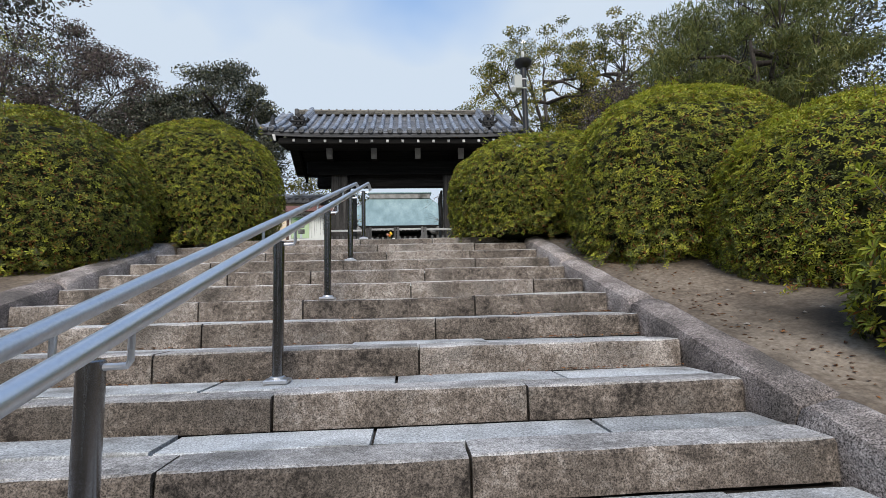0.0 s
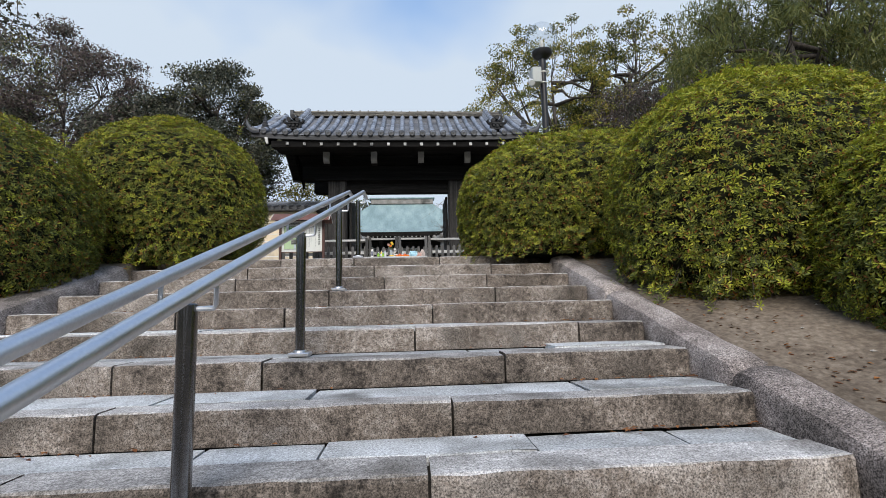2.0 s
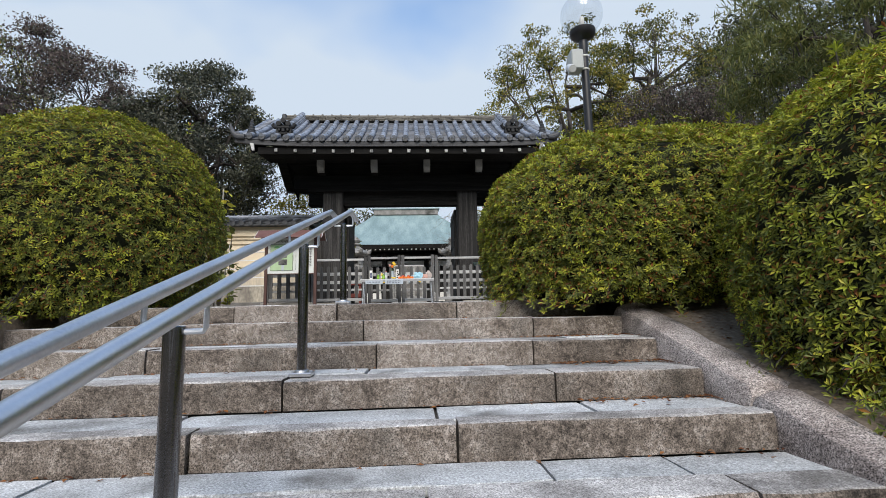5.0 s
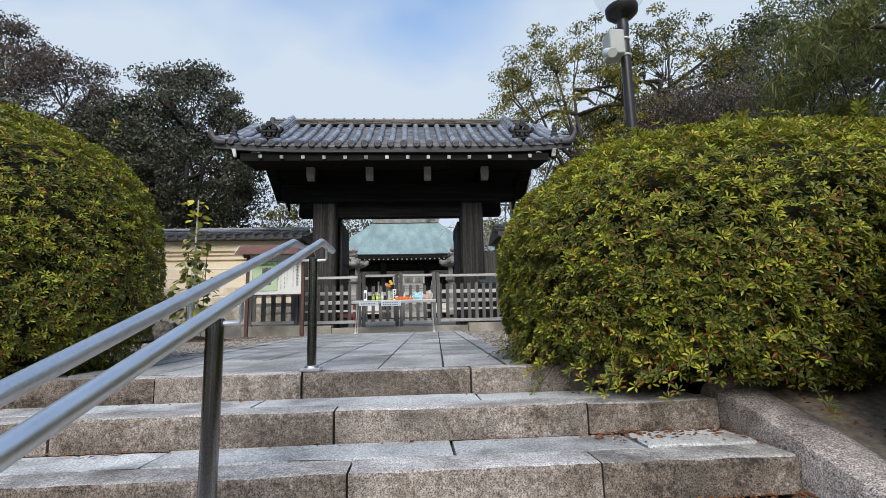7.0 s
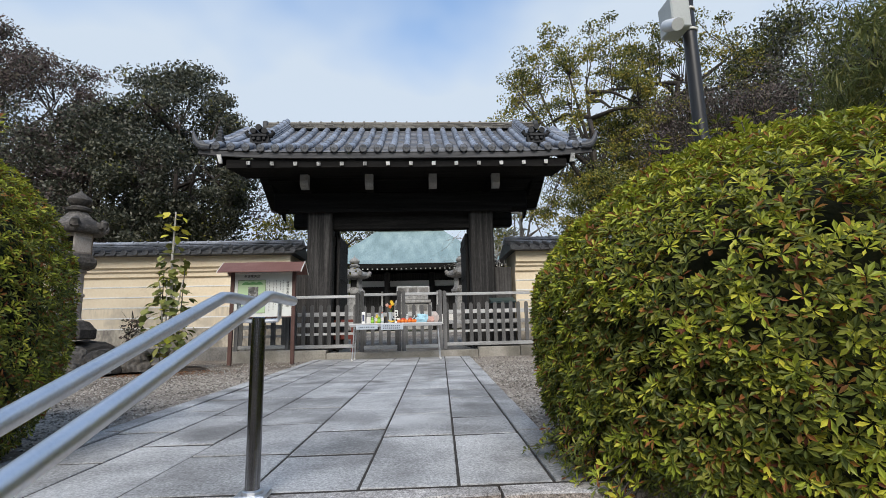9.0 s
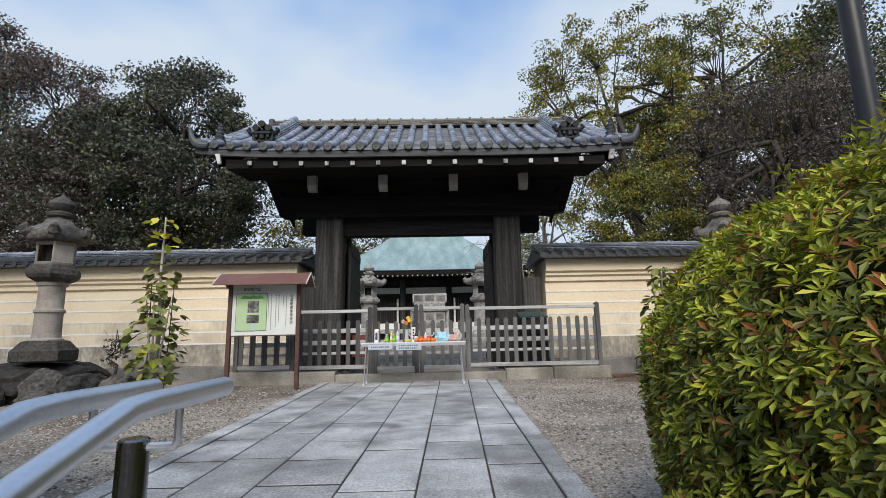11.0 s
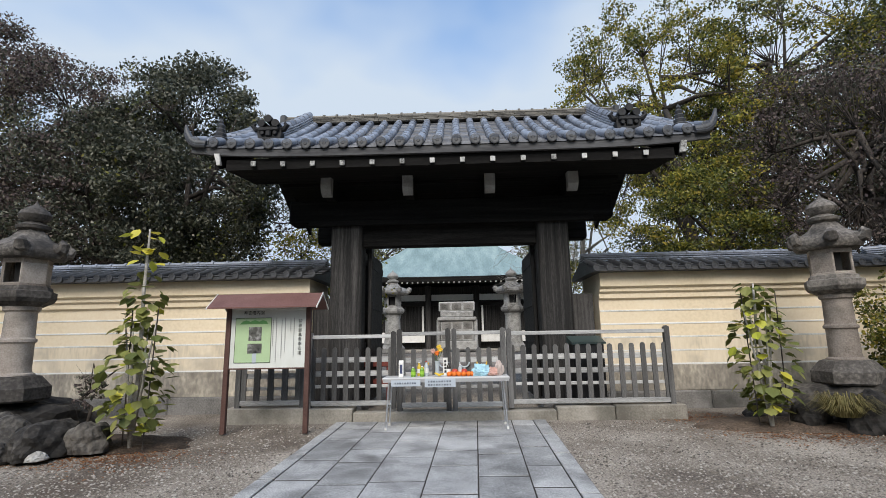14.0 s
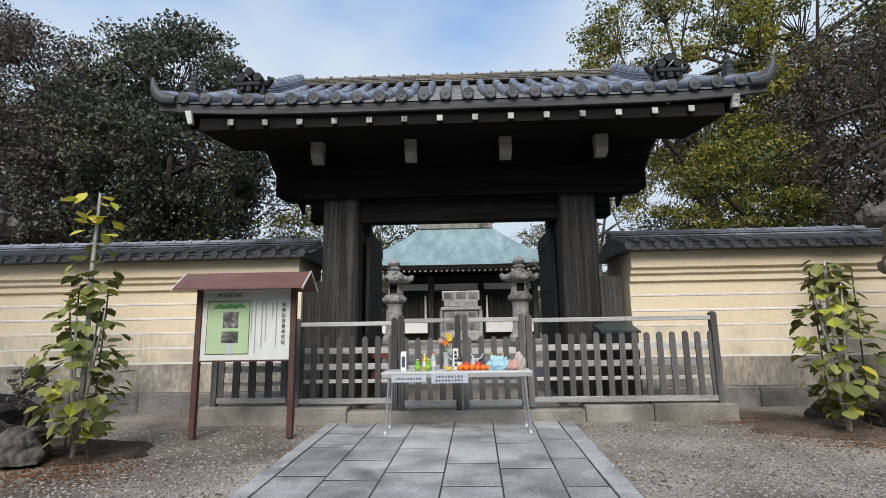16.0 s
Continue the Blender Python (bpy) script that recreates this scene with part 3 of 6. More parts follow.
        for s in range(5):
            t0 = s / 5
            yy, zz = e0 + (e1 - e0) * t0, ez + 0.03 + (rz - ez) * t0
            pans.box((x + 0.117, yy + 0.075, zz + 0.012), (0.15, 0.16, 0.02), 0.004)
    part("back_tiles", back, TILE_DARK, w)
    tagged(part("pan_tiles", pans, TILE_DARK, w), kind="stuff")
    for lvl, wd, z in ((0, 0.40, 5.02), (1, 0.36, 5.063), (2, 0.32, 5.106)):
        c = cuts(ra, rb, 0.26, 0.34)
        rid = Mb()
        for a, b in zip(c, c[1:]):
            rid.box(((a + b) / 2, mid, z), (b - a - 0.006, wd, 0.027), 0.007)
        tagged(part("ridge_course", rid, TILE, w), kind="stuff")
    top = Mb()
    x = ra
    while x < rb:
        x2 = min(rb, x + 0.30)
        top.tube([(x, mid, 5.15), (x2 - 0.02, mid, 5.15)], 0.05, 10)
        top.tube([(x2 - 0.05, mid, 5.155), (x2 - 0.005, mid, 5.155)], 0.062, 10)
        x = x2
    part("ridge_cover", top, TILE, w, smooth=True)
    bed = Mb()
    bed.box(((ra + rb) / 2, mid, 5.065), (rb - ra - 0.02, 0.24, 0.14), 0)
    part("ridge_bed", bed, TILE_DARK, w)
    return w


build_wall("wall_1", -18.0, -2.95, "b")
build_wall("wall_2", 2.4, 7.45, "a")
bent = build_wall("wall_3", 7.45, 16.0, "")
bent.matrix_world = pose(7.45, WALL_Y, 0, 0, 0, -24) @ pose(-7.45, -WALL_Y, 0)

# ---- gate ----
gate = thing("temple_gate", (GATE_X, 16.4, 2.35), "black-stained timber temple gate with a grey tiled gable roof", "gate")

for sx in (-1, 1):
    xo = 1.935 * sx - 0.02
    m = Mb()
    m.box((xo, 0.24, 1.86), (0.58, 0.46, 3.76), 0.04)
    part("pillar", m, WOOD_DARK, gate)
    m = Mb()
    m.lathe([(0.50, -0.06), (0.50, 0.06), (0.46, 0.10), (0.43, 0.10)], 4, (xo, 0.24, 0), math.pi / 4)
    part("base_stone", m, FOOTING, gate)
    m = Mb()
    m.box((xo, 2.0, 1.86), (0.30, 0.30, 3.7), 0.02)
    part("rear_pillar", m, WOOD_DARK, gate)
    m = Mb()
    m.box((1.59 * sx, 1.17, 1.52), (0.07, 1.34, 2.8), 0.01)
    for z in (0.3, 1.1, 1.9, 2.7):
        m.box((1.55 * sx, 1.17, z), (0.02, 1.3, 0.14), 0.006)
    part("door_leaf", m, WOOD_DARK, gate, "opened plank door leaf")
    for zc, wd, ht in ((3.0, 0.16, 0.26), (1.1, 0.12, 0.2)):
        m = Mb()
        m.box((xo, 1.12, zc), (wd, 1.4, ht), 0.01)
        part("tie_beam", m, WOOD_DARK, gate)
    m = Mb()
    m.box((2.42 * sx, 0.35, 1.03), (0.44, 0.1, 2.0), 0.01)
    part("side_panel", m, WOOD_DARK, gate)
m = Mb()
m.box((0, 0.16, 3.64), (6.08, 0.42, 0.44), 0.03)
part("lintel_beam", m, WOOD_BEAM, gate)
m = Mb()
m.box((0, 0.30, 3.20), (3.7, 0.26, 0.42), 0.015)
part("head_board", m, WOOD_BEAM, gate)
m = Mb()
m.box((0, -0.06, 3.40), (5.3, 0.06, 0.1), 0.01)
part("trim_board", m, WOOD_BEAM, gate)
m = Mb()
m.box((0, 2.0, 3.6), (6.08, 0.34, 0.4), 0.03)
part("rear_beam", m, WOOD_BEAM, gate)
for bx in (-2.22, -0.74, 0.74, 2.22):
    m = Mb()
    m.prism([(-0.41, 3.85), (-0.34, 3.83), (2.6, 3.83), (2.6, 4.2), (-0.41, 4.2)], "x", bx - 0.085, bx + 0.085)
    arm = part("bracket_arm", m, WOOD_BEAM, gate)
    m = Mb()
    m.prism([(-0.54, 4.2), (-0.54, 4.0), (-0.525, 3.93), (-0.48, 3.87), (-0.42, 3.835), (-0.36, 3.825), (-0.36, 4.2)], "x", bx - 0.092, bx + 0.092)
    part("white_end", m, SHADED_PAINT, arm, "white arm end, greyed for the shadow under the eave")
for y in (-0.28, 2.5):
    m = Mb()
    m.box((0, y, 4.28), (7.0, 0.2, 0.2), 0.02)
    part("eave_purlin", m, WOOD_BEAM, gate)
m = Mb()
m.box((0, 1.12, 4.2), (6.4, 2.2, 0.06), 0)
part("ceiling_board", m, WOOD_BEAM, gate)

ROOF_HALF, EAVE_Y, RIDGE_Y, EAVE_Z, RIDGE_Z = 4.24, -1.35, 1.2, 4.38, 5.96


def roof_z(s, x):
    """Height of the roof skin: s from 0 at the eave to 1 at the ridge, a little hollow, lifted at the ends."""
    return EAVE_Z + (RIDGE_Z - EAVE_Z) * (0.86 * s + 0.14 * s * s) + 0.11 * (abs(x) / ROOF_HALF) ** 5 * (1 - s)


def roof_at(s, x, front=True, up=0.0):
    y = EAVE_Y + (RIDGE_Y - EAVE_Y) * s
    return (x, y if front else 2 * RIDGE_Y - y, roof_z(s, x) + up)


skin = Mb()
NX, NS = 20, 10
for front in (True, False):
    for lay in (-0.10, -0.02):
        v = [roof_at(s / NS, -ROOF_HALF + 2 * ROOF_HALF * k / NX, front, lay) for s in range(NS + 1) for k in range(NX + 1)]
        f = [(s * (NX + 1) + k, s * (NX + 1) + k + 1, (s + 1) * (NX + 1) + k + 1, (s + 1) * (NX + 1) + k) for s in range(NS) for k in range(NX)]
        skin.add(v, f)
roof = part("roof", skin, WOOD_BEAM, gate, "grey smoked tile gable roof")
for front in (True, False):
    fb = Mb()
    v = []
    o = -0.03 if front else 0.03
    for k in range(NX + 1):
        p = roof_at(0, -ROOF_HALF + 2 * ROOF_HALF * k / NX, front)
        v += [(p[0], p[1] + o, p[2] - 0.15), (p[0], p[1] + o, p[2] - 0.03), (p[0], p[1] - o, p[2] - 0.03), (p[0], p[1] - o, p[2] - 0.15)]
    fb.add(v, [(k * 4 + q, k * 4 + (q + 1) % 4, k * 4 + 4 + (q + 1) % 4, k * 4 + 4 + q) for k in range(NX) for q in range(4)] + [(0, 1, 2, 3), (NX * 4 + 3, NX * 4 + 2, NX * 4 + 1, NX * 4)])
    part("eave_board", fb, EAVE, roof)
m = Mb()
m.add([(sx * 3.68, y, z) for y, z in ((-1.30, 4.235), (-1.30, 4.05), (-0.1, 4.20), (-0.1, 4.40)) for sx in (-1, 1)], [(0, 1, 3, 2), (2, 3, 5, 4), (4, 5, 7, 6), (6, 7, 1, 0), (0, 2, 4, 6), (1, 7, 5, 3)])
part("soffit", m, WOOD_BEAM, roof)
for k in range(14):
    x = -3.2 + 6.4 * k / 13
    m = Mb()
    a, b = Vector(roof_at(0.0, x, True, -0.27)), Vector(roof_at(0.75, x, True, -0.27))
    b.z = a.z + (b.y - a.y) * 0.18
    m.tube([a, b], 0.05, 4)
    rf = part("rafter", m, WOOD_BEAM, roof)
    m = Mb()
    m.box((a.x, a.y - 0.012, a.z - 0.005), (0.08, 0.024, 0.085), 0.004)
    part("white_end", m, WHITE_MOTTLED_SHADED, rf, "mottled white rafter end, greyed for the eave shadow")
for sx in (-1, 1):
    m = Mb()
    x = (ROOF_HALF - 0.43) * sx
    pts = [roof_at(s / 8, x, True) for s in range(9)] + [roof_at(s / 8, x, False) for s in range(7, -1, -1)]
    n = len(pts)
    v = []
    for p in pts:
        v += [(p[0] - 0.035, p[1], p[2] - 0.08), (p[0] + 0.035, p[1], p[2] - 0.08), (p[0] + 0.035, p[1], p[2] - 0.40), (p[0] - 0.035, p[1], p[2] - 0.40)]
    f = [(i * 4 + q, i * 4 + (q + 1) % 4, i * 4 + 4 + (q + 1) % 4, i * 4 + 4 + q) for i in range(n - 1) for q in range(4)] + [(0, 1, 2, 3), (n * 4 - 1, n * 4 - 2, n * 4 - 3, n * 4 - 4)]
    m.add(v, f)
    bb = part("bargeboard", m, WOOD_BEAM, roof)
    m = Mb()
    p = roof_at(0, x, True)
    m.prism([(p[0] - 0.045 + 0.0 * sx, p[2] - 0.13), (p[0] + 0.045, p[2] - 0.13), (p[0] + 0.045 - 0.03 * sx, p[2] - 0.32), (p[0] - 0.035 - 0.05 * sx, p[2] - 0.33)], "y", p[1] - 0.045, p[1] + 0.005)
    part("white_end", m, WHITE_MOTTLED_SHADED, bb, "white painted bargeboard end")

# round tiles in rows up the slope, pans between them
NCOL, NT = 28, 9
seg = Mb()
SL = math.hypot(RIDGE_Y - EAVE_Y, RIDGE_Z - EAVE_Z) / NT
seg.tube([(0, -0.01, 0.005), (0, SL * 0.9, 0.0), (0, SL + 0.015, 0.0)], [0.078, 0.075, 0.073], 12)
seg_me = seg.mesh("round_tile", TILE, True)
disc = Mb()
disc.lathe([(0.0, -0.02), (0.088, -0.02), (0.088, 0.014), (0.072, 0.018), (0.066, 0.008), (0.03, 0.008), (0.02, 0.015), (0.0, 0.015)], 18)
disc_me = disc.mesh("end_tile", TILE_DARK)
pans, back = Mb(), Mb()
for c in range(NCOL):
    x = -ROOF_HALF + 0.06 + (2 * ROOF_HALF - 0.12) * c / (NCOL - 1)
    for s in range(NT):
        a, b = Vector(roof_at(s / NT, x, True, 0.05)), Vector(roof_at((s + 1) / NT, x, True, 0.05))
        el = math.degrees(math.atan2(b.z - a.z, b.y - a.y))
        part("round_tile", seg_me, None, roof, at=(a.x + rr.uniform(-0.006, 0.006), a.y - (0.06 if s == 0 else 0), a.z), turn=(el, 0, rr.uniform(-0.8, 0.8)))
    p = roof_at(0, x, True, 0.05)
    part("end_tile", disc_me, None, roof, at=(p[0], p[1] - 0.07, p[2]), turn=(90, 0, 0))
    back.tube([roof_at(s / 5, x, False, 0.05) for s in range(6)], 0.075, 8)
    if c < NCOL - 1:
        w = (2 * ROOF_HALF - 0.12) / (NCOL - 1)
        for s in range(16):
            a, b = Vector(roof_at(s / 16, x + w / 2, True, 0.02)), Vector(roof_at((s + 1.2) / 16, x + w / 2, True, 0.0))
            d = b - a
            v = []
            for q in (a - d.normalized() * (0.05 if s == 0 else 0), b):
                for t, dz in ((-0.5, 0.03), (-0.22, 0.004), (0.22, 0.004), (0.5, 0.03)):
                    v.append((q.x + t * w, q.y, q.z + dz))
            k = len(v)
            v += [(p[0], p[1], p[2] - 0.03) for p in v[:4]]
            pans.add(v, [(0, 1, 5, 4), (1, 2, 6, 5), (2, 3, 7, 6), (0, 8, 9, 1), (1, 9, 10, 2), (2, 10, 11, 3)])
part("back_tiles", back, TILE, roof)
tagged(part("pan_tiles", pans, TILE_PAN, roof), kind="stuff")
# main ridge: thin stacked courses and a row of cover tiles
rz0 = RIDGE_Z
RIDGE_HALF = 3.66
for lvl in range(5):
    rid = Mb()
    c = cuts(-RIDGE_HALF, RIDGE_HALF, 0.2, 0.34)
    for a, b in zip(c, c[1:]):
        rid.box(((a + b) / 2, RIDGE_Y + rr.uniform(-0.006, 0.006), rz0 + 0.0 + lvl * 0.038 + rr.uniform(-0.004, 0.004)), (b - a - 0.006, 0.40 - 0.035 * lvl, 0.026), 0.006)
    tagged(part("ridge_course", rid, RIDGE_TILE, roof), kind="stuff")
rid = Mb()
rid.tube([(0, 0, 0), (0.285, 0, 0)], 0.055, 12)
rid.tube([(0.245, 0, 0.004), (0.288, 0, 0.004)], 0.075, 12)
rid = rid.mesh("ridge_cover_tile", RIDGE_TILE, True)
for k in range(25):
    part("ridge_cover_tile", rid, None, roof, at=(-3.63 + k * 0.29, RIDGE_Y, rz0 + 0.19 + rr.uniform(-0.006, 0.006)), turn=(0, rr.uniform(-0.6, 0.6), rr.uniform(-0.8, 0.8)))


def ornament(mb, c, s=1.0):
    """A demon-face end tile as a plain shape: squat body, heavy brow, side curls, tube ends above."""
    x, y, z = c
    mb.prism([(x - 0.17 * s, z), (x + 0.17 * s, z), (x + 0.19 * s, z + 0.15 * s), (x + 0.15 * s, z + 0.26 * s), (x - 0.15 * s, z + 0.26 * s), (x - 0.19 * s, z + 0.15 * s)], "y", y - 0.06, y + 0.10)
    mb.box((x, y - 0.08, z + 0.19 * s), (0.32 * s, 0.09, 0.07 * s), 0.03)
    mb.box((x, y - 0.09, z + 0.11 * s), (0.09 * s, 0.09, 0.10 * s), 0.03)
    mb.box((x, y - 0.08, z + 0.035 * s), (0.26 * s, 0.07, 0.05 * s), 0.02)
    for q in (-1, 1):
        mb.tube([(x + 0.13 * s * q, y, z + 0.20 * s), (x + 0.22 * s * q, y - 0.02, z + 0.21 * s), (x + 0.27 * s * q, y - 0.03, z + 0.27 * s), (x + 0.23 * s * q, y - 0.04, z + 0.31 * s)], [0.05, 0.05, 0.045, 0.025], 8)
        mb.tube([(x + 0.10 * s * q, y + 0.1, z + 0.29 * s), (x + 0.11 * s * q, y - 0.13, z + 0.28 * s)], [0.055 * s, 0.06 * s], 12)
        mb.tube([(x + 0.10 * s * q, y - 0.07, z + 0.13 * s), (x + 0.10 * s * q, y - 0.11, z + 0.13 * s)], [0.04 * s, 0.03 * s], 8)
    mb.tube([(x, y + 0.1, z + 0.36 * s), (x, y - 0.15, z + 0.35 * s)], [0.055 * s, 0.06 * s], 12)


for sx in (-1, 1):
    x = 3.12 * sx
    for lvl in range(5):
        m = Mb()
        pts = [roof_at(s / 10, x, True, 0.07 + lvl * 0.043) for s in range(2, 11)]
        wdt = 0.18 - lvl * 0.018
        v = []
        for p in pts:
            v += [(p[0] - wdt, p[1], p[2] - 0.013), (p[0] + wdt, p[1], p[2] - 0.013), (p[0] + wdt, p[1], p[2] + 0.013), (p[0] - wdt, p[1], p[2] + 0.013)]
        n = len(pts)
        m.add(v, [(i * 4 + q, i * 4 + (q + 1) % 4, i * 4 + 4 + (q + 1) % 4, i * 4 + 4 + q) for i in range(n - 1) for q in range(4)] + [(0, 1, 2, 3), (n * 4 - 1, n * 4 - 2, n * 4 - 3, n * 4 - 4)])
        part("descending_ridge_course", m, TILE, roof)
    m = Mb()
    pts = [roof_at(s / 10, x, True, 0.07 + 0.08) for s in range(2, 11)]
    v = []
    for p in pts:
        v += [(p[0] - 0.10, p[1] + 0.01, p[2] - 0.10), (p[0] + 0.10, p[1] + 0.01, p[2] - 0.10), (p[0] + 0.08, p[1] + 0.01, p[2] + 0.09), (p[0] - 0.08, p[1] + 0.01, p[2] + 0.09)]
    m.add(v, [(i * 4 + q, i * 4 + (q + 1) % 4, i * 4 + 4 + (q + 1) % 4, i * 4 + 4 + q) for i in range(len(pts) - 1) for q in range(4)])
    part("ridge_bed", m, TILE_DARK, roof)
    for s in range(2, 10):
        m = Mb()
        a, b = Vector(roof_at(s / 10, x, True, 0.27)), Vector(roof_at((s + 1) / 10, x, True, 0.27))
        m.tube([a, b], 0.078, 12)
        m.tube([a, a.lerp(b, 0.2)], 0.092, 12)
        part("descending_ridge_cover", m, TILE, roof, smooth=True)
    m = Mb()
    p = roof_at(0.17, x, True, 0.05)
    ornament(m, p, 1.12)
    part("ridge_end_tile", m, TILE_BLACK, roof, "black ornamental ridge-end tile")
    m = Mb()
    q = Vector(roof_at(0.10, sx * 3.92, True, 0.10))
    m.lathe([(0.12, -0.03), (0.13, 0.02), (0.09, 0.05), (0.105, 0.10), (0.07, 0.13), (0.085, 0.18), (0.05, 0.21), (0.065, 0.26), (0.035, 0.30), (0.045, 0.33), (0.004, 0.40)], 8, tuple(q))
    part("corner_ornament", m, TILE_DARK, roof, "small stacked corner ornament tile")
    m = Mb()
    m.box((sx * (RIDGE_HALF + 0.0), RIDGE_Y, rz0 + 0.10), (0.14, 0.34, 0.26), 0.03)
    part("ridge_end_block", m, TILE_DARK, roof)
    # gable edge tiles laid across outside the descending ridge
    for s in range(1, 12):
        m = Mb()
        a = Vector(roof_at(s / 12, sx * (ROOF_HALF - 0.32), True, 0.10))
        b = Vector(roof_at(s / 12, sx * (ROOF_HALF + 0.02), True, 0.03))
        m.tube([a, b], [0.05, 0.06], 8)
        part("edge_tile", m, TILE, roof, smooth=True)
    # swept-up corner horn
    m = Mb()
    p = Vector(roof_at(0, sx * ROOF_HALF, True))
    horn = ((-0.25, 0.0), (-0.09, 0.01), (0.0, 0.05), (0.06, 0.13), (0.105, 0.23), (0.13, 0.35))
    m.tube([p + Vector((sx * o, -0.03, h)) for o, h in horn], [0.065, 0.08, 0.074, 0.062, 0.045, 0.02], 10)
    m.tube([p + Vector((sx * o, -0.09, h - 0.055)) for o, h in horn[:5]], [0.03, 0.035, 0.035, 0.03, 0.02], 6)
    part("corner_horn", m, TILE_DARK, roof, smooth=True)

# ---- fence before the gate ----


def picket(mb, x, w, z0, z1, y, d=0.022):
    mb.prism([(x - w / 2, z0), (x + w / 2, z0), (x + w / 2, z1 - 0.035), (x + w * 0.3, z1 - 0.008), (x, z1), (x - w * 0.3, z1 - 0.008), (x - w / 2, z1 - 0.035)], "y", y - d / 2, y + d / 2)


plinth = thing("fence_plinth", (0, 0, 0), "low stained concrete plinth under the picket fence", "plinth", kind="structure")
for a, b, zt in ((-3.95, -2.62, 2.55), (-2.62, -1.9, 2.53), (-1.9, 1.3, 2.47), (1.3, 2.2, 2.52), (2.2, 3.30, 2.53)):
    m = Mb()
    m.box(((a + b) / 2, FENCE_Y + 0.03, (zt + 2.2) / 2), (b - a - 0.01, 0.34, zt - 2.2), 0.012)
    part("plinth_block", m, PLINTH, plinth)


def fence_run(name, xa, xb, z0, ztop, zp, label, rails=True, wide=0.078, pitch=0.172):
    f = thing(name, ((xa + xb) / 2, FENCE_Y, z0), label, "fence", "picket fence before the gate")
    ox = (xa + xb) / 2
    if rails:
        m = Mb()
        m.box((0, 0, ztop - z0), (xb - xa, 0.055, 0.06), 0.006)
        part("top_rail", m, RAILWOOD, f)
    for z in (zp - 0.20, zp - 0.42, zp - 0.62):
        m = Mb()
        m.box((0, 0.045, z - z0), (xb - xa, 0.04, 0.085 if z > zp - 0.6 else 0.05), 0.005)
        part("mid_rail", m, RAILWOOD, f)
    m = Mb()
    m.box((0, 0, 0.07), (xb - xa, 0.06, 0.075), 0.006)
    part("bottom_rail", m, RAILWOOD, f)
    n = max(2, int((xb - xa) / pitch))
    me = Mb()
    picket(me, 0, wide, 0.10, zp - z0, 0.0)
    me = me.mesh("picket", FENCE)
    for k in range(n):
        x = xa + (k + 0.5) * (xb - xa) / n - ox
        part("picket", me, None, f, at=(x + rr.uniform(-0.004, 0.004), 0.0, rr.uniform(-0.008, 0.006)), turn=(0, rr.uniform(-0.5, 0.5), 0))
    for x in (xa, xb):
        m = Mb()
        m.prism([(-0.04, -0.02), (0.04, -0.02), (0.04, ztop - z0 + 0.06), (0.0, ztop - z0 + 0.085), (-0.04, ztop - z0 + 0.06)], "y", -0.045, 0.045)
        part("post", m, FENCE, f, at=(x - ox + (0.04 if x == xa else -0.04), 0, 0))
    return f


fence_run("picket_fence", -3.84, -2.70, 2.55, 3.62, 3.46, "weathered grey wooden picket fence beside the notice board", wide=0.10, pitch=0.19)
fence_run("picket_fence", -2.68, -1.23, 2.53, 3.65, 3.48, "weathered grey wooden picket fence on a concrete plinth")
fence_run("fence_gate", -1.21, -0.34, 2.49, 3.68, 3.45, "closed grey wooden picket gate leaf behind the offering table")
fence_run("fence_gate", -0.32, 0.55, 2.49, 3.68, 3.45, "closed grey wooden picket gate leaf behind the offering table")
fence_run("picket_fence", 0.57, 3.18, 2.52, 3.66, 3.48, "weathered grey wooden picket fence on a concrete plinth")

# ---- offering table ----
table = thing("offering_table", (-0.40, 14.9, 2.335), "narrow white folding table with steel legs and offerings", "table")
TAB = plain("table_top", (0.55, 0.55, 0.54), 0.5)
m = Mb()
m.box((0, 0, 0.70), (1.82, 0.45, 0.035), 0.008)
part("tabletop", m, TAB, table)
m = Mb()
m.box((0, -0.222, 0.675), (1.80, 0.012, 0.05), 0.003)
part("apron", m, plain("table_edge", (0.33, 0.33, 0.33), 0.5), table)
for sx in (-1, 1):
    for sy in (-1, 1):
        m = Mb()
        m.tube([(0.82 * sx, 0.17 * sy, 0.68), (0.86 * sx, 0.19 * sy, 0.02)], 0.0125, 10)
        lg = part("leg", m, STEEL, table, smooth=True)
        m = Mb()
        m.lathe([(0.014, 0.0), (0.018, 0.004), (0.018, 0.03), (0.014, 0.034)], 10, (0.861 * sx, 0.19 * sy, 0))
        part("foot_cap", m, WHITE, lg)
    m = Mb()
    m.tube([(0.835 * sx, -0.18, 0.3), (0.835 * sx, 0.18, 0.3)], 0.009, 8)
    part("leg_brace", m, STEEL, table)
TZ = 2.335 + 0.7175
INK = plain("black_ink", (0.02, 0.02, 0.022), 0.6)
NOTICE = plain("pale_notice_sheet", (0.44, 0.49, 0.54), 0.5)
NOTICE_INK = plain("faded_notice_ink", (0.13, 0.15, 0.18), 0.6)
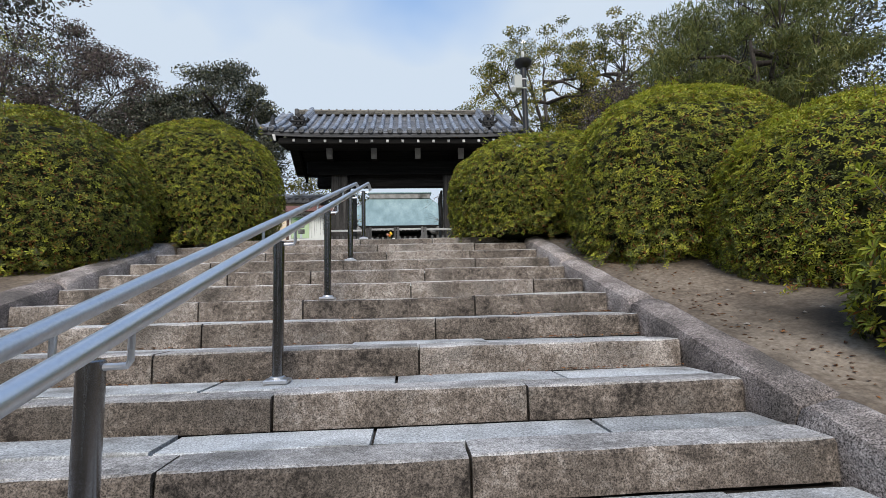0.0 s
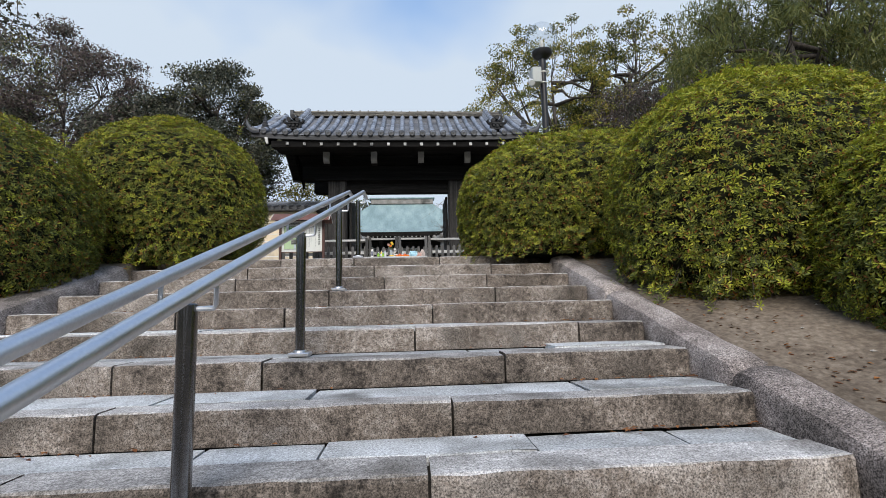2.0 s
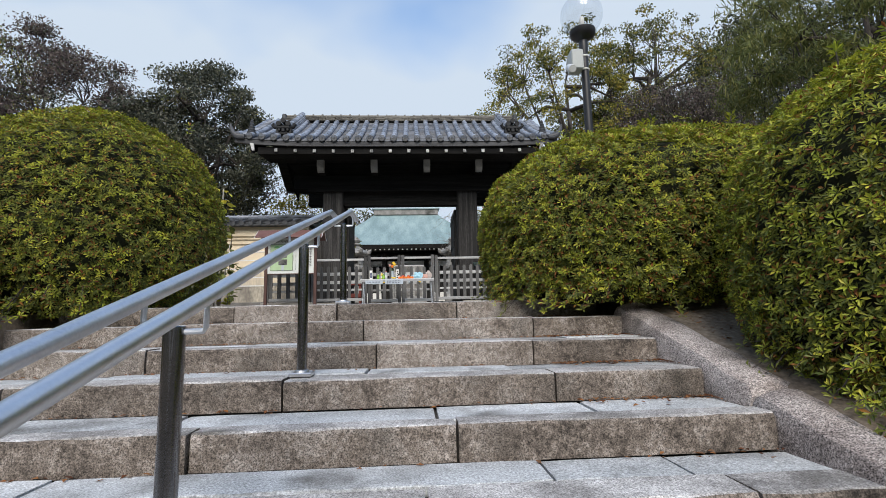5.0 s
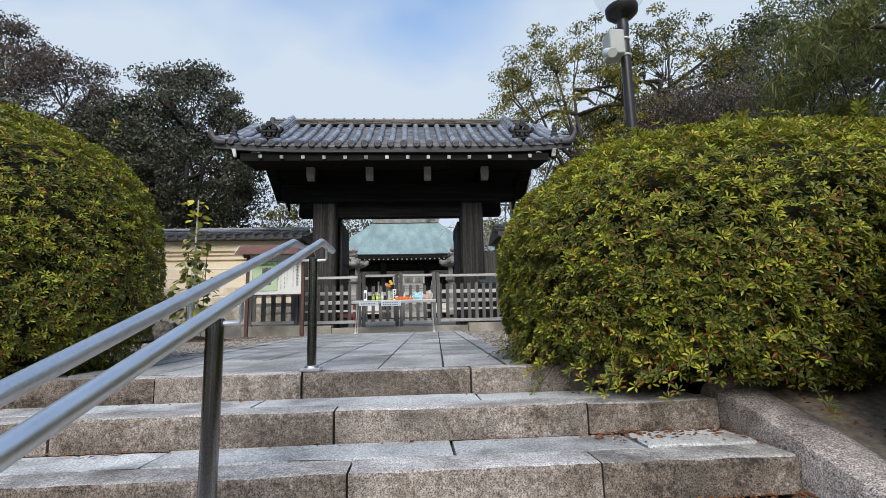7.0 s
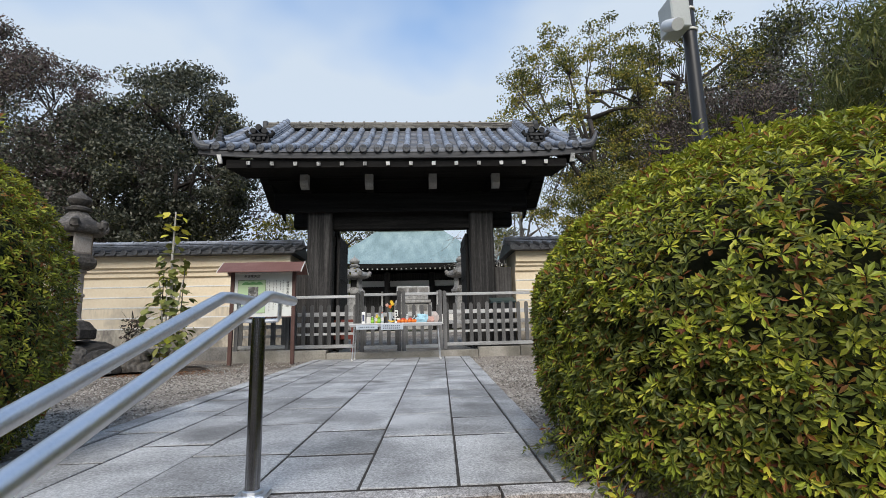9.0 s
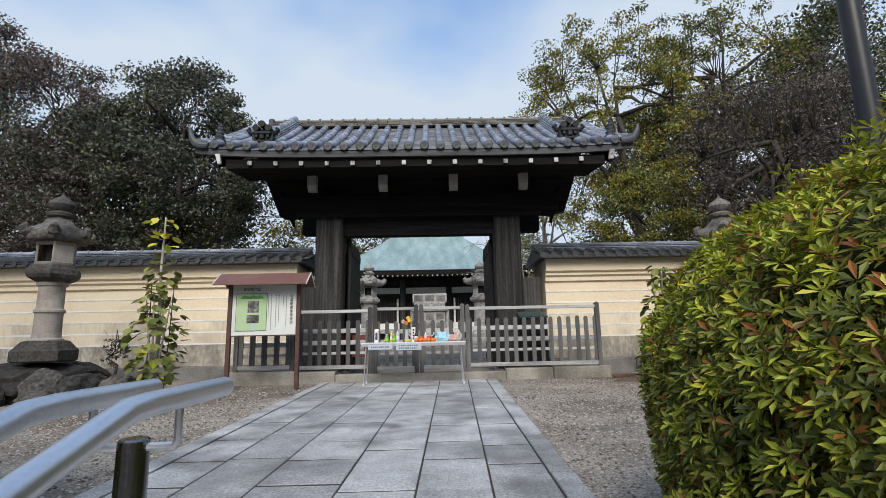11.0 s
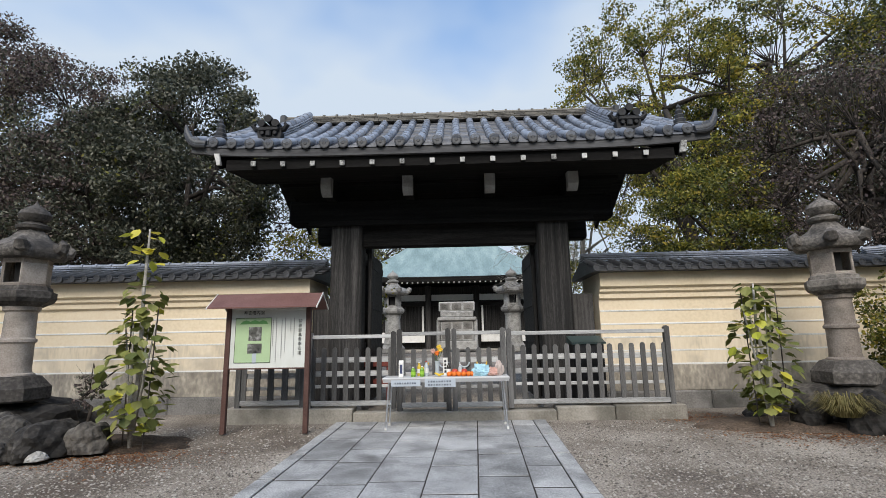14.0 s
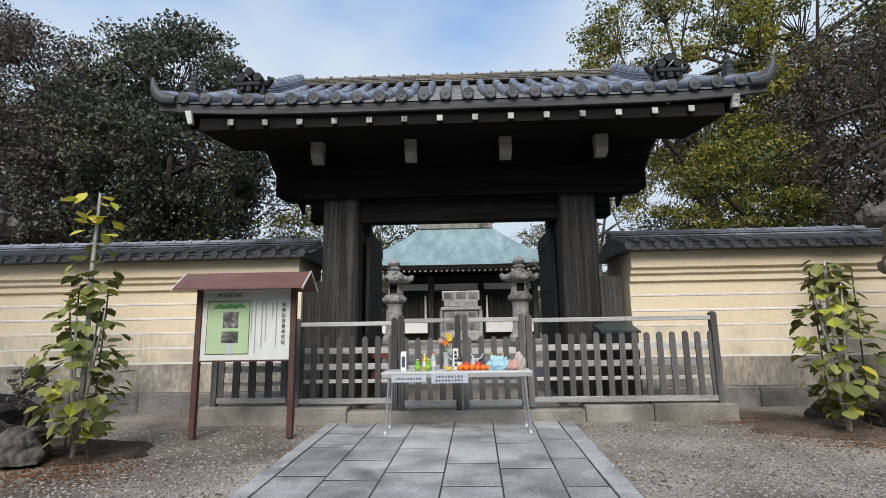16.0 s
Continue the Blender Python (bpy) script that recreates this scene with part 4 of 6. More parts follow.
for cx, w, h, rows in ((-0.97, 0.42, 0.085, 1), (-0.48, 0.44, 0.115, 2)):
    n = thing("table_notice", (cx, 14.664, TZ - 0.075), "pale laminated notice sheet on the table's edge", "notice")
    m = Mb()
    m.box((0, 0, 0), (w, 0.006, h), 0.002)
    part("sheet", m, NOTICE, n)
    for r in range(rows):
        m = Mb()
        for k in range(9):
            m.box((-w / 2 + 0.06 + k * (w - 0.1) / 9, -0.006, (0.02 - r * 0.045) if rows == 2 else 0), (0.026 if (k * 7 + r) % 3 else 0.016, 0.004, 0.024), 0.002)
        tagged(part("writing", m, NOTICE_INK, n, "faded unreadable writing as bars"), kind="stuff")


def bottle(x, y, h, r, col, cap, name="bottle", label="", neck=0.35):
    b = thing(name, (x, y, TZ), label, "bottle", "offerings on the table")
    m = Mb()
    m.lathe([(r * 0.9, 0), (r, 0.006), (r, h * 0.62), (r * 0.9, h * 0.7), (r * neck, h * 0.88), (r * neck, h * 0.93)], 14)
    part("bottle_body", m, col, b, smooth=True)
    m = Mb()
    m.lathe([(r * 0.45, h * 0.93), (r * 0.45, h), (r * 0.4, h)], 12)
    part("cap", m, cap, b)
    m = Mb()
    m.lathe([(r * 1.015, h * 0.22), (r * 1.015, h * 0.52)], 14)
    part("wrapper", m, WHITE if col is not GREENTEA else GREENLABEL, b)
    return b


GREENTEA = plain("green_tea", (0.16, 0.34, 0.04), 0.2)
GREENLABEL = plain("green_label", (0.30, 0.55, 0.06), 0.4)
CLEARB = plain("clear_bottle", (0.45, 0.5, 0.52), 0.12)
REDPL = plain("red_plastic", (0.5, 0.06, 0.03), 0.4)
YELLOW = plain("yellow_plastic", (0.75, 0.5, 0.05), 0.45)
ORANGE = plain("orange_peel", (0.75, 0.18, 0.02), 0.5)
BLUE = plain("pale_blue_plastic", (0.38, 0.62, 0.72), 0.4)
PINKISH = plain("pink_wrap", (0.55, 0.33, 0.27), 0.5)
DARKV = plain("dark_glass", (0.03, 0.025, 0.02), 0.15)
c = thing("drink_carton", (-1.06, 14.9, TZ), "tall white drink carton with dark print", "carton", "offerings on the table")
m = Mb()
m.box((0, 0, 0.10), (0.07, 0.07, 0.2), 0.004)
m.prism([(-0.035, 0.2), (0.035, 0.2), (0.004, 0.235), (-0.004, 0.235)], "x", -0.034, 0.034)
part("carton_body", m, WHITE, c)
m = Mb()
m.box((0, -0.0365, 0.11), (0.04, 0.003, 0.13), 0.001)
part("print", m, plain("navy_print", (0.05, 0.06, 0.12)), c)
bottle(-0.88, 14.86, 0.14, 0.035, GREENTEA, WHITE, "tea_bottle", "small green tea bottle with a white cap")
bottle(-0.75, 14.86, 0.15, 0.033, GREENTEA, WHITE, "tea_bottle", "small green tea bottle with a white cap")
bottle(-0.69, 14.93, 0.22, 0.034, CLEARB, REDPL, "water_bottle", "clear plastic water bottle with a cap")
bottle(-0.80, 14.98, 0.20, 0.033, plain("orange_juice", (0.6, 0.42, 0.05), 0.2), WHITE, "juice_bottle", "orange juice bottle with a white cap")
bottle(-0.36, 14.95, 0.19, 0.032, DARKV, DARKV, "sauce_bottle", "dark glass bottle among the offerings")
bottle(-0.19, 14.93, 0.17, 0.03, CLEARB, WHITE, "water_bottle", "clear plastic water bottle with a white cap")
v = thing("flower_vase", (-0.53, 14.95, TZ), "glass vase with yellow and pink flowers", "vase", "offerings on the table")
m = Mb()
m.lathe([(0.035, 0), (0.04, 0.02), (0.03, 0.1), (0.035, 0.2), (0.045, 0.22)], 14)
part("vase_body", m, CLEARB, v, smooth=True)
m = Mb()
for k in range(5):
    a = k * 1.3
    m.tube([(0, 0, 0.1), (0.03 * math.cos(a), 0.02 * math.sin(a), 0.26), (0.07 * math.cos(a), 0.04 * math.sin(a), 0.34)], 0.004, 5)
part("stems", m, plain("stem_green", (0.08, 0.14, 0.03)), v)
for k, (dx, dz, col) in enumerate(((-0.06, 0.36, PINKISH), (0.0, 0.33, ORANGE), (0.05, 0.38, YELLOW), (0.03, 0.42, YELLOW))):
    m = Mb()
    for q in range(9):
        a = q * 2 * math.pi / 9
        m.tube([(dx, -0.02, dz), (dx + 0.022 * math.cos(a), -0.03, dz + 0.022 * math.sin(a)), (dx + 0.04 * math.cos(a), -0.024, dz + 0.04 * math.sin(a))], [0.012, 0.011, 0.004], 6)
    part("flower", m, col, v, smooth=True)
b = thing("paper_tablet", (-0.41, 15.0, TZ), "upright white paper tablet with written characters", "tablet", "offerings on the table")
m = Mb()
m.box((0, 0, 0.13), (0.07, 0.05, 0.26), 0.004)
part("tablet_body", m, WHITE, b)
m = Mb()
for q in range(4):
    m.box((0, -0.027, 0.06 + q * 0.05), (0.03, 0.003, 0.034), 0.002)
tagged(part("writing", m, INK, b), kind="stuff")
m = Mb()
for q in range(3):
    m.tube([(-0.06 + 0.02 * q, -0.02, 0.05 - 0.012 * q), (0.0, -0.05 - 0.02 * q, 0.025), (0.07, -0.02 - 0.01 * q, 0.04)], [0.012, 0.019, 0.01], 8)
single("bananas", m, YELLOW, "small bunch of yellow bananas on the table", "fruit", smooth="all").matrix_world = pose(-0.50, 14.84, TZ)
m = Mb()
m.lathe([(0.012, 0), (0.03, 0.008), (0.038, 0.03), (0.034, 0.052), (0.014, 0.064), (0.008, 0.066)], 12)
om = m.mesh("mandarin", ORANGE, "all")
for x, y in ((-0.35, 14.84), (-0.28, 14.82), (-0.21, 14.84), (-0.32, 14.9), (-0.24, 14.9), (-0.07, 14.84), (-0.02, 14.86), (-0.14, 14.83)):
    tagged(new("mandarin", om), "round orange mandarin fruit on the table", "fruit", "offerings on the table").matrix_world = pose(x, y, TZ, rz=rr.uniform(0, 90))
m = Mb()
m.lathe([(0.03, 0), (0.045, 0.02), (0.05, 0.05), (0.04, 0.085), (0.02, 0.1), (0.012, 0.095)], 14)
for x in (-0.27, -0.13):
    single("apple", m.mesh("apple", REDPL, "all"), None, "dark red apple in front of the bottles", "fruit", group="offerings on the table").matrix_world = pose(x, 14.92, TZ)


def crumple(name, at, r, mat, label, seed, parts=()):
    """A crumpled bag or wrap: a pinched, creased ball resting on its base."""
    bm = bmesh.new()
    bmesh.ops.create_icosphere(bm, subdivisions=4, radius=1.0)
    for q in bm.verts:
        p = q.co.copy()
        d = 1 + 0.35 * noise.noise(p * 1.7 + Vector((seed, 0, 0))) + 0.18 * noise.noise(p * 5 + Vector((seed, 3, 0)))
        q.co = Vector((p.x * r[0] * d, p.y * r[1] * d, max(p.z * d, -0.7) * r[2]))
    z0 = min(q.co.z for q in bm.verts)
    for q in bm.verts:
        q.co.z -= z0
    me = bpy.data.meshes.new(name)
    bm.to_mesh(me)
    bm.free()
    me.materials.append(mat)
    o = tagged(new(name, me), label, "bag", "offerings on the table")
    o.matrix_world = pose(*at)
    return o


crumple("plastic_bag", (0.12, 14.88, TZ), (0.13, 0.1, 0.10), BLUE, "crumpled pale blue plastic bag on the table", 2.0)
crumple("paper_wrap", (0.28, 14.88, TZ), (0.08, 0.08, 0.07), PINKISH, "crumpled pinkish wrapped parcel on the table", 5.0)
crumple("wrapped_bundle", (0.38, 14.90, TZ), (0.065, 0.06, 0.12), plain("cellophane", (0.5, 0.42, 0.38), 0.3), "wrapped bundle of sweets in clear film", 8.0)
for k, (x, col) in enumerate(((-0.78, YELLOW), (-0.45, CLEARB), (-0.12, CLEARB), (0.16, YELLOW))):
    w = thing("hanging_ornament", (x, 15.555, 3.22), "small curved ornament hung on the picket fence", "ornament", "ornaments on the fence")
    m = Mb()
    m.tube([(0.08 * math.cos(a), 0, 0.08 * math.sin(a)) for a in np.linspace(math.pi, 2 * math.pi, 9)], 0.012, 8)
    m.tube([(0, 0, -0.08), (0, 0, -0.2)], [0.014, 0.03], 8)
    part("loop", m, col, w, smooth=True)

# ---- notice board ----
board = thing("notice_board", (-2.98, 14.66, 2.33), "brown notice board with a small gabled roof", "notice board")
for x in (-0.59, 0.59):
    m = Mb()
    m.box((x, 0, 0.88), (0.07, 0.07, 1.78), 0.006)
    part("post", m, BROWN, board)
m = Mb()
m.prism([(-0.30, 1.755), (0.0, 1.965), (0.30, 1.755), (0.30, 1.735), (0.0, 1.94), (-0.30, 1.735)], "x", -0.79, 0.79)
part("roof", m, BROWN_ROOF, board)
for x in (-0.79, 0.79):
    m = Mb()
    m.prism([(-0.31, 1.75), (0.0, 1.975), (0.31, 1.75), (0.31, 1.725), (0.0, 1.945), (-0.31, 1.725)], "x", x - 0.006, x + 0.006)
    part("roof_edge", m, WHITE, board, "white roof edge trim")
m = Mb()
m.box((0, 0.01, 1.33), (1.11, 0.04, 0.88), 0.004)
part("panel", m, plain("panel_white", (0.66, 0.68, 0.64), 0.35), board, "white printed panel")
m = Mb()
m.box((0, -0.005, 1.74), (1.11, 0.03, 0.03), 0.003)
part("lamp_strip", m, WHITE, board)
for z in (0.885, 1.778):
    m = Mb()
    m.box((0, 0.0, z), (1.12, 0.05, 0.02), 0.003)
    part("panel_frame", m, BROWN, board)
m = Mb()
m.box((-0.22, -0.014, 1.29), (0.53, 0.005, 0.64), 0.001)
gp = part("green_map", m, plain("map_green", (0.42, 0.56, 0.33), 0.4), board, "pale green site map")
m = Mb()
for q in ((-0.485, 1.29, 0.006, 0.64), (0.045, 1.29, 0.006, 0.64), (-0.22, 1.61, 0.53, 0.006), (-0.22, 0.97, 0.53, 0.006)):
    m.box((q[0], -0.017, q[1]), (q[2], 0.004, q[3]), 0.001)
part("map_border", m, INK, gp)
m = Mb()
for x, w in ((-0.33, 0.18), (-0.2, 0.2), (-0.08, 0.16)):
    m.prism([(x - w / 2, 1.52), (x + w / 2, 1.52), (x + w * 0.3, 1.56), (x, 1.58), (x - w * 0.3, 1.56)], "y", -0.0185, -0.0165)
part("hills", m, plain("map_dark_green", (0.12, 0.32, 0.10), 0.4), gp)
PHOTO = material("photo_print", [(0.02, 0.022, 0.02), (0.12, 0.12, 0.11), (0.5, 0.5, 0.5)], scale=9, grain=25, rough=0.35, bump=0)
for x, z, w, h in ((-0.19, 1.38, 0.19, 0.20), (-0.19, 1.17, 0.21, 0.14)):
    m = Mb()
    m.box((x, -0.017, z), (w, 0.004, h), 0.001)
    part("photo", m, PHOTO, gp, "small dark printed photograph")
m = Mb()
m.box((-0.19, -0.0168, 1.03), (0.06, 0.004, 0.14), 0.001)
part("map_path", m, NOTICE, gp)


def text(body, size, parent, at, mat, vertical=False):
    chars = list(body) if vertical else [body]
    for k, ch in enumerate(chars):
        cu = bpy.data.curves.new("text", "FONT")
        cu.body, cu.size, cu.align_x, cu.align_y, cu.extrude = ch, size, "CENTER", "CENTER", 0.0008
        tmp = bpy.data.objects.new("text", cu)
        scene.collection.objects.link(tmp)
        me = bpy.data.meshes.new_from_object(tmp.evaluated_get(bpy.context.evaluated_depsgraph_get()))
        bpy.data.objects.remove(tmp)
        me.materials.clear()
        me.materials.append(mat)
        part("lettering", me, None, parent, at=(at[0], at[1], at[2] - k * size * 1.12), turn=(90, 0, 0))


GREYINK = plain("grey_ink", (0.13, 0.13, 0.13), 0.6)
text("奉安塔内図", 0.062, board, (-0.22, -0.0135, 1.68), INK)
text("釈尊御真骨奉安塔", 0.058, board, (0.47, -0.0135, 1.55), INK, True)
for k, (x, z0, ln) in enumerate(((0.38, 1.60, 0.55), (0.33, 1.58, 0.16), (0.25, 1.60, 0.48), (0.20, 1.58, 0.56), (0.12, 1.60, 0.62), (0.07, 1.58, 0.38))):
    m = Mb()
    z = z0
    while z > z0 - ln:
        h = rr.uniform(0.012, 0.024)
        m.box((x, -0.0135, z - h / 2), (0.012, 0.003, h * 0.8), 0.001)
        z -= h + 0.009
    tagged(part("writing", m, GREYINK, board), kind="stuff")

# ---- stone lanterns ----


def lantern(at, s, label, mat, dark, group, fat=False):
    L = thing("stone_lantern", at, label, "stone lantern", group)

    def p(nm, prof, n, mt, turn=0.0, sm=False):
        m = Mb()
        m.lathe([(r * s, z * s) for r, z in prof], n, (0, 0, 0), turn)
        return part(nm, m, mt, L, smooth=sm)
    h6 = math.pi / 6
    p("base", [(0.46, 0), (0.50, 0.03), (0.50, 0.20), (0.46, 0.24), (0.42, 0.29), (0.36, 0.36), (0.3, 0.38)], 6, dark, h6)
    p("shaft", [(0.34, 0.36), (0.32, 0.44), (0.30, 0.60), (0.285, 1.30), (0.30, 1.38), (0.33, 1.43)] if fat else [(0.27, 0.36), (0.265, 0.40), (0.225, 0.42), (0.215, 0.48), (0.21, 0.86), (0.215, 0.87), (0.238, 0.885), (0.238, 0.925), (0.215, 0.94), (0.205, 0.96), (0.20, 1.32), (0.205, 1.35), (0.235, 1.37), (0.24, 1.43)], 28, mat, 0, True)
    p("platform", [(0.27, 1.43), (0.40, 1.50), (0.44, 1.56), (0.44, 1.66), (0.38, 1.68), (0.36, 1.74), (0.30, 1.76)], 6, dark, 0)
    fb = p("fire_box", [(0.33, 1.74), (0.33, 1.78), (0.30, 1.80)], 6, mat)
    for k in range(6):
        a = k * math.pi / 3
        a2 = a + math.pi / 3
        r = 0.30 * s
        q0, q1 = Vector((r * math.cos(a), r * math.sin(a), 0)), Vector((r * math.cos(a2), r * math.sin(a2), 0))
        m = Mb()
        m.tube([q0 + Vector((0, 0, 1.78 * s)), q0 + Vector((0, 0, 2.22 * s))], 0.022 * s, 6)
        part("corner_post", m, mat, fb)
        mid, d = (q0 + q1) / 2, (q1 - q0)
        mm = pose(mid.x, mid.y, 0, 0, 0, math.degrees(math.atan2(d.y, d.x)))
        m = Mb()
        m.box((0, 0, 2.16 * s), (d.length, 0.05 * s, 0.11 * s), 0.004, mm)
        part("head_slab", m, mat, fb)
        if k % 3 != 1:
            m = Mb()
            m.box((0, 0, 1.95 * s), (d.length, 0.04 * s, 0.34 * s), 0.004, mm)
            part("side_panel", m, mat, fb)
    # added near-black core stands in for the shade inside the fire box
    m = Mb()
    m.lathe([(0.16 * s, 1.76 * s), (0.16 * s, 2.2 * s)], 6)
    part("inner_shade", m, plain("lantern_dark", (0.02, 0.02, 0.02), 0.9), L)
    wide = 1.2 if fat else 1.0
    cap = Mb()
    cap.lathe([(r * s, z * s) for r, z in [(0.32, 2.17), (0.48 * wide, 2.19), (0.53 * wide, 2.25), (0.53 * wide, 2.32), (0.46 * wide, 2.40), (0.28, 2.52), (0.20, 2.62), (0.16, 2.66)]], 6)
    for k in range(6):
        a = k * math.pi / 3
        pts = [(0.36, 2.36), (0.46, 2.32), (0.525, 2.34), (0.55, 2.40), (0.51, 2.44), (0.475, 2.41)]
        cap.tube([(r * wide * s * math.cos(a), r * wide * s * math.sin(a), z * s) for r, z in pts], [0.09 * s, 0.105 * s, 0.10 * s, 0.08 * s, 0.055 * s, 0.035 * s], 8)
    part("cap", cap, dark, L, smooth=True)
    p("finial", [(0.15, 2.64), (0.22, 2.68), (0.235, 2.73), (0.16, 2.77), (0.13, 2.79), (0.2, 2.84), (0.225, 2.91), (0.19, 2.98), (0.11, 3.04), (0.04, 3.09), (0.015, 3.14), (0.004, 3.18)], 20, dark, 0, True)
    return L


OUT = "stone lanterns before the wall"
lantern((-6.24, 14.12, 2.87), 0.88, "tall weathered stone lantern on a rock mound", LANTERN, LANTERN_DARK, OUT)
lantern((5.45, 15.0, 2.85), 0.90, "tall weathered stone lantern on a rock mound", LANTERN, LANTERN_DARK, OUT)
LANTERN_PALE = material("pale_lantern_stone", [(0.11, 0.107, 0.098), (0.27, 0.265, 0.25), (0.44, 0.435, 0.41)], scale=5, grain=30, rough=0.9, bump=0.4)
for x in (-3.24, 2.29):
    lantern((x, 30.0, 2.95), 1.22, "pale stone lantern standing before the hall", LANTERN_PALE, LANTERN_PALE, "pale stone lanterns before the hall", True)


def rock(at, r, seed, label="dark rugged garden rock beside the lantern", mat=None):
    bm = bmesh.new()
    bmesh.ops.create_icosphere(bm, subdivisions=4, radius=1.0)
    for q in bm.verts:
        p = q.co.copy()
        d = 1 + 0.30 * noise.noise(p * 1.1 + Vector((seed, seed * 2, 0))) + 0.16 * noise.noise(p * 2.7 + Vector((seed, 0, 4))) + 0.05 * noise.noise(p * 7)
        d = round(d * 9) / 9 * 0.4 + d * 0.6
        q.co = Vector((p.x * r[0] * d, p.y * r[1] * d, max(p.z * d, -0.35) * r[2]))
    me = bpy.data.meshes.new("garden_rock")
    bm.to_mesh(me)
    bm.free()
    me.materials.append(mat or ROCK)
    o = tagged(new("garden_rock", me), label, "rock", "garden rocks")
    o.matrix_world = pose(*at, rz=seed * 40)
    return o


for k, (x, y, z, a, b, c) in enumerate(((-6.35, 14.25, 2.42, 1.0, 0.62, 0.50), (-5.12, 13.48, 2.42, 0.44, 0.26, 0.30), (-5.75, 13.62, 2.40, 0.42, 0.32, 0.34), (-4.72, 13.62, 2.42, 0.26, 0.22, 0.27), (-5.55, 13.22, 2.35, 0.26, 0.2, 0.17), (-7.3, 13.9, 2.40, 0.6, 0.45, 0.42), (-6.5, 13.4, 2.35, 0.45, 0.3, 0.26),
                                         (5.42, 15.0, 2.42, 0.95, 0.55, 0.48), (5.22, 14.38, 2.40, 0.36, 0.26, 0.42), (4.62, 14.75, 2.38, 0.30, 0.26, 0.30), (6.25, 14.55, 2.36, 0.55, 0.4, 0.28), (5.9, 14.3, 2.34, 0.30, 0.24, 0.16), (4.42, 15.35, 2.36, 0.34, 0.26, 0.24))):
    rock((x, y, z), (a, b, c), k + 1.3)
rock((-5.0, 13.22, 2.35), (0.13, 0.10, 0.07), 3.3, "small pale rounded stone on the gravel", LANTERN_PALE)

# ---- handrail ----
rail = thing("handrail", (0, 0, 0), "double brushed steel handrail on round posts", "handrail")


def rail_x(y):
    """The rail runs a little askew to the stairs."""
    return -0.748 + 0.0145 * y


def rail_z(y):
    return min(0.852 + 0.3104 * y, 3.045)


for o in (-0.087, 0.087):
    m = Mb()
    ytop = (3.045 - 0.852) / 0.3104
    pts = [(rail_x(y) + o, y, min(rail_z(y), 3.043)) for y in (-1.6, ytop - 0.08, ytop - 0.02, ytop + 0.05, ytop + 0.36)]
    m.tube(pts, 0.0235, 16)
    part("rail", m, STEEL, rail, smooth=True)
for y in (-0.32, 1.19, 2.72, 4.22, 5.72, 7.22):
    k = math.floor((y - STEP0_Y) / GO)
    z = STEP0_Z + min(k, 10) * RISE
    top = rail_z(y) - 0.085
    RX = rail_x(y)
    m = Mb()
    m.tube([(RX, y, z), (RX, y, top), (RX, y, top + 0.004)], [0.030, 0.030, 0.026], 18)
    post = part("post", m, STEEL_POST, rail, smooth=True)
    m = Mb()
    m.box((RX, y, z + 0.012), (0.13, 0.11, 0.022), 0.006)
    m.lathe([(0.045, 0), (0.042, 0.012), (0.034, 0.016)], 18, (RX, y, z + 0.022))
    part("base_plate", m, STEEL, post)
    m = Mb()
    a = rail_z(y) - 0.012
    m.tube([(RX - 0.087, y, a), (RX - 0.087, y, top + 0.0), (RX - 0.080, y, top - 0.012), (RX, y, top - 0.014), (RX + 0.080, y, top - 0.012), (RX + 0.087, y, top + 0.0), (RX + 0.087, y, a)], 0.0085, 8)
    part("cradle", m, STEEL, post, smooth=True)

# ---- lamp post ----
BLACKP = plain("black_painted_steel", (0.018, 0.018, 0.02), 0.4)
GLASS = bpy.data.materials.new("clear_globe")
GLASS.use_nodes = True
gn, gl = GLASS.node_tree.nodes, GLASS.node_tree.links
gtr, ggl, gmx = gn.new("ShaderNodeBsdfTransparent"), gn.new("ShaderNodeBsdfGlossy"), gn.new("ShaderNodeMixShader")
gtr.inputs["Color"].default_value = (0.95, 0.96, 0.97, 1)
ggl.inputs["Roughness"].default_value = 0.08
gmx.inputs[0].default_value = 0.07
gl.new(gtr.outputs[0], gmx.inputs[1])
gl.new(ggl.outputs[0], gmx.inputs[2])
gl.new(gmx.outputs[0], gn["Material Output"].inputs["Surface"])
lamp = thing("street_lamp", (2.23, 8.46, 2.3), "black lamp post with a clear globe and a camera box", "street lamp")
m = Mb()
m.tube([(0, 0, -0.05), (0, 0, 3.25)], [0.055, 0.05], 14)
part("pole", m, BLACKP, lamp, smooth=True)
m = Mb()
m.lathe([(0.05, 3.1), (0.06, 3.2), (0.055, 3.28), (0.12, 3.32), (0.16, 3.36), (0.165, 3.42), (0.14, 3.43)], 20)
part("collar", m, BLACKP, lamp, smooth=True)
bm = bmesh.new()
bmesh.ops.create_uvsphere(bm, u_segments=32, v_segments=20, radius=0.27, matrix=pose(0, 0, 3.64))
me = bpy.data.meshes.new("globe")
bm.to_mesh(me)
bm.free()
me.materials.append(GLASS)
me.shade_smooth()
part("globe", me, None, lamp, "clear glass globe")
m = Mb()
m.lathe([(0.018, 3.43), (0.018, 3.50), (0.03, 3.52), (0.032, 3.58), (0.02, 3.62), (0.004, 3.63)], 14)
part("bulb", m, WHITE, lamp, smooth=True)
GREYBOX = plain("grey_box_paint", (0.42, 0.44, 0.42), 0.5)
m = Mb()
m.box((-0.14, -0.05, 2.96), (0.15, 0.2, 0.26), 0.01, None)
bx = part("camera_box", m, GREYBOX, lamp, "pale grey electrical box")
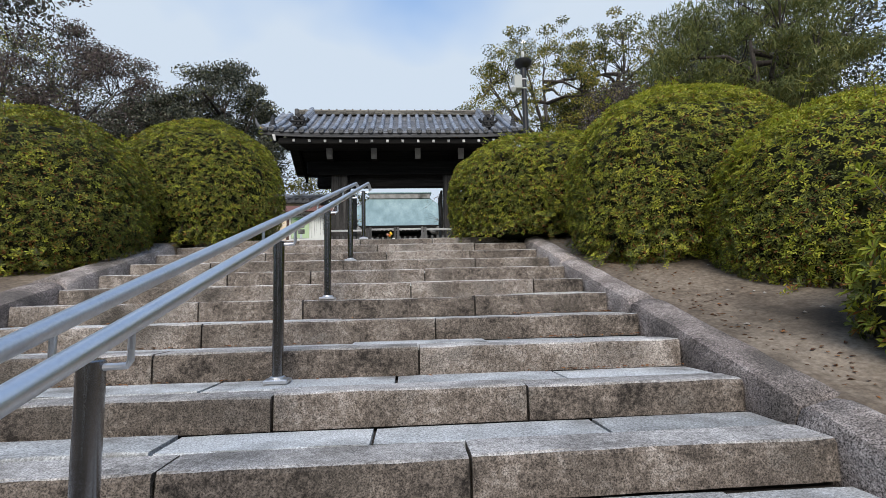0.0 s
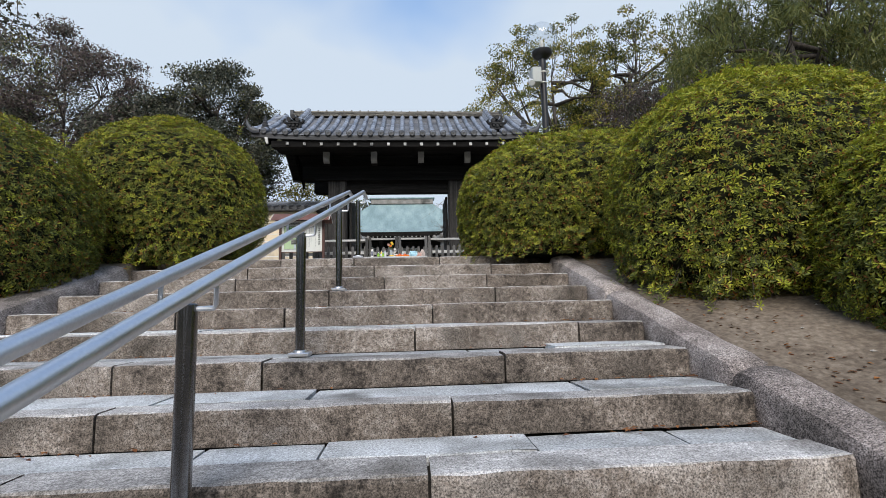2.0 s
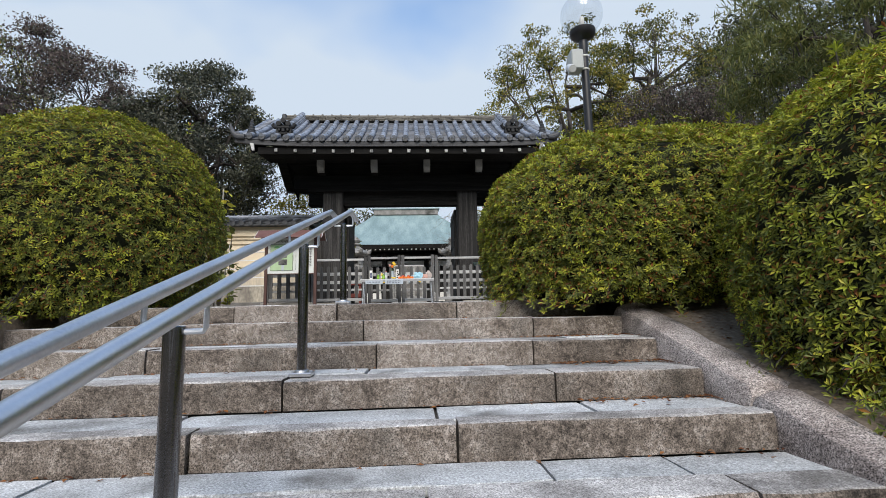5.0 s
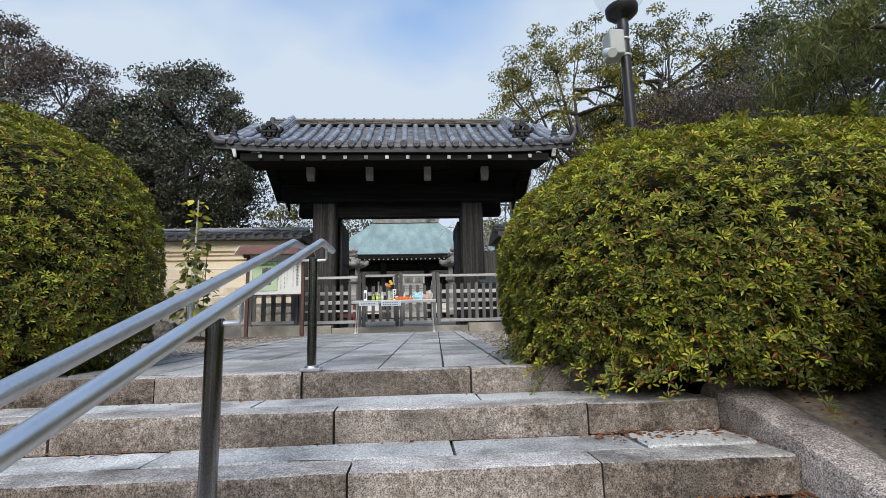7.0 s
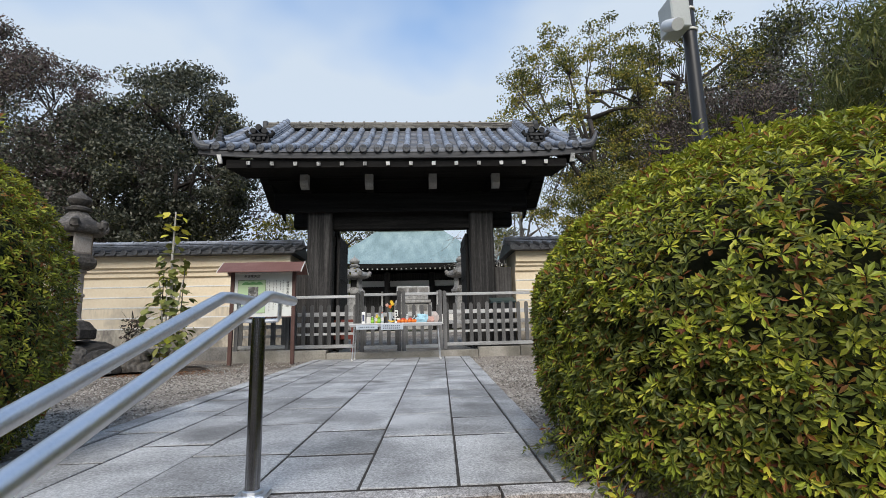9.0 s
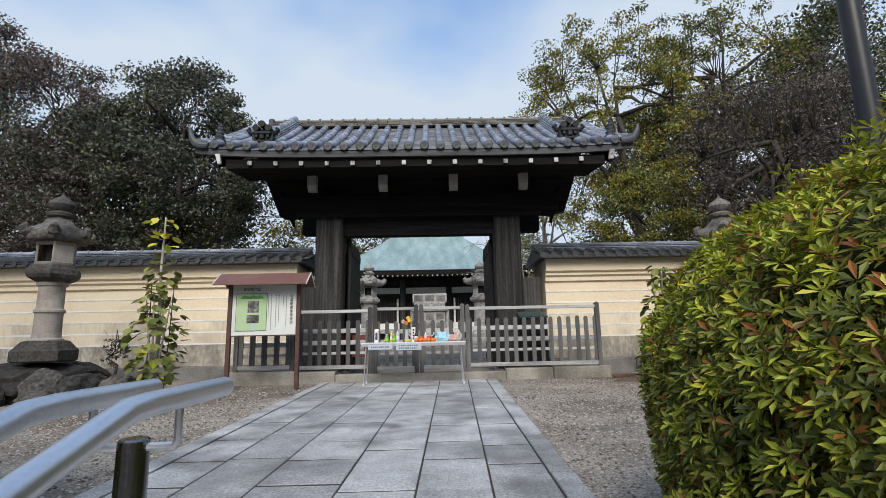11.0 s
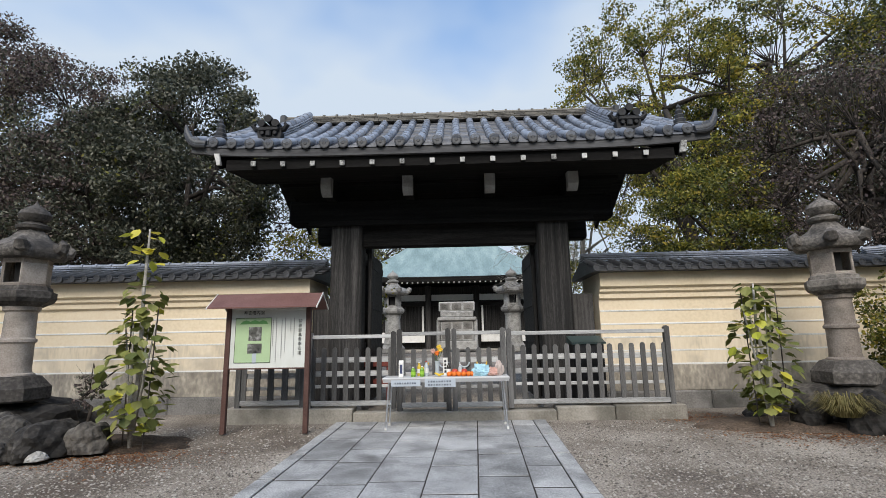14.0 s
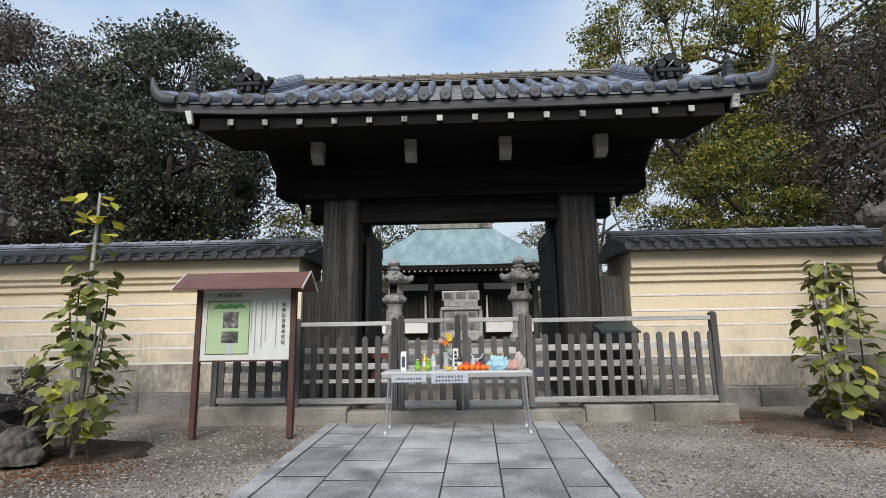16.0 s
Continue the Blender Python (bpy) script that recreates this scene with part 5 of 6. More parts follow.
for z in (2.87, 3.05):
    m = Mb()
    m.lathe([(0.058, z), (0.062, z + 0.004), (0.062, z + 0.016), (0.058, z + 0.02)], 16)
    m.box((-0.07, -0.02, z + 0.01), (0.08, 0.03, 0.018), 0.003)
    part("clamp", m, WHITE, bx)
m = Mb()
m.tube([(-0.24, -0.10, 2.86), (-0.27, -0.30, 2.74)], [0.045, 0.045], 12)
m.tube([(-0.19, -0.1, 2.87), (-0.25, -0.16, 2.83)], 0.02, 8)
part("camera_body", m, plain("white_camera", (0.62, 0.63, 0.63), 0.4), bx, "white tubular camera", smooth=True)

# ---- azalea hedges ----


def leaves(points, normals, size, count, bright, dry, spread=0.9, width=0.33):
    """Rosettes of pointed leaves: arrays of vertices, faces and material numbers."""
    n = len(points)
    t1 = np.cross(normals, rng.normal(size=(n, 3)))
    t1 /= np.linalg.norm(t1, axis=1)[:, None] + 1e-9
    t2 = np.cross(normals, t1)
    V, MI = [], []
    kind = np.where(rng.random(n) < bright, 1, 0)
    for k in range(count):
        a = 2 * math.pi * (k + rng.random(n) * 0.6) / count
        out = t1 * np.cos(a)[:, None] + t2 * np.sin(a)[:, None]
        rise = (0.25 + 0.75 * rng.random(n))[:, None] if k % 2 else (0.05 + 0.4 * rng.random(n))[:, None]
        d = out * spread + normals * rise
        d /= np.linalg.norm(d, axis=1)[:, None]
        side = np.cross(d, normals)
        side /= np.linalg.norm(side, axis=1)[:, None] + 1e-9
        up = np.cross(side, d)
        L = (size * (0.7 + 0.6 * rng.random(n)))[:, None]
        base = points + out * 0.004
        V.append(np.stack([base, base + d * L * 0.62 + side * L * width * 0.5 + up * L * 0.06, base + d * L - up * L * 0.05, base + d * L * 0.62 - side * L * width * 0.5 + up * L * 0.06], 1))
        q = kind.copy()
        q[rng.random(n) < dry] = 2
        MI.append(q)
    V = np.concatenate(V).reshape(-1, 3)
    MI = np.concatenate(MI)
    F = np.arange(len(V)).reshape(-1, 4)
    return V, F, MI


def hedge(at, r, label, size, gap, squash=2.6, seed=0.0, sprigs=0, count=7, fresh_lit=1.0, skirt=0):
    """A clipped azalea mound: a core in the dark of the shade inside, a skin of leaf rosettes, a few stems at the foot.
    r: half-widths and height.
    """
    h = thing("azalea_bush", at, label, "bush", "clipped azalea bushes")
    rx, ry, hz = r

    def shape(u):
        """u: unit vectors, lower half flattened; a bulging superellipsoid whose widest girth is low."""
        return u / (np.sum(np.abs(u) ** squash, axis=1)[:, None] ** (1 / squash))
    n = int((2 * math.pi * rx * ry + 2 * math.pi * math.sqrt(rx * ry) * hz) / gap ** 2)
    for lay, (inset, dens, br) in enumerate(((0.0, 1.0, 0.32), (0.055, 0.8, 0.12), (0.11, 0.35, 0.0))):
        cnt = int(n * dens)
        u = rng.normal(size=(cnt, 3))
        u /= np.linalg.norm(u, axis=1)[:, None]
        p = shape(u)
        c = np.array([rx, ry, hz * 0.56])
        nrm = np.sign(p) * np.abs(p) ** (squash - 1) / c
        nrm /= np.linalg.norm(nrm, axis=1)[:, None]
        w = np.array([noise.noise((a * 2.3 + seed, b * 2.3, d * 2.3)) for a, b, d in p])
        w2 = np.array([noise.noise((a * 7 + seed, b * 7, d * 7)) for a, b, d in p])
        pos = p * c + np.array([0, 0, hz * 0.46]) + nrm * (0.04 * w + 0.02 * w2 - inset + 0.02 * rng.random(cnt))[:, None]
        ok = (pos[:, 2] > 0.05) & (nrm[:, 2] > -0.75)
        # holes where the dark core shows through
        ok &= (w2 > -0.5) | (lay > 0)
        pos, nrm = pos[ok], nrm[ok]
        nn = nrm * 0.75 + np.array([0, 0, 0.45]) + rng.normal(size=nrm.shape) * 0.22
        nn /= np.linalg.norm(nn, axis=1)[:, None]
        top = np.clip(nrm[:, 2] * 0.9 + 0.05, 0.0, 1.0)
        # young leaves gather on top; this factor also carries each bush's light as colour
        V, F, MI = leaves(pos, nn, size, count, np.clip(br * fresh_lit + 0.6 * fresh_lit * top, 0, 0.95), 0.09 + 0.06 * (1 - fresh_lit) if lay == 0 else 0.10)
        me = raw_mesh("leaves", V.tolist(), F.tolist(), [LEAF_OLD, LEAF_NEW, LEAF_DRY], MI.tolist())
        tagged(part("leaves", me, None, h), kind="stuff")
    # one solid core, its dark colour stands in for shade among the twigs
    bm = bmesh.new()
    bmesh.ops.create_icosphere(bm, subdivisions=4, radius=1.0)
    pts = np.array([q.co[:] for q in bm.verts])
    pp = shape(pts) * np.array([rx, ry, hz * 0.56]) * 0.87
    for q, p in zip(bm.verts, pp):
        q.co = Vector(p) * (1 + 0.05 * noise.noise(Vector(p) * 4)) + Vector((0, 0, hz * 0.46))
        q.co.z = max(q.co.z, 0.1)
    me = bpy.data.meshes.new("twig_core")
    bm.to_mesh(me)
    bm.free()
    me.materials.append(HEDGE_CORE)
    part("twig_core", me, None, h, "solid core coloured dark for the shade among the inner twigs")
    st = Mb()
    for k in range(9):
        a = rr.uniform(0, 6.28)
        q = rr.uniform(0.2, 0.6)
        st.tube([(0.25 * rx * math.cos(a), 0.25 * ry * math.sin(a), -0.15), (q * rx * math.cos(a), q * ry * math.sin(a), 0.25)], [0.025, 0.015], 6)
    tagged(part("stems", st, BARK, h), kind="stuff")
    if sprigs:
        sp = Mb()
        P, N = [], []
        for k in range(sprigs):
            a, q = rr.uniform(0, 6.28), rr.uniform(0.1, 0.8)
            b = Vector((q * rx * math.cos(a), q * ry * math.sin(a), hz * (1.0 - 0.16 * q ** 3)))
            d = Vector((rr.uniform(-0.5, 0.5), rr.uniform(-0.5, 0.5), 1)).normalized() * rr.uniform(0.08, 0.26)
            sp.tube([b - d * 0.5, b + d * 0.6, b + d], [0.004, 0.003, 0.002], 4)
            for t in (0.5, 0.75, 1.0):
                P.append(b + d * t)
                N.append(d.normalized())
        tagged(part("sprig_wood", sp, BARK, h), kind="stuff")
        V, F, MI = leaves(np.array([p[:] for p in P]), np.array([p[:] for p in N]), size * 1.35, 7, np.full(len(P), 0.9), 0.05)
        tagged(part("sprig_leaves", raw_mesh("sprig_leaves", V.tolist(), F.tolist(), [LEAF_OLD, LEAF_NEW, LEAF_DRY], MI.tolist()), None, h), kind="stuff")
    if skirt:
        # loose twigs that hang out of the foot
        sk = Mb()
        P, N = [], []
        for k in range(skirt):
            a = rr.uniform(math.pi * 0.85, math.pi * 1.75)
            b = Vector((0.93 * rx * math.cos(a), 0.93 * ry * math.sin(a), rr.uniform(0.18, 0.42)))
            d = Vector((math.cos(a), math.sin(a), rr.uniform(-1.4, -0.3))).normalized() * rr.uniform(0.14, 0.34)
            sk.tube([b - d * 0.4, b + d * 0.5, b + d + Vector((0, 0, 0.03))], [0.004, 0.003, 0.002], 4)
            for t in (0.35, 0.6, 0.8, 1.0):
                P.append(b + d * t + Vector((rr.uniform(-0.04, 0.04), rr.uniform(-0.04, 0.04), 0.01)))
                N.append(Vector((math.cos(a) * 0.7, math.sin(a) * 0.7, 0.6)).normalized())
        tagged(part("skirt_wood", sk, BARK, h), kind="stuff")
        V, F, MI = leaves(np.array([p[:] for p in P]), np.array([p[:] for p in N]), size * 1.1, 7, np.full(len(P), 0.35), 0.10)
        tagged(part("skirt_leaves", raw_mesh("skirt_leaves", V.tolist(), F.tolist(), [LEAF_OLD, LEAF_NEW, LEAF_DRY], MI.tolist()), None, h), kind="stuff")
    return h


BUSH = "dense clipped azalea bush with yellow-green young leaves"
hedge((2.54, 7.48, 2.08), (1.82, 1.30, 1.68), "large clipped azalea hedge hanging over the top step", 0.037, 0.048, 2.7, 1.0, 60, 8, 0.92, 110)
hedge((3.15, 5.2, 1.52), (1.25, 1.0, 2.0), BUSH, 0.035, 0.050, 2.5, 2.0, 20, 7, 1.15, 60)
hedge((3.95, 3.75, 1.0), (1.25, 0.95, 1.85), BUSH, 0.033, 0.049, 2.4, 3.0, 10, 7, 1.2, 40)
hedge((2.95, 2.15, 0.72), (0.62, 0.6, 1.05), "loose azalea bush with reddish autumn leaves", 0.06, 0.095, 2.0, 4.0, 14)
hedge((-3.2, 7.7, 2.1), (1.2, 1.08, 2.0), BUSH, 0.034, 0.050, 2.2, 5.0, 12, 7, 0.74, 20)
hedge((-4.45, 5.75, 1.52), (1.36, 1.1, 1.98), BUSH, 0.033, 0.050, 2.5, 6.0, 10, 7, 0.45, 20)
hedge((5.2, 8.6, 2.2), (1.6, 1.3, 1.5), BUSH, 0.055, 0.09, 2.5, 7.0, 10)

# ---- trees ----


def ball(n):
    """n points filling a unit ball, denser to the middle."""
    p = rng.normal(size=(n, 3))
    return p / np.linalg.norm(p, axis=1)[:, None] * (rng.random(n) ** 0.45)[:, None]


def tree(name, at, height, crown, label, mats, seed, leaf=0.10, clumps=260, per=34, spread=0.55, trunk=0.22, bark=None, fork=0.35, droop=0.0, limbs=9, category="tree", twigs=True, gap=0.25, leafw=0.28):
    """A tapered trunk with bent limbs that reach into a crown of leaf clumps. crown: centre (from the foot) and half-widths."""
    R = random.Random(seed)
    t = thing(name, at, label, category)
    cx, cy, cz, rx, ry, rz = crown
    wood = Mb()
    top = Vector((cx * 0.8, cy * 0.8, cz + rz * 0.35))
    axis = [Vector((0, 0, -0.2)), Vector((cx * 0.1 + R.uniform(-0.1, 0.1), cy * 0.1, height * fork * 0.5)), Vector((cx * 0.35 + R.uniform(-0.2, 0.2), cy * 0.35, height * fork)), Vector((cx * 0.7, cy * 0.7, (height * fork + top.z) / 2)), top]
    wood.tube(axis, [trunk * 1.25, trunk, trunk * 0.8, trunk * 0.45, trunk * 0.15], 10)
    ends = []
    for k in range(clumps):
        while True:
            u = Vector((R.uniform(-1, 1), R.uniform(-1, 1), R.uniform(-1, 1)))
            if 0.15 < u.length < 1:
                break
        u = u.normalized() * (u.length ** 0.45)
        w = 1 + 0.28 * noise.noise(u * 2.2 + Vector((seed, 0, 0)))
        if noise.noise(u * 2.8 + Vector((0, seed, 0))) < -gap:
            continue
        ends.append(Vector((cx + u.x * rx * w, cy + u.y * ry * w, cz + u.z * rz * w)))
    joints = []
    for k in range(limbs):
        a = k * 2.4 + R.uniform(-0.4, 0.4)
        s = R.uniform(0.15, 0.9)
        i = 2 if s < 0.5 else 3
        b = axis[i].lerp(axis[i + 1], R.random()) if i < 4 else axis[3]
        q = R.uniform(0.45, 0.75)
        e = Vector((cx + rx * q * math.cos(a), cy + ry * q * math.sin(a), cz + rz * R.uniform(-0.5, 0.5)))
        mid = b.lerp(e, 0.5) + Vector((R.uniform(-0.2, 0.2), R.uniform(-0.2, 0.2), R.uniform(0.0, 0.35)))
        wood.tube([b, mid, e], [trunk * 0.42, trunk * 0.28, trunk * 0.13], 7)
        joints += [mid, e, mid.lerp(e, 0.5)]
    joints += [axis[3], axis[4]]
    part("trunk", wood, bark or BARK, t, smooth="all")
    tw = Mb()
    P, S = [], []
    for e in ends:
        j = min(joints, key=lambda q: (q - e).length)
        m = j.lerp(e, 0.55) + Vector((R.uniform(-0.15, 0.15), R.uniform(-0.15, 0.15), R.uniform(-0.05, 0.2)))
        tw.tube([j, m, e], [trunk * 0.09, trunk * 0.05, trunk * 0.025], 4, False)
        n = int(per * R.uniform(0.6, 1.4))
        P.append(np.array(e[:]) + ball(n) * np.array([spread, spread, spread * 0.45]) * R.uniform(0.6, 1.15))
        S.append(np.full(n, R.choice([0, 0, 1]) if len(mats) > 1 else 0))
    if twigs:
        tagged(part("branchwork", tw, bark or BARK, t), kind="stuff")
    P, S = np.concatenate(P), np.concatenate(S)
    n = len(P)
    d = rng.normal(size=(n, 3)) + np.array([0, 0, -droop])
    d /= np.linalg.norm(d, axis=1)[:, None]
    sd = np.cross(d, rng.normal(size=(n, 3)))
    sd /= np.linalg.norm(sd, axis=1)[:, None]
    L = (leaf * (0.6 + 0.8 * rng.random(n)))[:, None]
    V = np.stack([P - d * L * 0.5, P + sd * L * leafw, P + d * L * 0.5, P - sd * L * leafw], 1).reshape(-1, 3)
    flip = rng.random(n) < 0.12
    S = np.where(flip, (S + 1) % len(mats), S)
    me = raw_mesh("crown", V.tolist(), np.arange(n * 4).reshape(-1, 4).tolist(), mats, S.tolist())
    tagged(part("crown", me, None, t), kind="stuff")
    return t


DK = "dark evergreen tree with dense glossy leaves behind the wall"
tree("evergreen_tree", (-7.5, 20.0, 2.4), 8.9, (0.0, 0, 5.95, 2.35, 2.0, 3.15), DK, [DARK_LEAF, DARK_LEAF, CAMPHOR], 1, 0.10, 430, 185, 0.58, 0.17, leafw=0.26, gap=0.2)
tree("evergreen_tree", (-10.6, 20.8, 2.4), 8.6, (0, 0, 5.3, 2.2, 2.0, 2.9), DK, [DARK_LEAF, RUSSET_LEAF], 2, 0.10, 400, 170, 0.64, 0.16, gap=0.12, leafw=0.26)
tree("evergreen_tree", (-14.7, 22.0, 2.4), 11.6, (0, 0, 7.3, 3.4, 2.6, 4.2), "mixed evergreen tree with thin purple-brown twigs", [RUSSET_LEAF, DARK_LEAF], 3, 0.105, 460, 190, 0.78, 0.18, gap=0.08, leafw=0.26)
tree("evergreen_tree", (-19.6, 24.0, 2.4), 13.5, (0, 0, 8.8, 3.4, 2.6, 4.2), "tall open evergreen tree with pale green leaves", [CAMPHOR, CAMPHOR_LIGHT], 4, 0.119, 300, 68, 1.00, 0.3)
tree("evergreen_tree", (-8.2, 23.5, 2.4), 9.0, (0, 0, 6.0, 2.8, 2.4, 2.9), DK, [DARK_LEAF, RUSSET_LEAF], 5, 0.11, 280, 80, 0.80, 0.16, gap=0.1, leafw=0.26)
tree("evergreen_tree", (-12.8, 25.5, 2.4), 10.5, (0, 0, 6.8, 3.2, 2.4, 3.6), DK, [DARK_LEAF, RUSSET_LEAF], 6, 0.12, 300, 120, 0.85, 0.16, gap=0.1, leafw=0.26)
LOWG = "low broad-leaved shrub with light green leaves behind the wall"
tree("garden_shrub", (-4.3, 21.0, 2.4), 4.0, (0, 0, 2.6, 1.7, 1.2, 1.9), LOWG, [CAMPHOR_LIGHT, CAMPHOR], 7, 0.085, 200, 76, 0.60, 0.1, fork=0.2, category="shrub")
tree("garden_shrub", (-7.0, 20.0, 2.4), 4.2, (0, 0, 2.5, 1.5, 1.2, 1.8), "dark shrub thicket behind the wall", [DARK_LEAF, CAMPHOR], 28, 0.08, 180, 90, 0.70, 0.1, fork=0.2, category="shrub")
CM = "tall camphor tree with airy yellow-green crown"
tree("camphor_tree", (8.4, 24.0, 2.4), 13.4, (-1.3, 0, 9.0, 3.7, 2.8, 4.5), CM, [CAMPHOR_LIGHT, CAMPHOR], 9, 0.10, 360, 150, 0.56, 0.26, BARK, 0.3, gap=0.14, limbs=14)
tree("camphor_tree", (12.0, 25.0, 2.4), 14.5, (0, 0, 9.6, 3.8, 2.8, 5.2), "tall camphor tree with olive and russet crown", [CAMPHOR, CAMPHOR_LIGHT, RUSSET_LEAF], 10, 0.11, 360, 150, 0.66, 0.28, BARK, 0.3, gap=0.16, limbs=14)
tree("camphor_tree", (4.9, 27.0, 2.4), 11.0, (0, 0, 6.4, 1.8, 2.0, 3.6), "slender open tree with pale bare branches", [CAMPHOR_LIGHT, CAMPHOR], 11, 0.102, 140, 41, 0.60, 0.16, BARK_PALE, 0.3, gap=0.1, limbs=12)
tree("garden_shrub", (6.6, 20.4, 2.4), 5.6, (0, 0, 3.7, 1.75, 1.4, 2.1), "dense light green evergreen shrub behind the wall", [CAMPHOR, CAMPHOR_LIGHT], 12, 0.085, 300, 114, 0.55, 0.12, fork=0.25, category="shrub")
tree("bare_tree", (10.2, 19.6, 2.4), 8.5, (0, 0, 5.2, 3.0, 1.6, 3.2), "winter tree with russet twigs and few leaves", [RUSSET_LEAF], 13, 0.085, 520, 22, 0.75, 0.2, BARK, 0.25, gap=0.5, limbs=16)
tree("bare_tree", (14.8, 20.5, 2.4), 9.5, (0, 0, 5.8, 3.0, 1.8, 3.8), "winter tree with russet twigs and few leaves", [RUSSET_LEAF, DARK_LEAF], 14, 0.09, 360, 20, 0.8, 0.2, BARK, 0.25, gap=0.5, limbs=14)
tree("evergreen_tree", (12.8, 22.6, 2.4), 10.5, (0, 0, 6.2, 3.6, 2.0, 5.0), "dense dark evergreen tree behind russet twigs", [DARK_LEAF, RUSSET_LEAF], 27, 0.11, 420, 130, 0.8, 0.2, gap=0.2, leafw=0.26)
tree("evergreen_tree", (17.5, 24.0, 2.4), 14.0, (0, 0, 8.6, 4.2, 3.0, 6.0), "dark tall evergreen tree on the slope", [DARK_LEAF, CAMPHOR], 15, 0.136, 420, 150, 1.10, 0.3)
tree("evergreen_tree", (12.5, 30.0, 2.4), 13.0, (0, 0, 7.4, 4.4, 3.0, 5.0), "dark tall evergreen tree on the slope", [DARK_LEAF, CAMPHOR], 16, 0.136, 360, 83, 1.20, 0.3)
tree("evergreen_tree", (13.0, 14.5, 2.2), 9.5, (0, 0, 6.0, 3.2, 2.6, 3.6), "dark evergreen tree on the wooded bank", [DARK_LEAF, CAMPHOR], 17, 0.111, 360, 95, 0.80, 0.26)
tree("pine_tree", (9.2, 10.6, 2.0), 7.6, (-0.9, 0, 4.9, 2.6, 1.9, 1.9), "spreading pine with soft yellow-green needle tufts", [PINE], 18, 0.20, 200, 210, 0.55, 0.2, droop=-1.3, leafw=0.05, gap=0.2)
tree("evergreen_tree", (-10.2, 9.4, 2.2), 8.4, (1.3, 0, 6.3, 2.4, 1.8, 1.5), "dark evergreen tree reaching over the bank", [DARK_LEAF, RUSSET_LEAF], 19, 0.085, 200, 76, 0.50, 0.2)
tree("bare_tree", (3.9, 22.5, 2.4), 4.6, (-1.3, 0, 3.2, 1.9, 1.2, 1.3), "bare cherry tree with thin reaching twigs", [RUSSET_LEAF], 20, 0.03, 150, 3, 0.4, 0.07, BARK_PALE, 0.3, gap=0.6, limbs=12)
tree("evergreen_tree", (-6.5, 50.0, 2.9), 9.0, (0, 0, 7.0, 3.0, 2.4, 3.2), "evergreen tree behind the hall", [CAMPHOR, DARK_LEAF], 21, 0.25, 200, 40, 1.2, 0.25)
tree("evergreen_tree", (9.0, 56.0, 2.9), 12.0, (0, 0, 7.5, 3.4, 2.4, 3.4), "evergreen tree behind the hall", [CAMPHOR, DARK_LEAF], 22, 0.25, 200, 40, 1.2, 0.25)
tree("garden_shrub", (-5.4, 33.0, 2.9), 4.0, (0, 0, 2.2, 1.3, 1.2, 1.7), "dark clipped shrub beside the pale lantern", [DARK_LEAF, CAMPHOR], 23, 0.102, 120, 76, 0.70, 0.1, fork=0.2, category="shrub")
tree("garden_shrub", (6.95, 15.2, 2.4), 2.4, (0, 0, 1.15, 1.0, 0.6, 0.95), "loose reddish green shrub beside the stone lantern", [CAMPHOR, CAMPHOR_LIGHT], 24, 0.060, 160, 76, 0.30, 0.05, fork=0.2, category="shrub")

# unseen trees, added to darken the steel's reflections and block low sky light
BEHIND = "unseen evergreen tree added to darken reflections and block sky light"
for k, (x, y) in enumerate(((-13, -9), (-6.5, -13), (0, -15), (6.5, -13), (13, -9), (-15, 0), (16, 1))):
    tree("evergreen_tree", (x, y, -0.35), 10.0, (0, 0, 6.0, 4.0, 3.5, 4.2), BEHIND, [DARK_LEAF, CAMPHOR], 40 + k, 0.34, 170, 36, 1.5, 0.3)

# far woods close the view round the place
woods = Mb()
for k in range(64):
    a = 2 * math.pi * k / 64
    r = 85 + 8 * math.sin(k * 1.7)
    x, y, h = r * math.sin(a), 10 + r * math.cos(a), 9 + 3 * math.sin(k * 2.3) + 2 * math.sin(k * 0.9)
    bm = bmesh.new()
    bmesh.ops.create_icosphere(bm, subdivisions=3, radius=1.0)
    v = []
    for q in bm.verts:
        p = q.co
        d = 1 + 0.35 * noise.noise(p * 2 + Vector((k, 0, 0))) + 0.2 * noise.noise(p * 6 + Vector((k, 0, 0)))
        v.append((x + p.x * 7 * d, y + p.y * 7 * d, h * 0.3 + p.z * h * 0.75 * d))
    woods.add(v, [tuple(i.index for i in f.verts) for f in bm.faces])
    bm.free()
FAR = material("far_foliage", [(0.012, 0.02, 0.01), (0.03, 0.045, 0.02), (0.07, 0.085, 0.04)], scale=0.8, grain=4, rough=0.9, bump=1.0)
single("far_woods", woods, FAR, "distant dark woods round the temple grounds", "woods", "stuff")

# ---- young broad-leaved plants on stakes ----


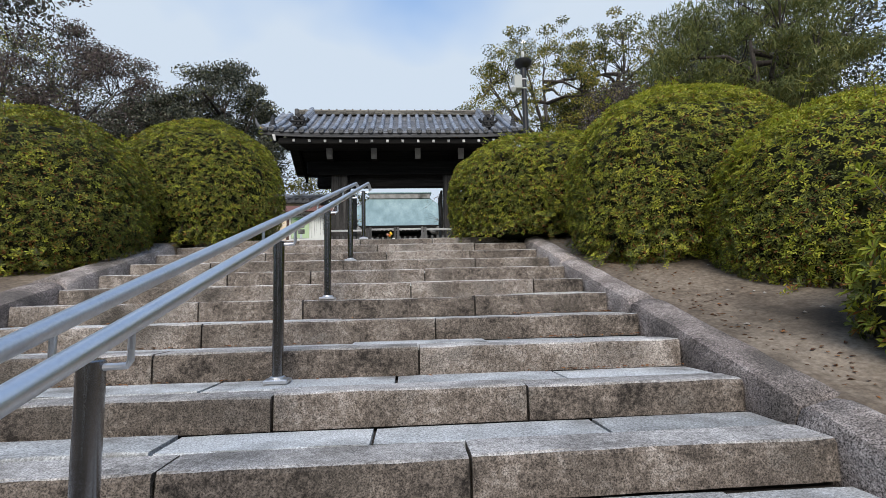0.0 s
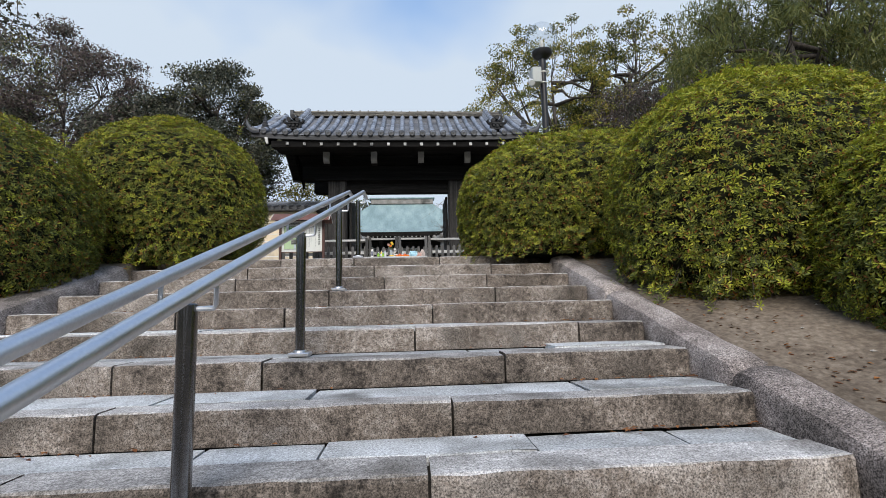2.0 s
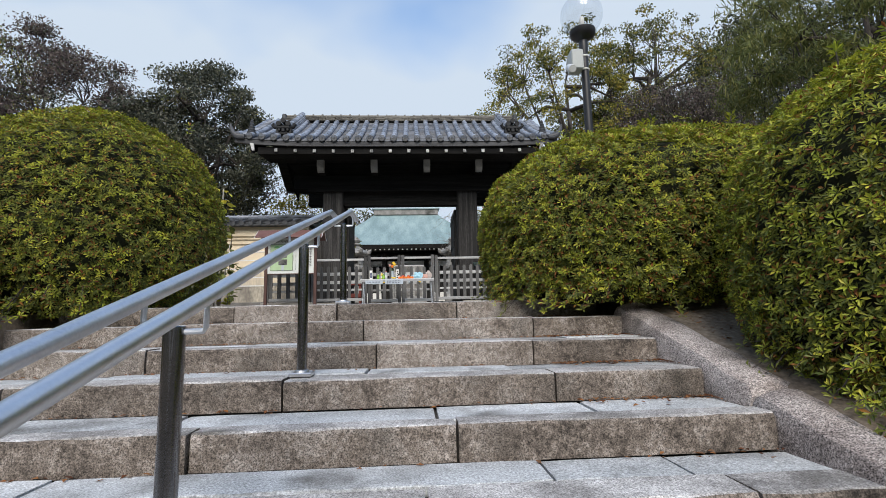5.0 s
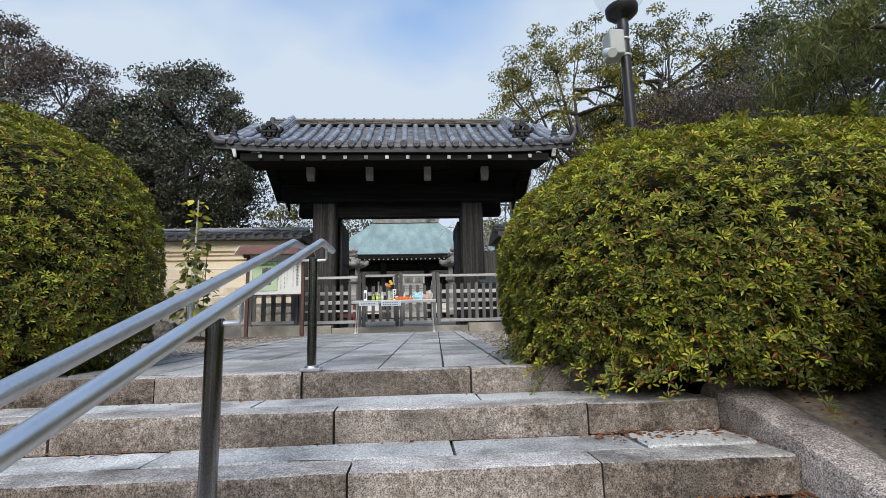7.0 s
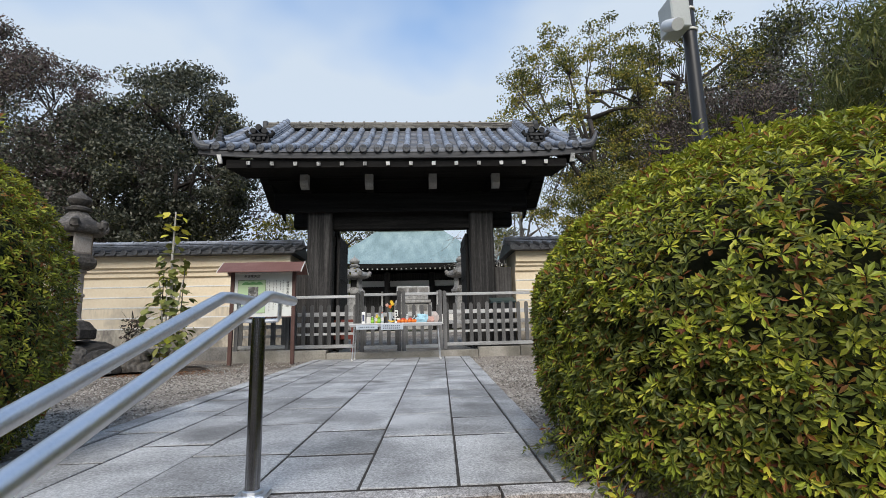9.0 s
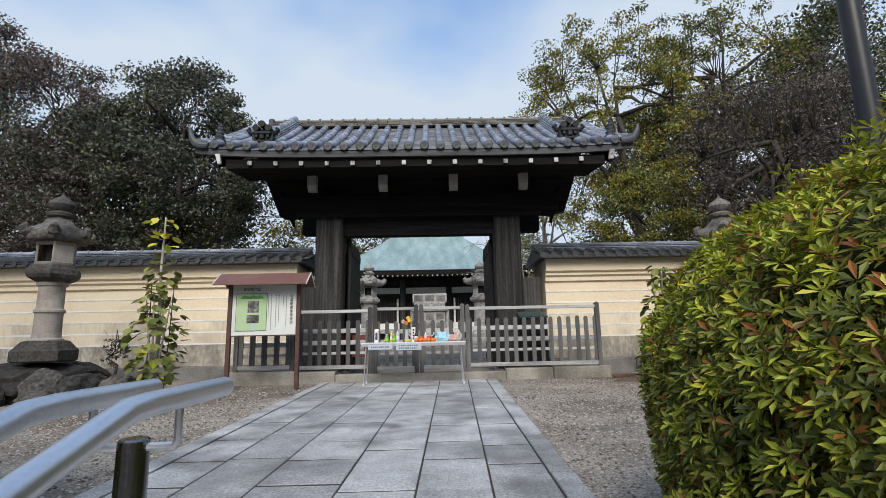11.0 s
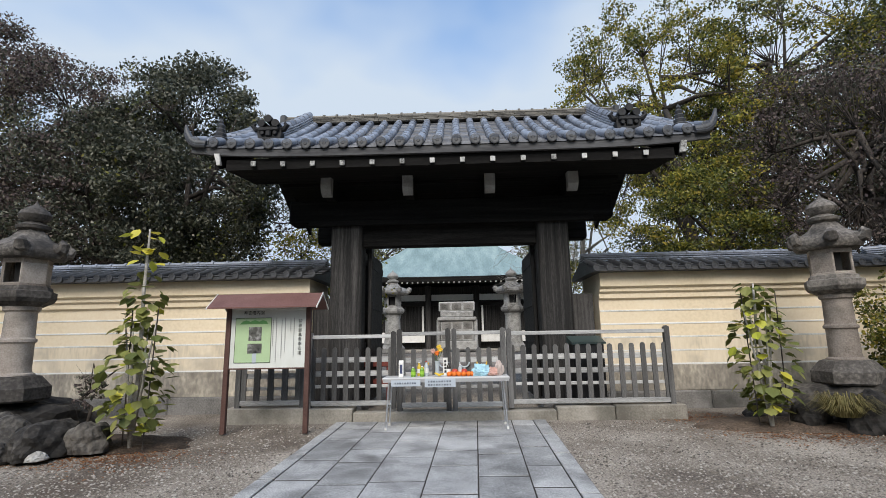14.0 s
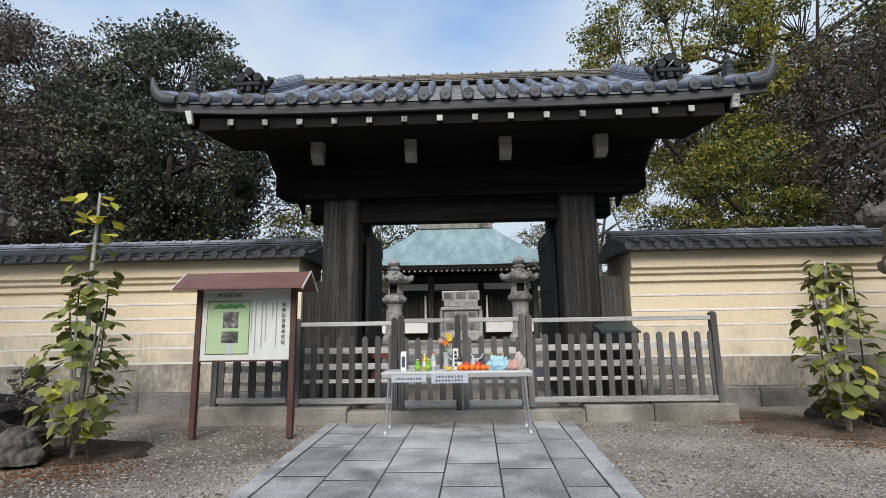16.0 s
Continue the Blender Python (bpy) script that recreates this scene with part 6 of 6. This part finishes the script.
def broad_plant(at, height, low, label, seed, topcol):
    R = random.Random(seed)
    p = thing("young_plant", at, label, "plant", "young plants on stakes")
    m = Mb()
    stem = [(0, 0, -0.05), (0.03, 0, height * 0.35), (-0.02, 0.02, height * 0.7), (0.0, 0, height)]
    m.tube(stem, [0.03, 0.027, 0.022, 0.012], 8)
    for k in range(4):
        a = k * 1.6
        m.tube([(0, 0, 0.0), (0.1 * math.cos(a), 0.1 * math.sin(a), low * 0.5), (0.2 * math.cos(a), 0.18 * math.sin(a), low * 0.95)], [0.02, 0.015, 0.008], 6)
    part("stem", m, STEM_WHITE, p, smooth="all")
    for k, (x, y) in enumerate(((0.2, -0.06), (-0.13, 0.05))):
        m = Mb()
        m.tube([(x, y, -0.05), (x * 1.25, y, low * 1.05)], 0.008, 6)
        part("stake", m, BARK, p, "thin dark support stake")
    V, F, MI = [], [], []
    N = 250
    for k in range(N):
        if k < N * (0.80 if topcol else 0.95):
            z = low * (0.12 + 0.9 * R.random())
            rad = 0.40 * math.sin(math.pi * min(1, max(0.12, z / low * 0.8 + 0.08))) * (0.35 + 0.65 * R.random())
        else:
            z = low + (height - low) * R.random()
            rad = 0.04 + 0.18 * R.random()
        a = R.uniform(0, 6.283)
        b = Vector((rad * math.cos(a), rad * math.sin(a), z))
        d = Vector((math.cos(a) * R.uniform(0.2, 0.8), math.sin(a) * R.uniform(0.2, 0.8), R.uniform(-0.8, 0.15))).normalized()
        s = d.cross(Vector((R.uniform(-0.3, 0.3), R.uniform(-0.3, 0.3), 1))).normalized()
        u = s.cross(d)
        L = R.uniform(0.11, 0.18)
        W = L * 0.46
        i = len(V)
        V += [b, b + d * L * 0.25 + s * W * 0.9 + u * 0.012, b + d * L * 0.6 + s * W + u * 0.012, b + d * L, b + d * L * 0.6 - s * W + u * 0.012, b + d * L * 0.25 - s * W * 0.9 + u * 0.012, b + d * L * 0.5]
        F += [(i, i + 1, i + 6), (i + 1, i + 2, i + 6), (i + 2, i + 3, i + 6), (i + 3, i + 4, i + 6), (i + 4, i + 5, i + 6), (i + 5, i, i + 6)]
        MI += [1 if (z > height * 0.82 and topcol) or R.random() < (0.08 if topcol else 0.1) else 0] * 6
    tagged(part("leaves", raw_mesh("leaves", [tuple(v) for v in V], F, [PLANT_LEAF, PLANT_TOP], MI), None, p), kind="stuff")
    return p


broad_plant((-4.31, 13.78, 2.33), 2.78, 1.62, "staked young plant with broad leaves and a yellow top", 3, True)
broad_plant((4.02, 14.6, 2.34), 1.95, 1.75, "staked young plant with broad heart-shaped leaves", 5, False)
tree("seedling", (-5.0, 13.92, 2.70), 0.6, (0, 0, 0.34, 0.15, 0.15, 0.26), "small dark reddish seedling among the rocks", [RUSSET_LEAF, DARK_LEAF], 26, 0.045, 46, 10, 0.08, 0.02, category="plant")


def tuft(at, r, n, label):
    V, F = [], []
    for k in range(n):
        a, q = rr.uniform(0, 6.28), rr.random() ** 0.5 * r * 0.4
        b = Vector((q * math.cos(a), q * math.sin(a), 0))
        o = Vector((math.cos(a), math.sin(a), 0)) * rr.uniform(0.1, r)
        h = rr.uniform(0.12, 0.3)
        s = Vector((-math.sin(a), math.cos(a), 0)) * 0.005
        i = len(V)
        V += [b - s, b + s, b + o * 0.5 + Vector((0, 0, h)) + s, b + o * 0.5 + Vector((0, 0, h)) - s, b + o + Vector((0, 0, h * 0.45))]
        F += [(i, i + 1, i + 2, i + 3), (i + 3, i + 2, i + 4)]
    tagged(new("grass_tuft", raw_mesh("grass_tuft", [tuple(v) for v in V], F, [DRY_GRASS])), label, "grass", kind="stuff").matrix_world = pose(*at)


tuft((4.85, 14.38, 2.50), 0.42, 420, "yellowish grass tuft at the rocks")
tuft((5.75, 14.42, 2.52), 0.35, 300, "yellowish grass tuft at the rocks")

# ---- the hall beyond the gate ----
HX = -0.6
hall = thing("temple_hall", (HX, 46.0, 2.95), "dark timber temple hall with a green copper hipped roof", "building")
EW, EYF, RH, EH, RHW = 7.7, -8.2, 8.4, 4.5, 2.9
rf = Mb()


def hall_ring(s):
    c = 0.55 * s + 0.45 * s * s
    z = EH + (RH - EH) * c
    x, y = EW + (RHW - EW) * s, 8.2 * (1 - s) + 0.25 * s
    lift = 0.35 * (1 - s) ** 3
    n = 12
    pts = []
    for k in range(n):
        t = -1 + 2 * k / n
        pts.append((x * t, -y, z + lift * abs(t) ** 4))
    for k in range(n):
        t = -1 + 2 * k / n
        pts.append((x, y * t, z + lift * abs(t) ** 4))
    for k in range(n):
        t = 1 - 2 * k / n
        pts.append((x * t, y, z + lift * abs(t) ** 4))
    for k in range(n):
        t = 1 - 2 * k / n
        pts.append((-x, y * t, z + lift * abs(t) ** 4))
    return pts


NR = 26
v, f = [], []
for s in range(NR + 1):
    ring = hall_ring(s / NR)
    v += ring
    if s < NR:
        v += [(p[0], p[1], p[2] + 0.02) for p in hall_ring((s + 1) / NR)]
m48 = 48
for s in range(NR):
    a, b = 2 * s * m48, (2 * s + 1) * m48
    f += [(a + k, a + (k + 1) % m48, b + (k + 1) % m48, b + k) for k in range(m48)]
    c = 2 * (s + 1) * m48
    f += [(b + k, b + (k + 1) % m48, c + (k + 1) % m48, c + k) for k in range(m48)]
rf.add(v, f)
part("roof", rf, COPPER, hall, "green patinated copper roof")
m = Mb()
lo, hi = [(p[0] * 0.985, p[1] * 0.985, p[2] - 0.30) for p in hall_ring(0)], [(p[0], p[1], p[2] - 0.01) for p in hall_ring(0)]
inn = [(p[0] * 0.62, p[1] * 0.62, EH - 0.1) for p in hall_ring(0)]
m.add(lo + hi + inn, [(k, (k + 1) % 48, 48 + (k + 1) % 48, 48 + k) for k in range(48)] + [(k, (k + 1) % 48, 96 + (k + 1) % 48, 96 + k) for k in range(48)])
part("eave_soffit", m, WOOD_BEAM, hall)
m = Mb()
m.box((0, 0, RH + 0.22), (5.8, 0.9, 0.5), 0.04)
rb = part("ridge_box", m, FOOTING, hall, "grey ridge box")
m = Mb()
m.box((0, 0, RH + 0.52), (6.1, 1.1, 0.12), 0.03)
part("ridge_cap", m, COPPER, rb)
dot = Mb()
dot.box((0, 0, 0), (0.10, 0.04, 0.10), 0.01)
dm = dot.mesh("rafter_end", WHITE)
for k in range(44):
    x = -7.1 + 14.2 * k / 43
    part("rafter_end", dm, None, hall, at=(x, -8.0, EH - 0.34 + 0.25 * abs(x / 7.6) ** 4))
WY = -5.4
m = Mb()
m.box((0, 0.6, 2.1), (10.4, 11.0, 4.2), 0.02)
part("body", m, WOOD_DARK, hall, "dark timber walls")
for x in (-5.2, -1.65, 1.65, 5.2):
    m = Mb()
    m.tube([(x, WY, -0.1), (x, WY, 4.2)], 0.2, 14)
    part("column", m, WOOD_DARK, hall, smooth=True)
m = Mb()
m.box((0, WY + 0.1, 2.95), (10.6, 0.3, 0.25), 0.02)
part("tie_beam", m, WOOD_BEAM, hall)
for a, b in ((-5.0, -1.85), (-1.45, 1.45), (1.85, 5.0)):
    m = Mb()
    m.box(((a + b) / 2, WY + 0.35, 3.42), (b - a, 0.1, 0.42), 0.01)
    part("white_panel", m, WHITE, hall, "white plaster panel under the eaves")
for a, b in ((-5.0, -1.9), (1.9, 5.0)):
    m = Mb()
    m.box(((a + b) / 2, WY + 0.05, 0.75), (b - a, 0.1, 0.7), 0.01)
    part("white_panel", m, WHITE, hall, "white plaster panel at the foot of the wall")
    m = Mb()
    m.box((a + 0.12 if a > 0 else b - 0.12, WY + 0.02, 1.95), (0.13, 0.08, 1.8), 0.01)
    part("door_edge", m, WHITE, hall)
    for q in range(6):
        m = Mb()
        x = a + 0.4 + q * (b - a - 0.8) / 5
        m.box((x, WY + 0.03, 1.95), (0.05, 0.06, 1.8), 0.005)
        part("lattice_bar", m, WOOD_DARK, hall)
m = Mb()
m.box((0, -4.4, -0.35), (13.0, 5.6, 0.6), 0.03)
part("platform", m, PLINTH, hall)

altar = thing("stone_altar", (HX + 0.3, 36.2, 2.95), "pale carved stone incense altar before the hall", "altar")
for nm, (w, d, z0, z1) in (("base", (2.3, 1.4, 0, 0.5)), ("body", (1.9, 1.1, 0.5, 1.65)), ("cornice", (2.25, 1.35, 1.65, 1.85)), ("upper_block", (1.9, 1.1, 1.85, 2.2)), ("crest", (2.1, 0.7, 2.2, 2.75))):
    m = Mb()
    m.box((0, 0, (z0 + z1) / 2), (w, d, z1 - z0), 0.04)
    b = part(nm, m, LANTERN_PALE, altar)
    if nm in ("body", "crest"):
        rows = 2 if nm == "body" else 1
        for k in range(3 * rows):
            m = Mb()
            cx, cz, ph = (k % 3 - 1) * w / 3.1, z0 + (z1 - z0) * (k // 3 + 0.5) / rows, (z1 - z0) * 0.34 / rows
            m.box((cx, -d / 2 - 0.01, cz), (w / 3.8, 0.03, ph * 2), 0.02)
            m.tube([(cx + 0.62 * ph * math.cos(a), -d / 2 - 0.04, cz + 0.62 * ph * math.sin(a)) for a in np.linspace(0, 2 * math.pi, 11)], 0.03, 6)
            m.box((cx, -d / 2 - 0.03, cz), (ph * 0.5, 0.05, ph * 0.5), 0.02)
            part("carved_panel", m, FOOTING, b, smooth=True)
for sx in (-1, 1):
    m = Mb()
    m.tube([(1.08 * sx, -0.5, 0.0), (1.08 * sx, -0.5, 1.7)], [0.12, 0.10], 10)
    part("side_post", m, LANTERN_PALE, altar)
REDW = plain("red_brown_wood", (0.16, 0.035, 0.025), 0.6)
bench = thing("red_stand", (-2.05, 17.4, 2.36), "red-brown wooden stand inside the gate", "stand")
for z in (0.42, 0.78):
    m = Mb()
    m.box((0, 0, z), (1.0, 0.5, 0.12), 0.008)
    part("shelf", m, REDW, bench)
for sx in (-1, 1):
    m = Mb()
    m.box((0.46 * sx, 0, 0.42), (0.06, 0.46, 0.84), 0.006)
    part("side_board", m, REDW, bench)
box = thing("offering_box", (1.95, 16.0, 2.36), "dark box with a sloping green lid behind the fence", "box")
m = Mb()
m.box((0, 0, 0.55), (0.5, 0.35, 1.1), 0.01)
part("body", m, BLACKP, box)
m = Mb()
m.prism([(-0.2, 1.1), (0.2, 1.1), (0.2, 1.24), (-0.2, 1.13)], "x", -0.28, 0.28)
part("lid", m, plain("dark_green_lid", (0.05, 0.075, 0.07), 0.4), box)

# ---- loose stones and fallen leaves ----


def scatter_stones(n, area, size, label, avoid):
    base = np.array([(1, 0, 0), (-1, 0, 0), (0, 1, 0), (0, -1, 0), (0, 0, 1), (0, 0, -1)], float)
    faces = np.array([(0, 2, 4), (2, 1, 4), (1, 3, 4), (3, 0, 4), (2, 0, 5), (1, 2, 5), (3, 1, 5), (0, 3, 5)])
    V, F, k = [], [], 0
    while k < n:
        x, y = rr.uniform(area[0], area[1]), rr.uniform(area[2], area[3])
        if avoid(x, y):
            continue
        s = size * rr.uniform(0.4, 1.3)
        a = rr.uniform(0, 6.28)
        p = base * np.array([s, s * rr.uniform(0.6, 1), s * rr.uniform(0.4, 0.7)])
        c, q = math.cos(a), math.sin(a)
        p = np.stack([p[:, 0] * c - p[:, 1] * q + x, p[:, 0] * q + p[:, 1] * c + y, p[:, 2] + ground_z(x, y) + s * 0.15], 1)
        F.append(faces + 6 * k)
        V.append(p)
        k += 1
    single("gravel", raw_mesh("gravel", np.concatenate(V).tolist(), np.concatenate(F).tolist(), [PEBBLE]), None, label, "gravel", "stuff")


def on_path(x, y):
    return lean(COLS[0], y) - 0.02 < x < lean(COLS[-1], y) + 0.02


scatter_stones(22000, (-7.5, 7.5, 7.9, 15.3), 0.016, "small pale gravel stones strewn over the yard", on_path)
scatter_stones(17000, (-5.0, 5.0, 7.6, 13.5), 0.013, "fine pale gravel beside the path", on_path)
scatter_stones(90, (1.98, 4.5, 0.5, 6.2), 0.016, "loose stones on the soil bank", lambda x, y: False)


def litter(n, place, label):
    V, F = [], []
    for k in range(n):
        x, y, z = place()
        a, L = rr.uniform(0, 6.28), rr.uniform(0.02, 0.045)
        d, s = Vector((math.cos(a), math.sin(a), rr.uniform(-0.15, 0.3))), Vector((-math.sin(a), math.cos(a), rr.uniform(-0.3, 0.3)))
        p = Vector((x, y, z + 0.008))
        i = len(V)
        V += [p - d * L * 0.5, p + s * L * 0.25 + Vector((0, 0, 0.004)), p + d * L * 0.5, p - s * L * 0.25 + Vector((0, 0, 0.004))]
        F.append((i, i + 1, i + 2, i + 3))
    single("fallen_leaves", raw_mesh("fallen_leaves", [tuple(v) for v in V], F, [FALLEN]), None, label, "fallen leaves", "stuff")


def on_steps():
    i = rr.choice([10, 9, 9, 8, 8, 7, 7, 6, 5, 4, 3, 2])
    x = rr.choice([rr.uniform(STAIR_L, -1.0), rr.uniform(0.9, STAIR_R), rr.uniform(STAIR_L, STAIR_R)])
    y = STEP0_Y + i * GO - abs(rr.gauss(0, 0.05)) - 0.01
    return x, y, STEP0_Z + (i - 1) * RISE - 0.004


def by_kerb():
    y = rr.uniform(0.5, 6.6)
    x = STAIR_R + 0.34 + abs(rr.gauss(0, 0.2))
    return x, y, ground_z(x, y)


def by_rocks():
    x, y = rr.choice([(4.0, 14.4), (-4.4, 13.6), (3.6, 15.5), (-4.2, 13.3), (4.5, 14.1)])
    x, y = x + rr.gauss(0, 0.5), y + rr.gauss(0, 0.25)
    return x, y, ground_z(x, y)


def under_hedge():
    x = 0.95 + abs(rr.gauss(0, 0.55))
    i = rr.choice([10, 9, 9, 8, 8, 7])
    return min(x, STAIR_R - 0.02), STEP0_Y + i * GO - abs(rr.gauss(0, 0.10)) - 0.01, STEP0_Z + (i - 1) * RISE - 0.004


def bed(at, r, seed):
    """A low heap of leafy soil: a dome with an uneven rim that dips under the gravel."""
    V, F, n, m = [(0, 0, 0.10)], [], 40, 7
    for j in range(1, m + 1):
        for k in range(n):
            a = 2 * math.pi * k / n
            q = j / m * (1 + 0.22 * noise.noise((math.cos(a) * 2 + seed, math.sin(a) * 2, 0)))
            x, y = r[0] * q * math.cos(a), r[1] * q * math.sin(a)
            V.append((x, y, ground_z(at[0] + x, at[1] + y) - at[2] + 0.10 * (1 - (j / m) ** 2) - (0.03 if j == m else 0) + 0.02 * noise.noise((x * 4, y * 4, seed))))
    F += [(0, 1 + k, 1 + (k + 1) % n) for k in range(n)]
    F += [(1 + (j - 1) * n + k, 1 + j * n + k, 1 + j * n + (k + 1) % n, 1 + (j - 1) * n + (k + 1) % n) for j in range(1, m) for k in range(n)]
    o = tagged(new("planting_bed", raw_mesh("planting_bed", V, F, [BED])), "dark leafy soil heaped round the plants", "soil", kind="structure")
    o.matrix_world = pose(*at)


bed((-5.3, 14.1, ground_z(-5.3, 14.1)), (1.7, 0.7), 1.0)
bed((4.9, 14.95, ground_z(4.9, 14.95)), (1.9, 0.75), 5.0)
litter(420, under_hedge, "orange fallen leaves on the steps under the hedge")
litter(700, on_steps, "brown fallen leaves along the risers")
litter(420, by_kerb, "brown fallen leaves on the soil under the bushes")
litter(4200, by_rocks, "brown fallen leaves round the plants")
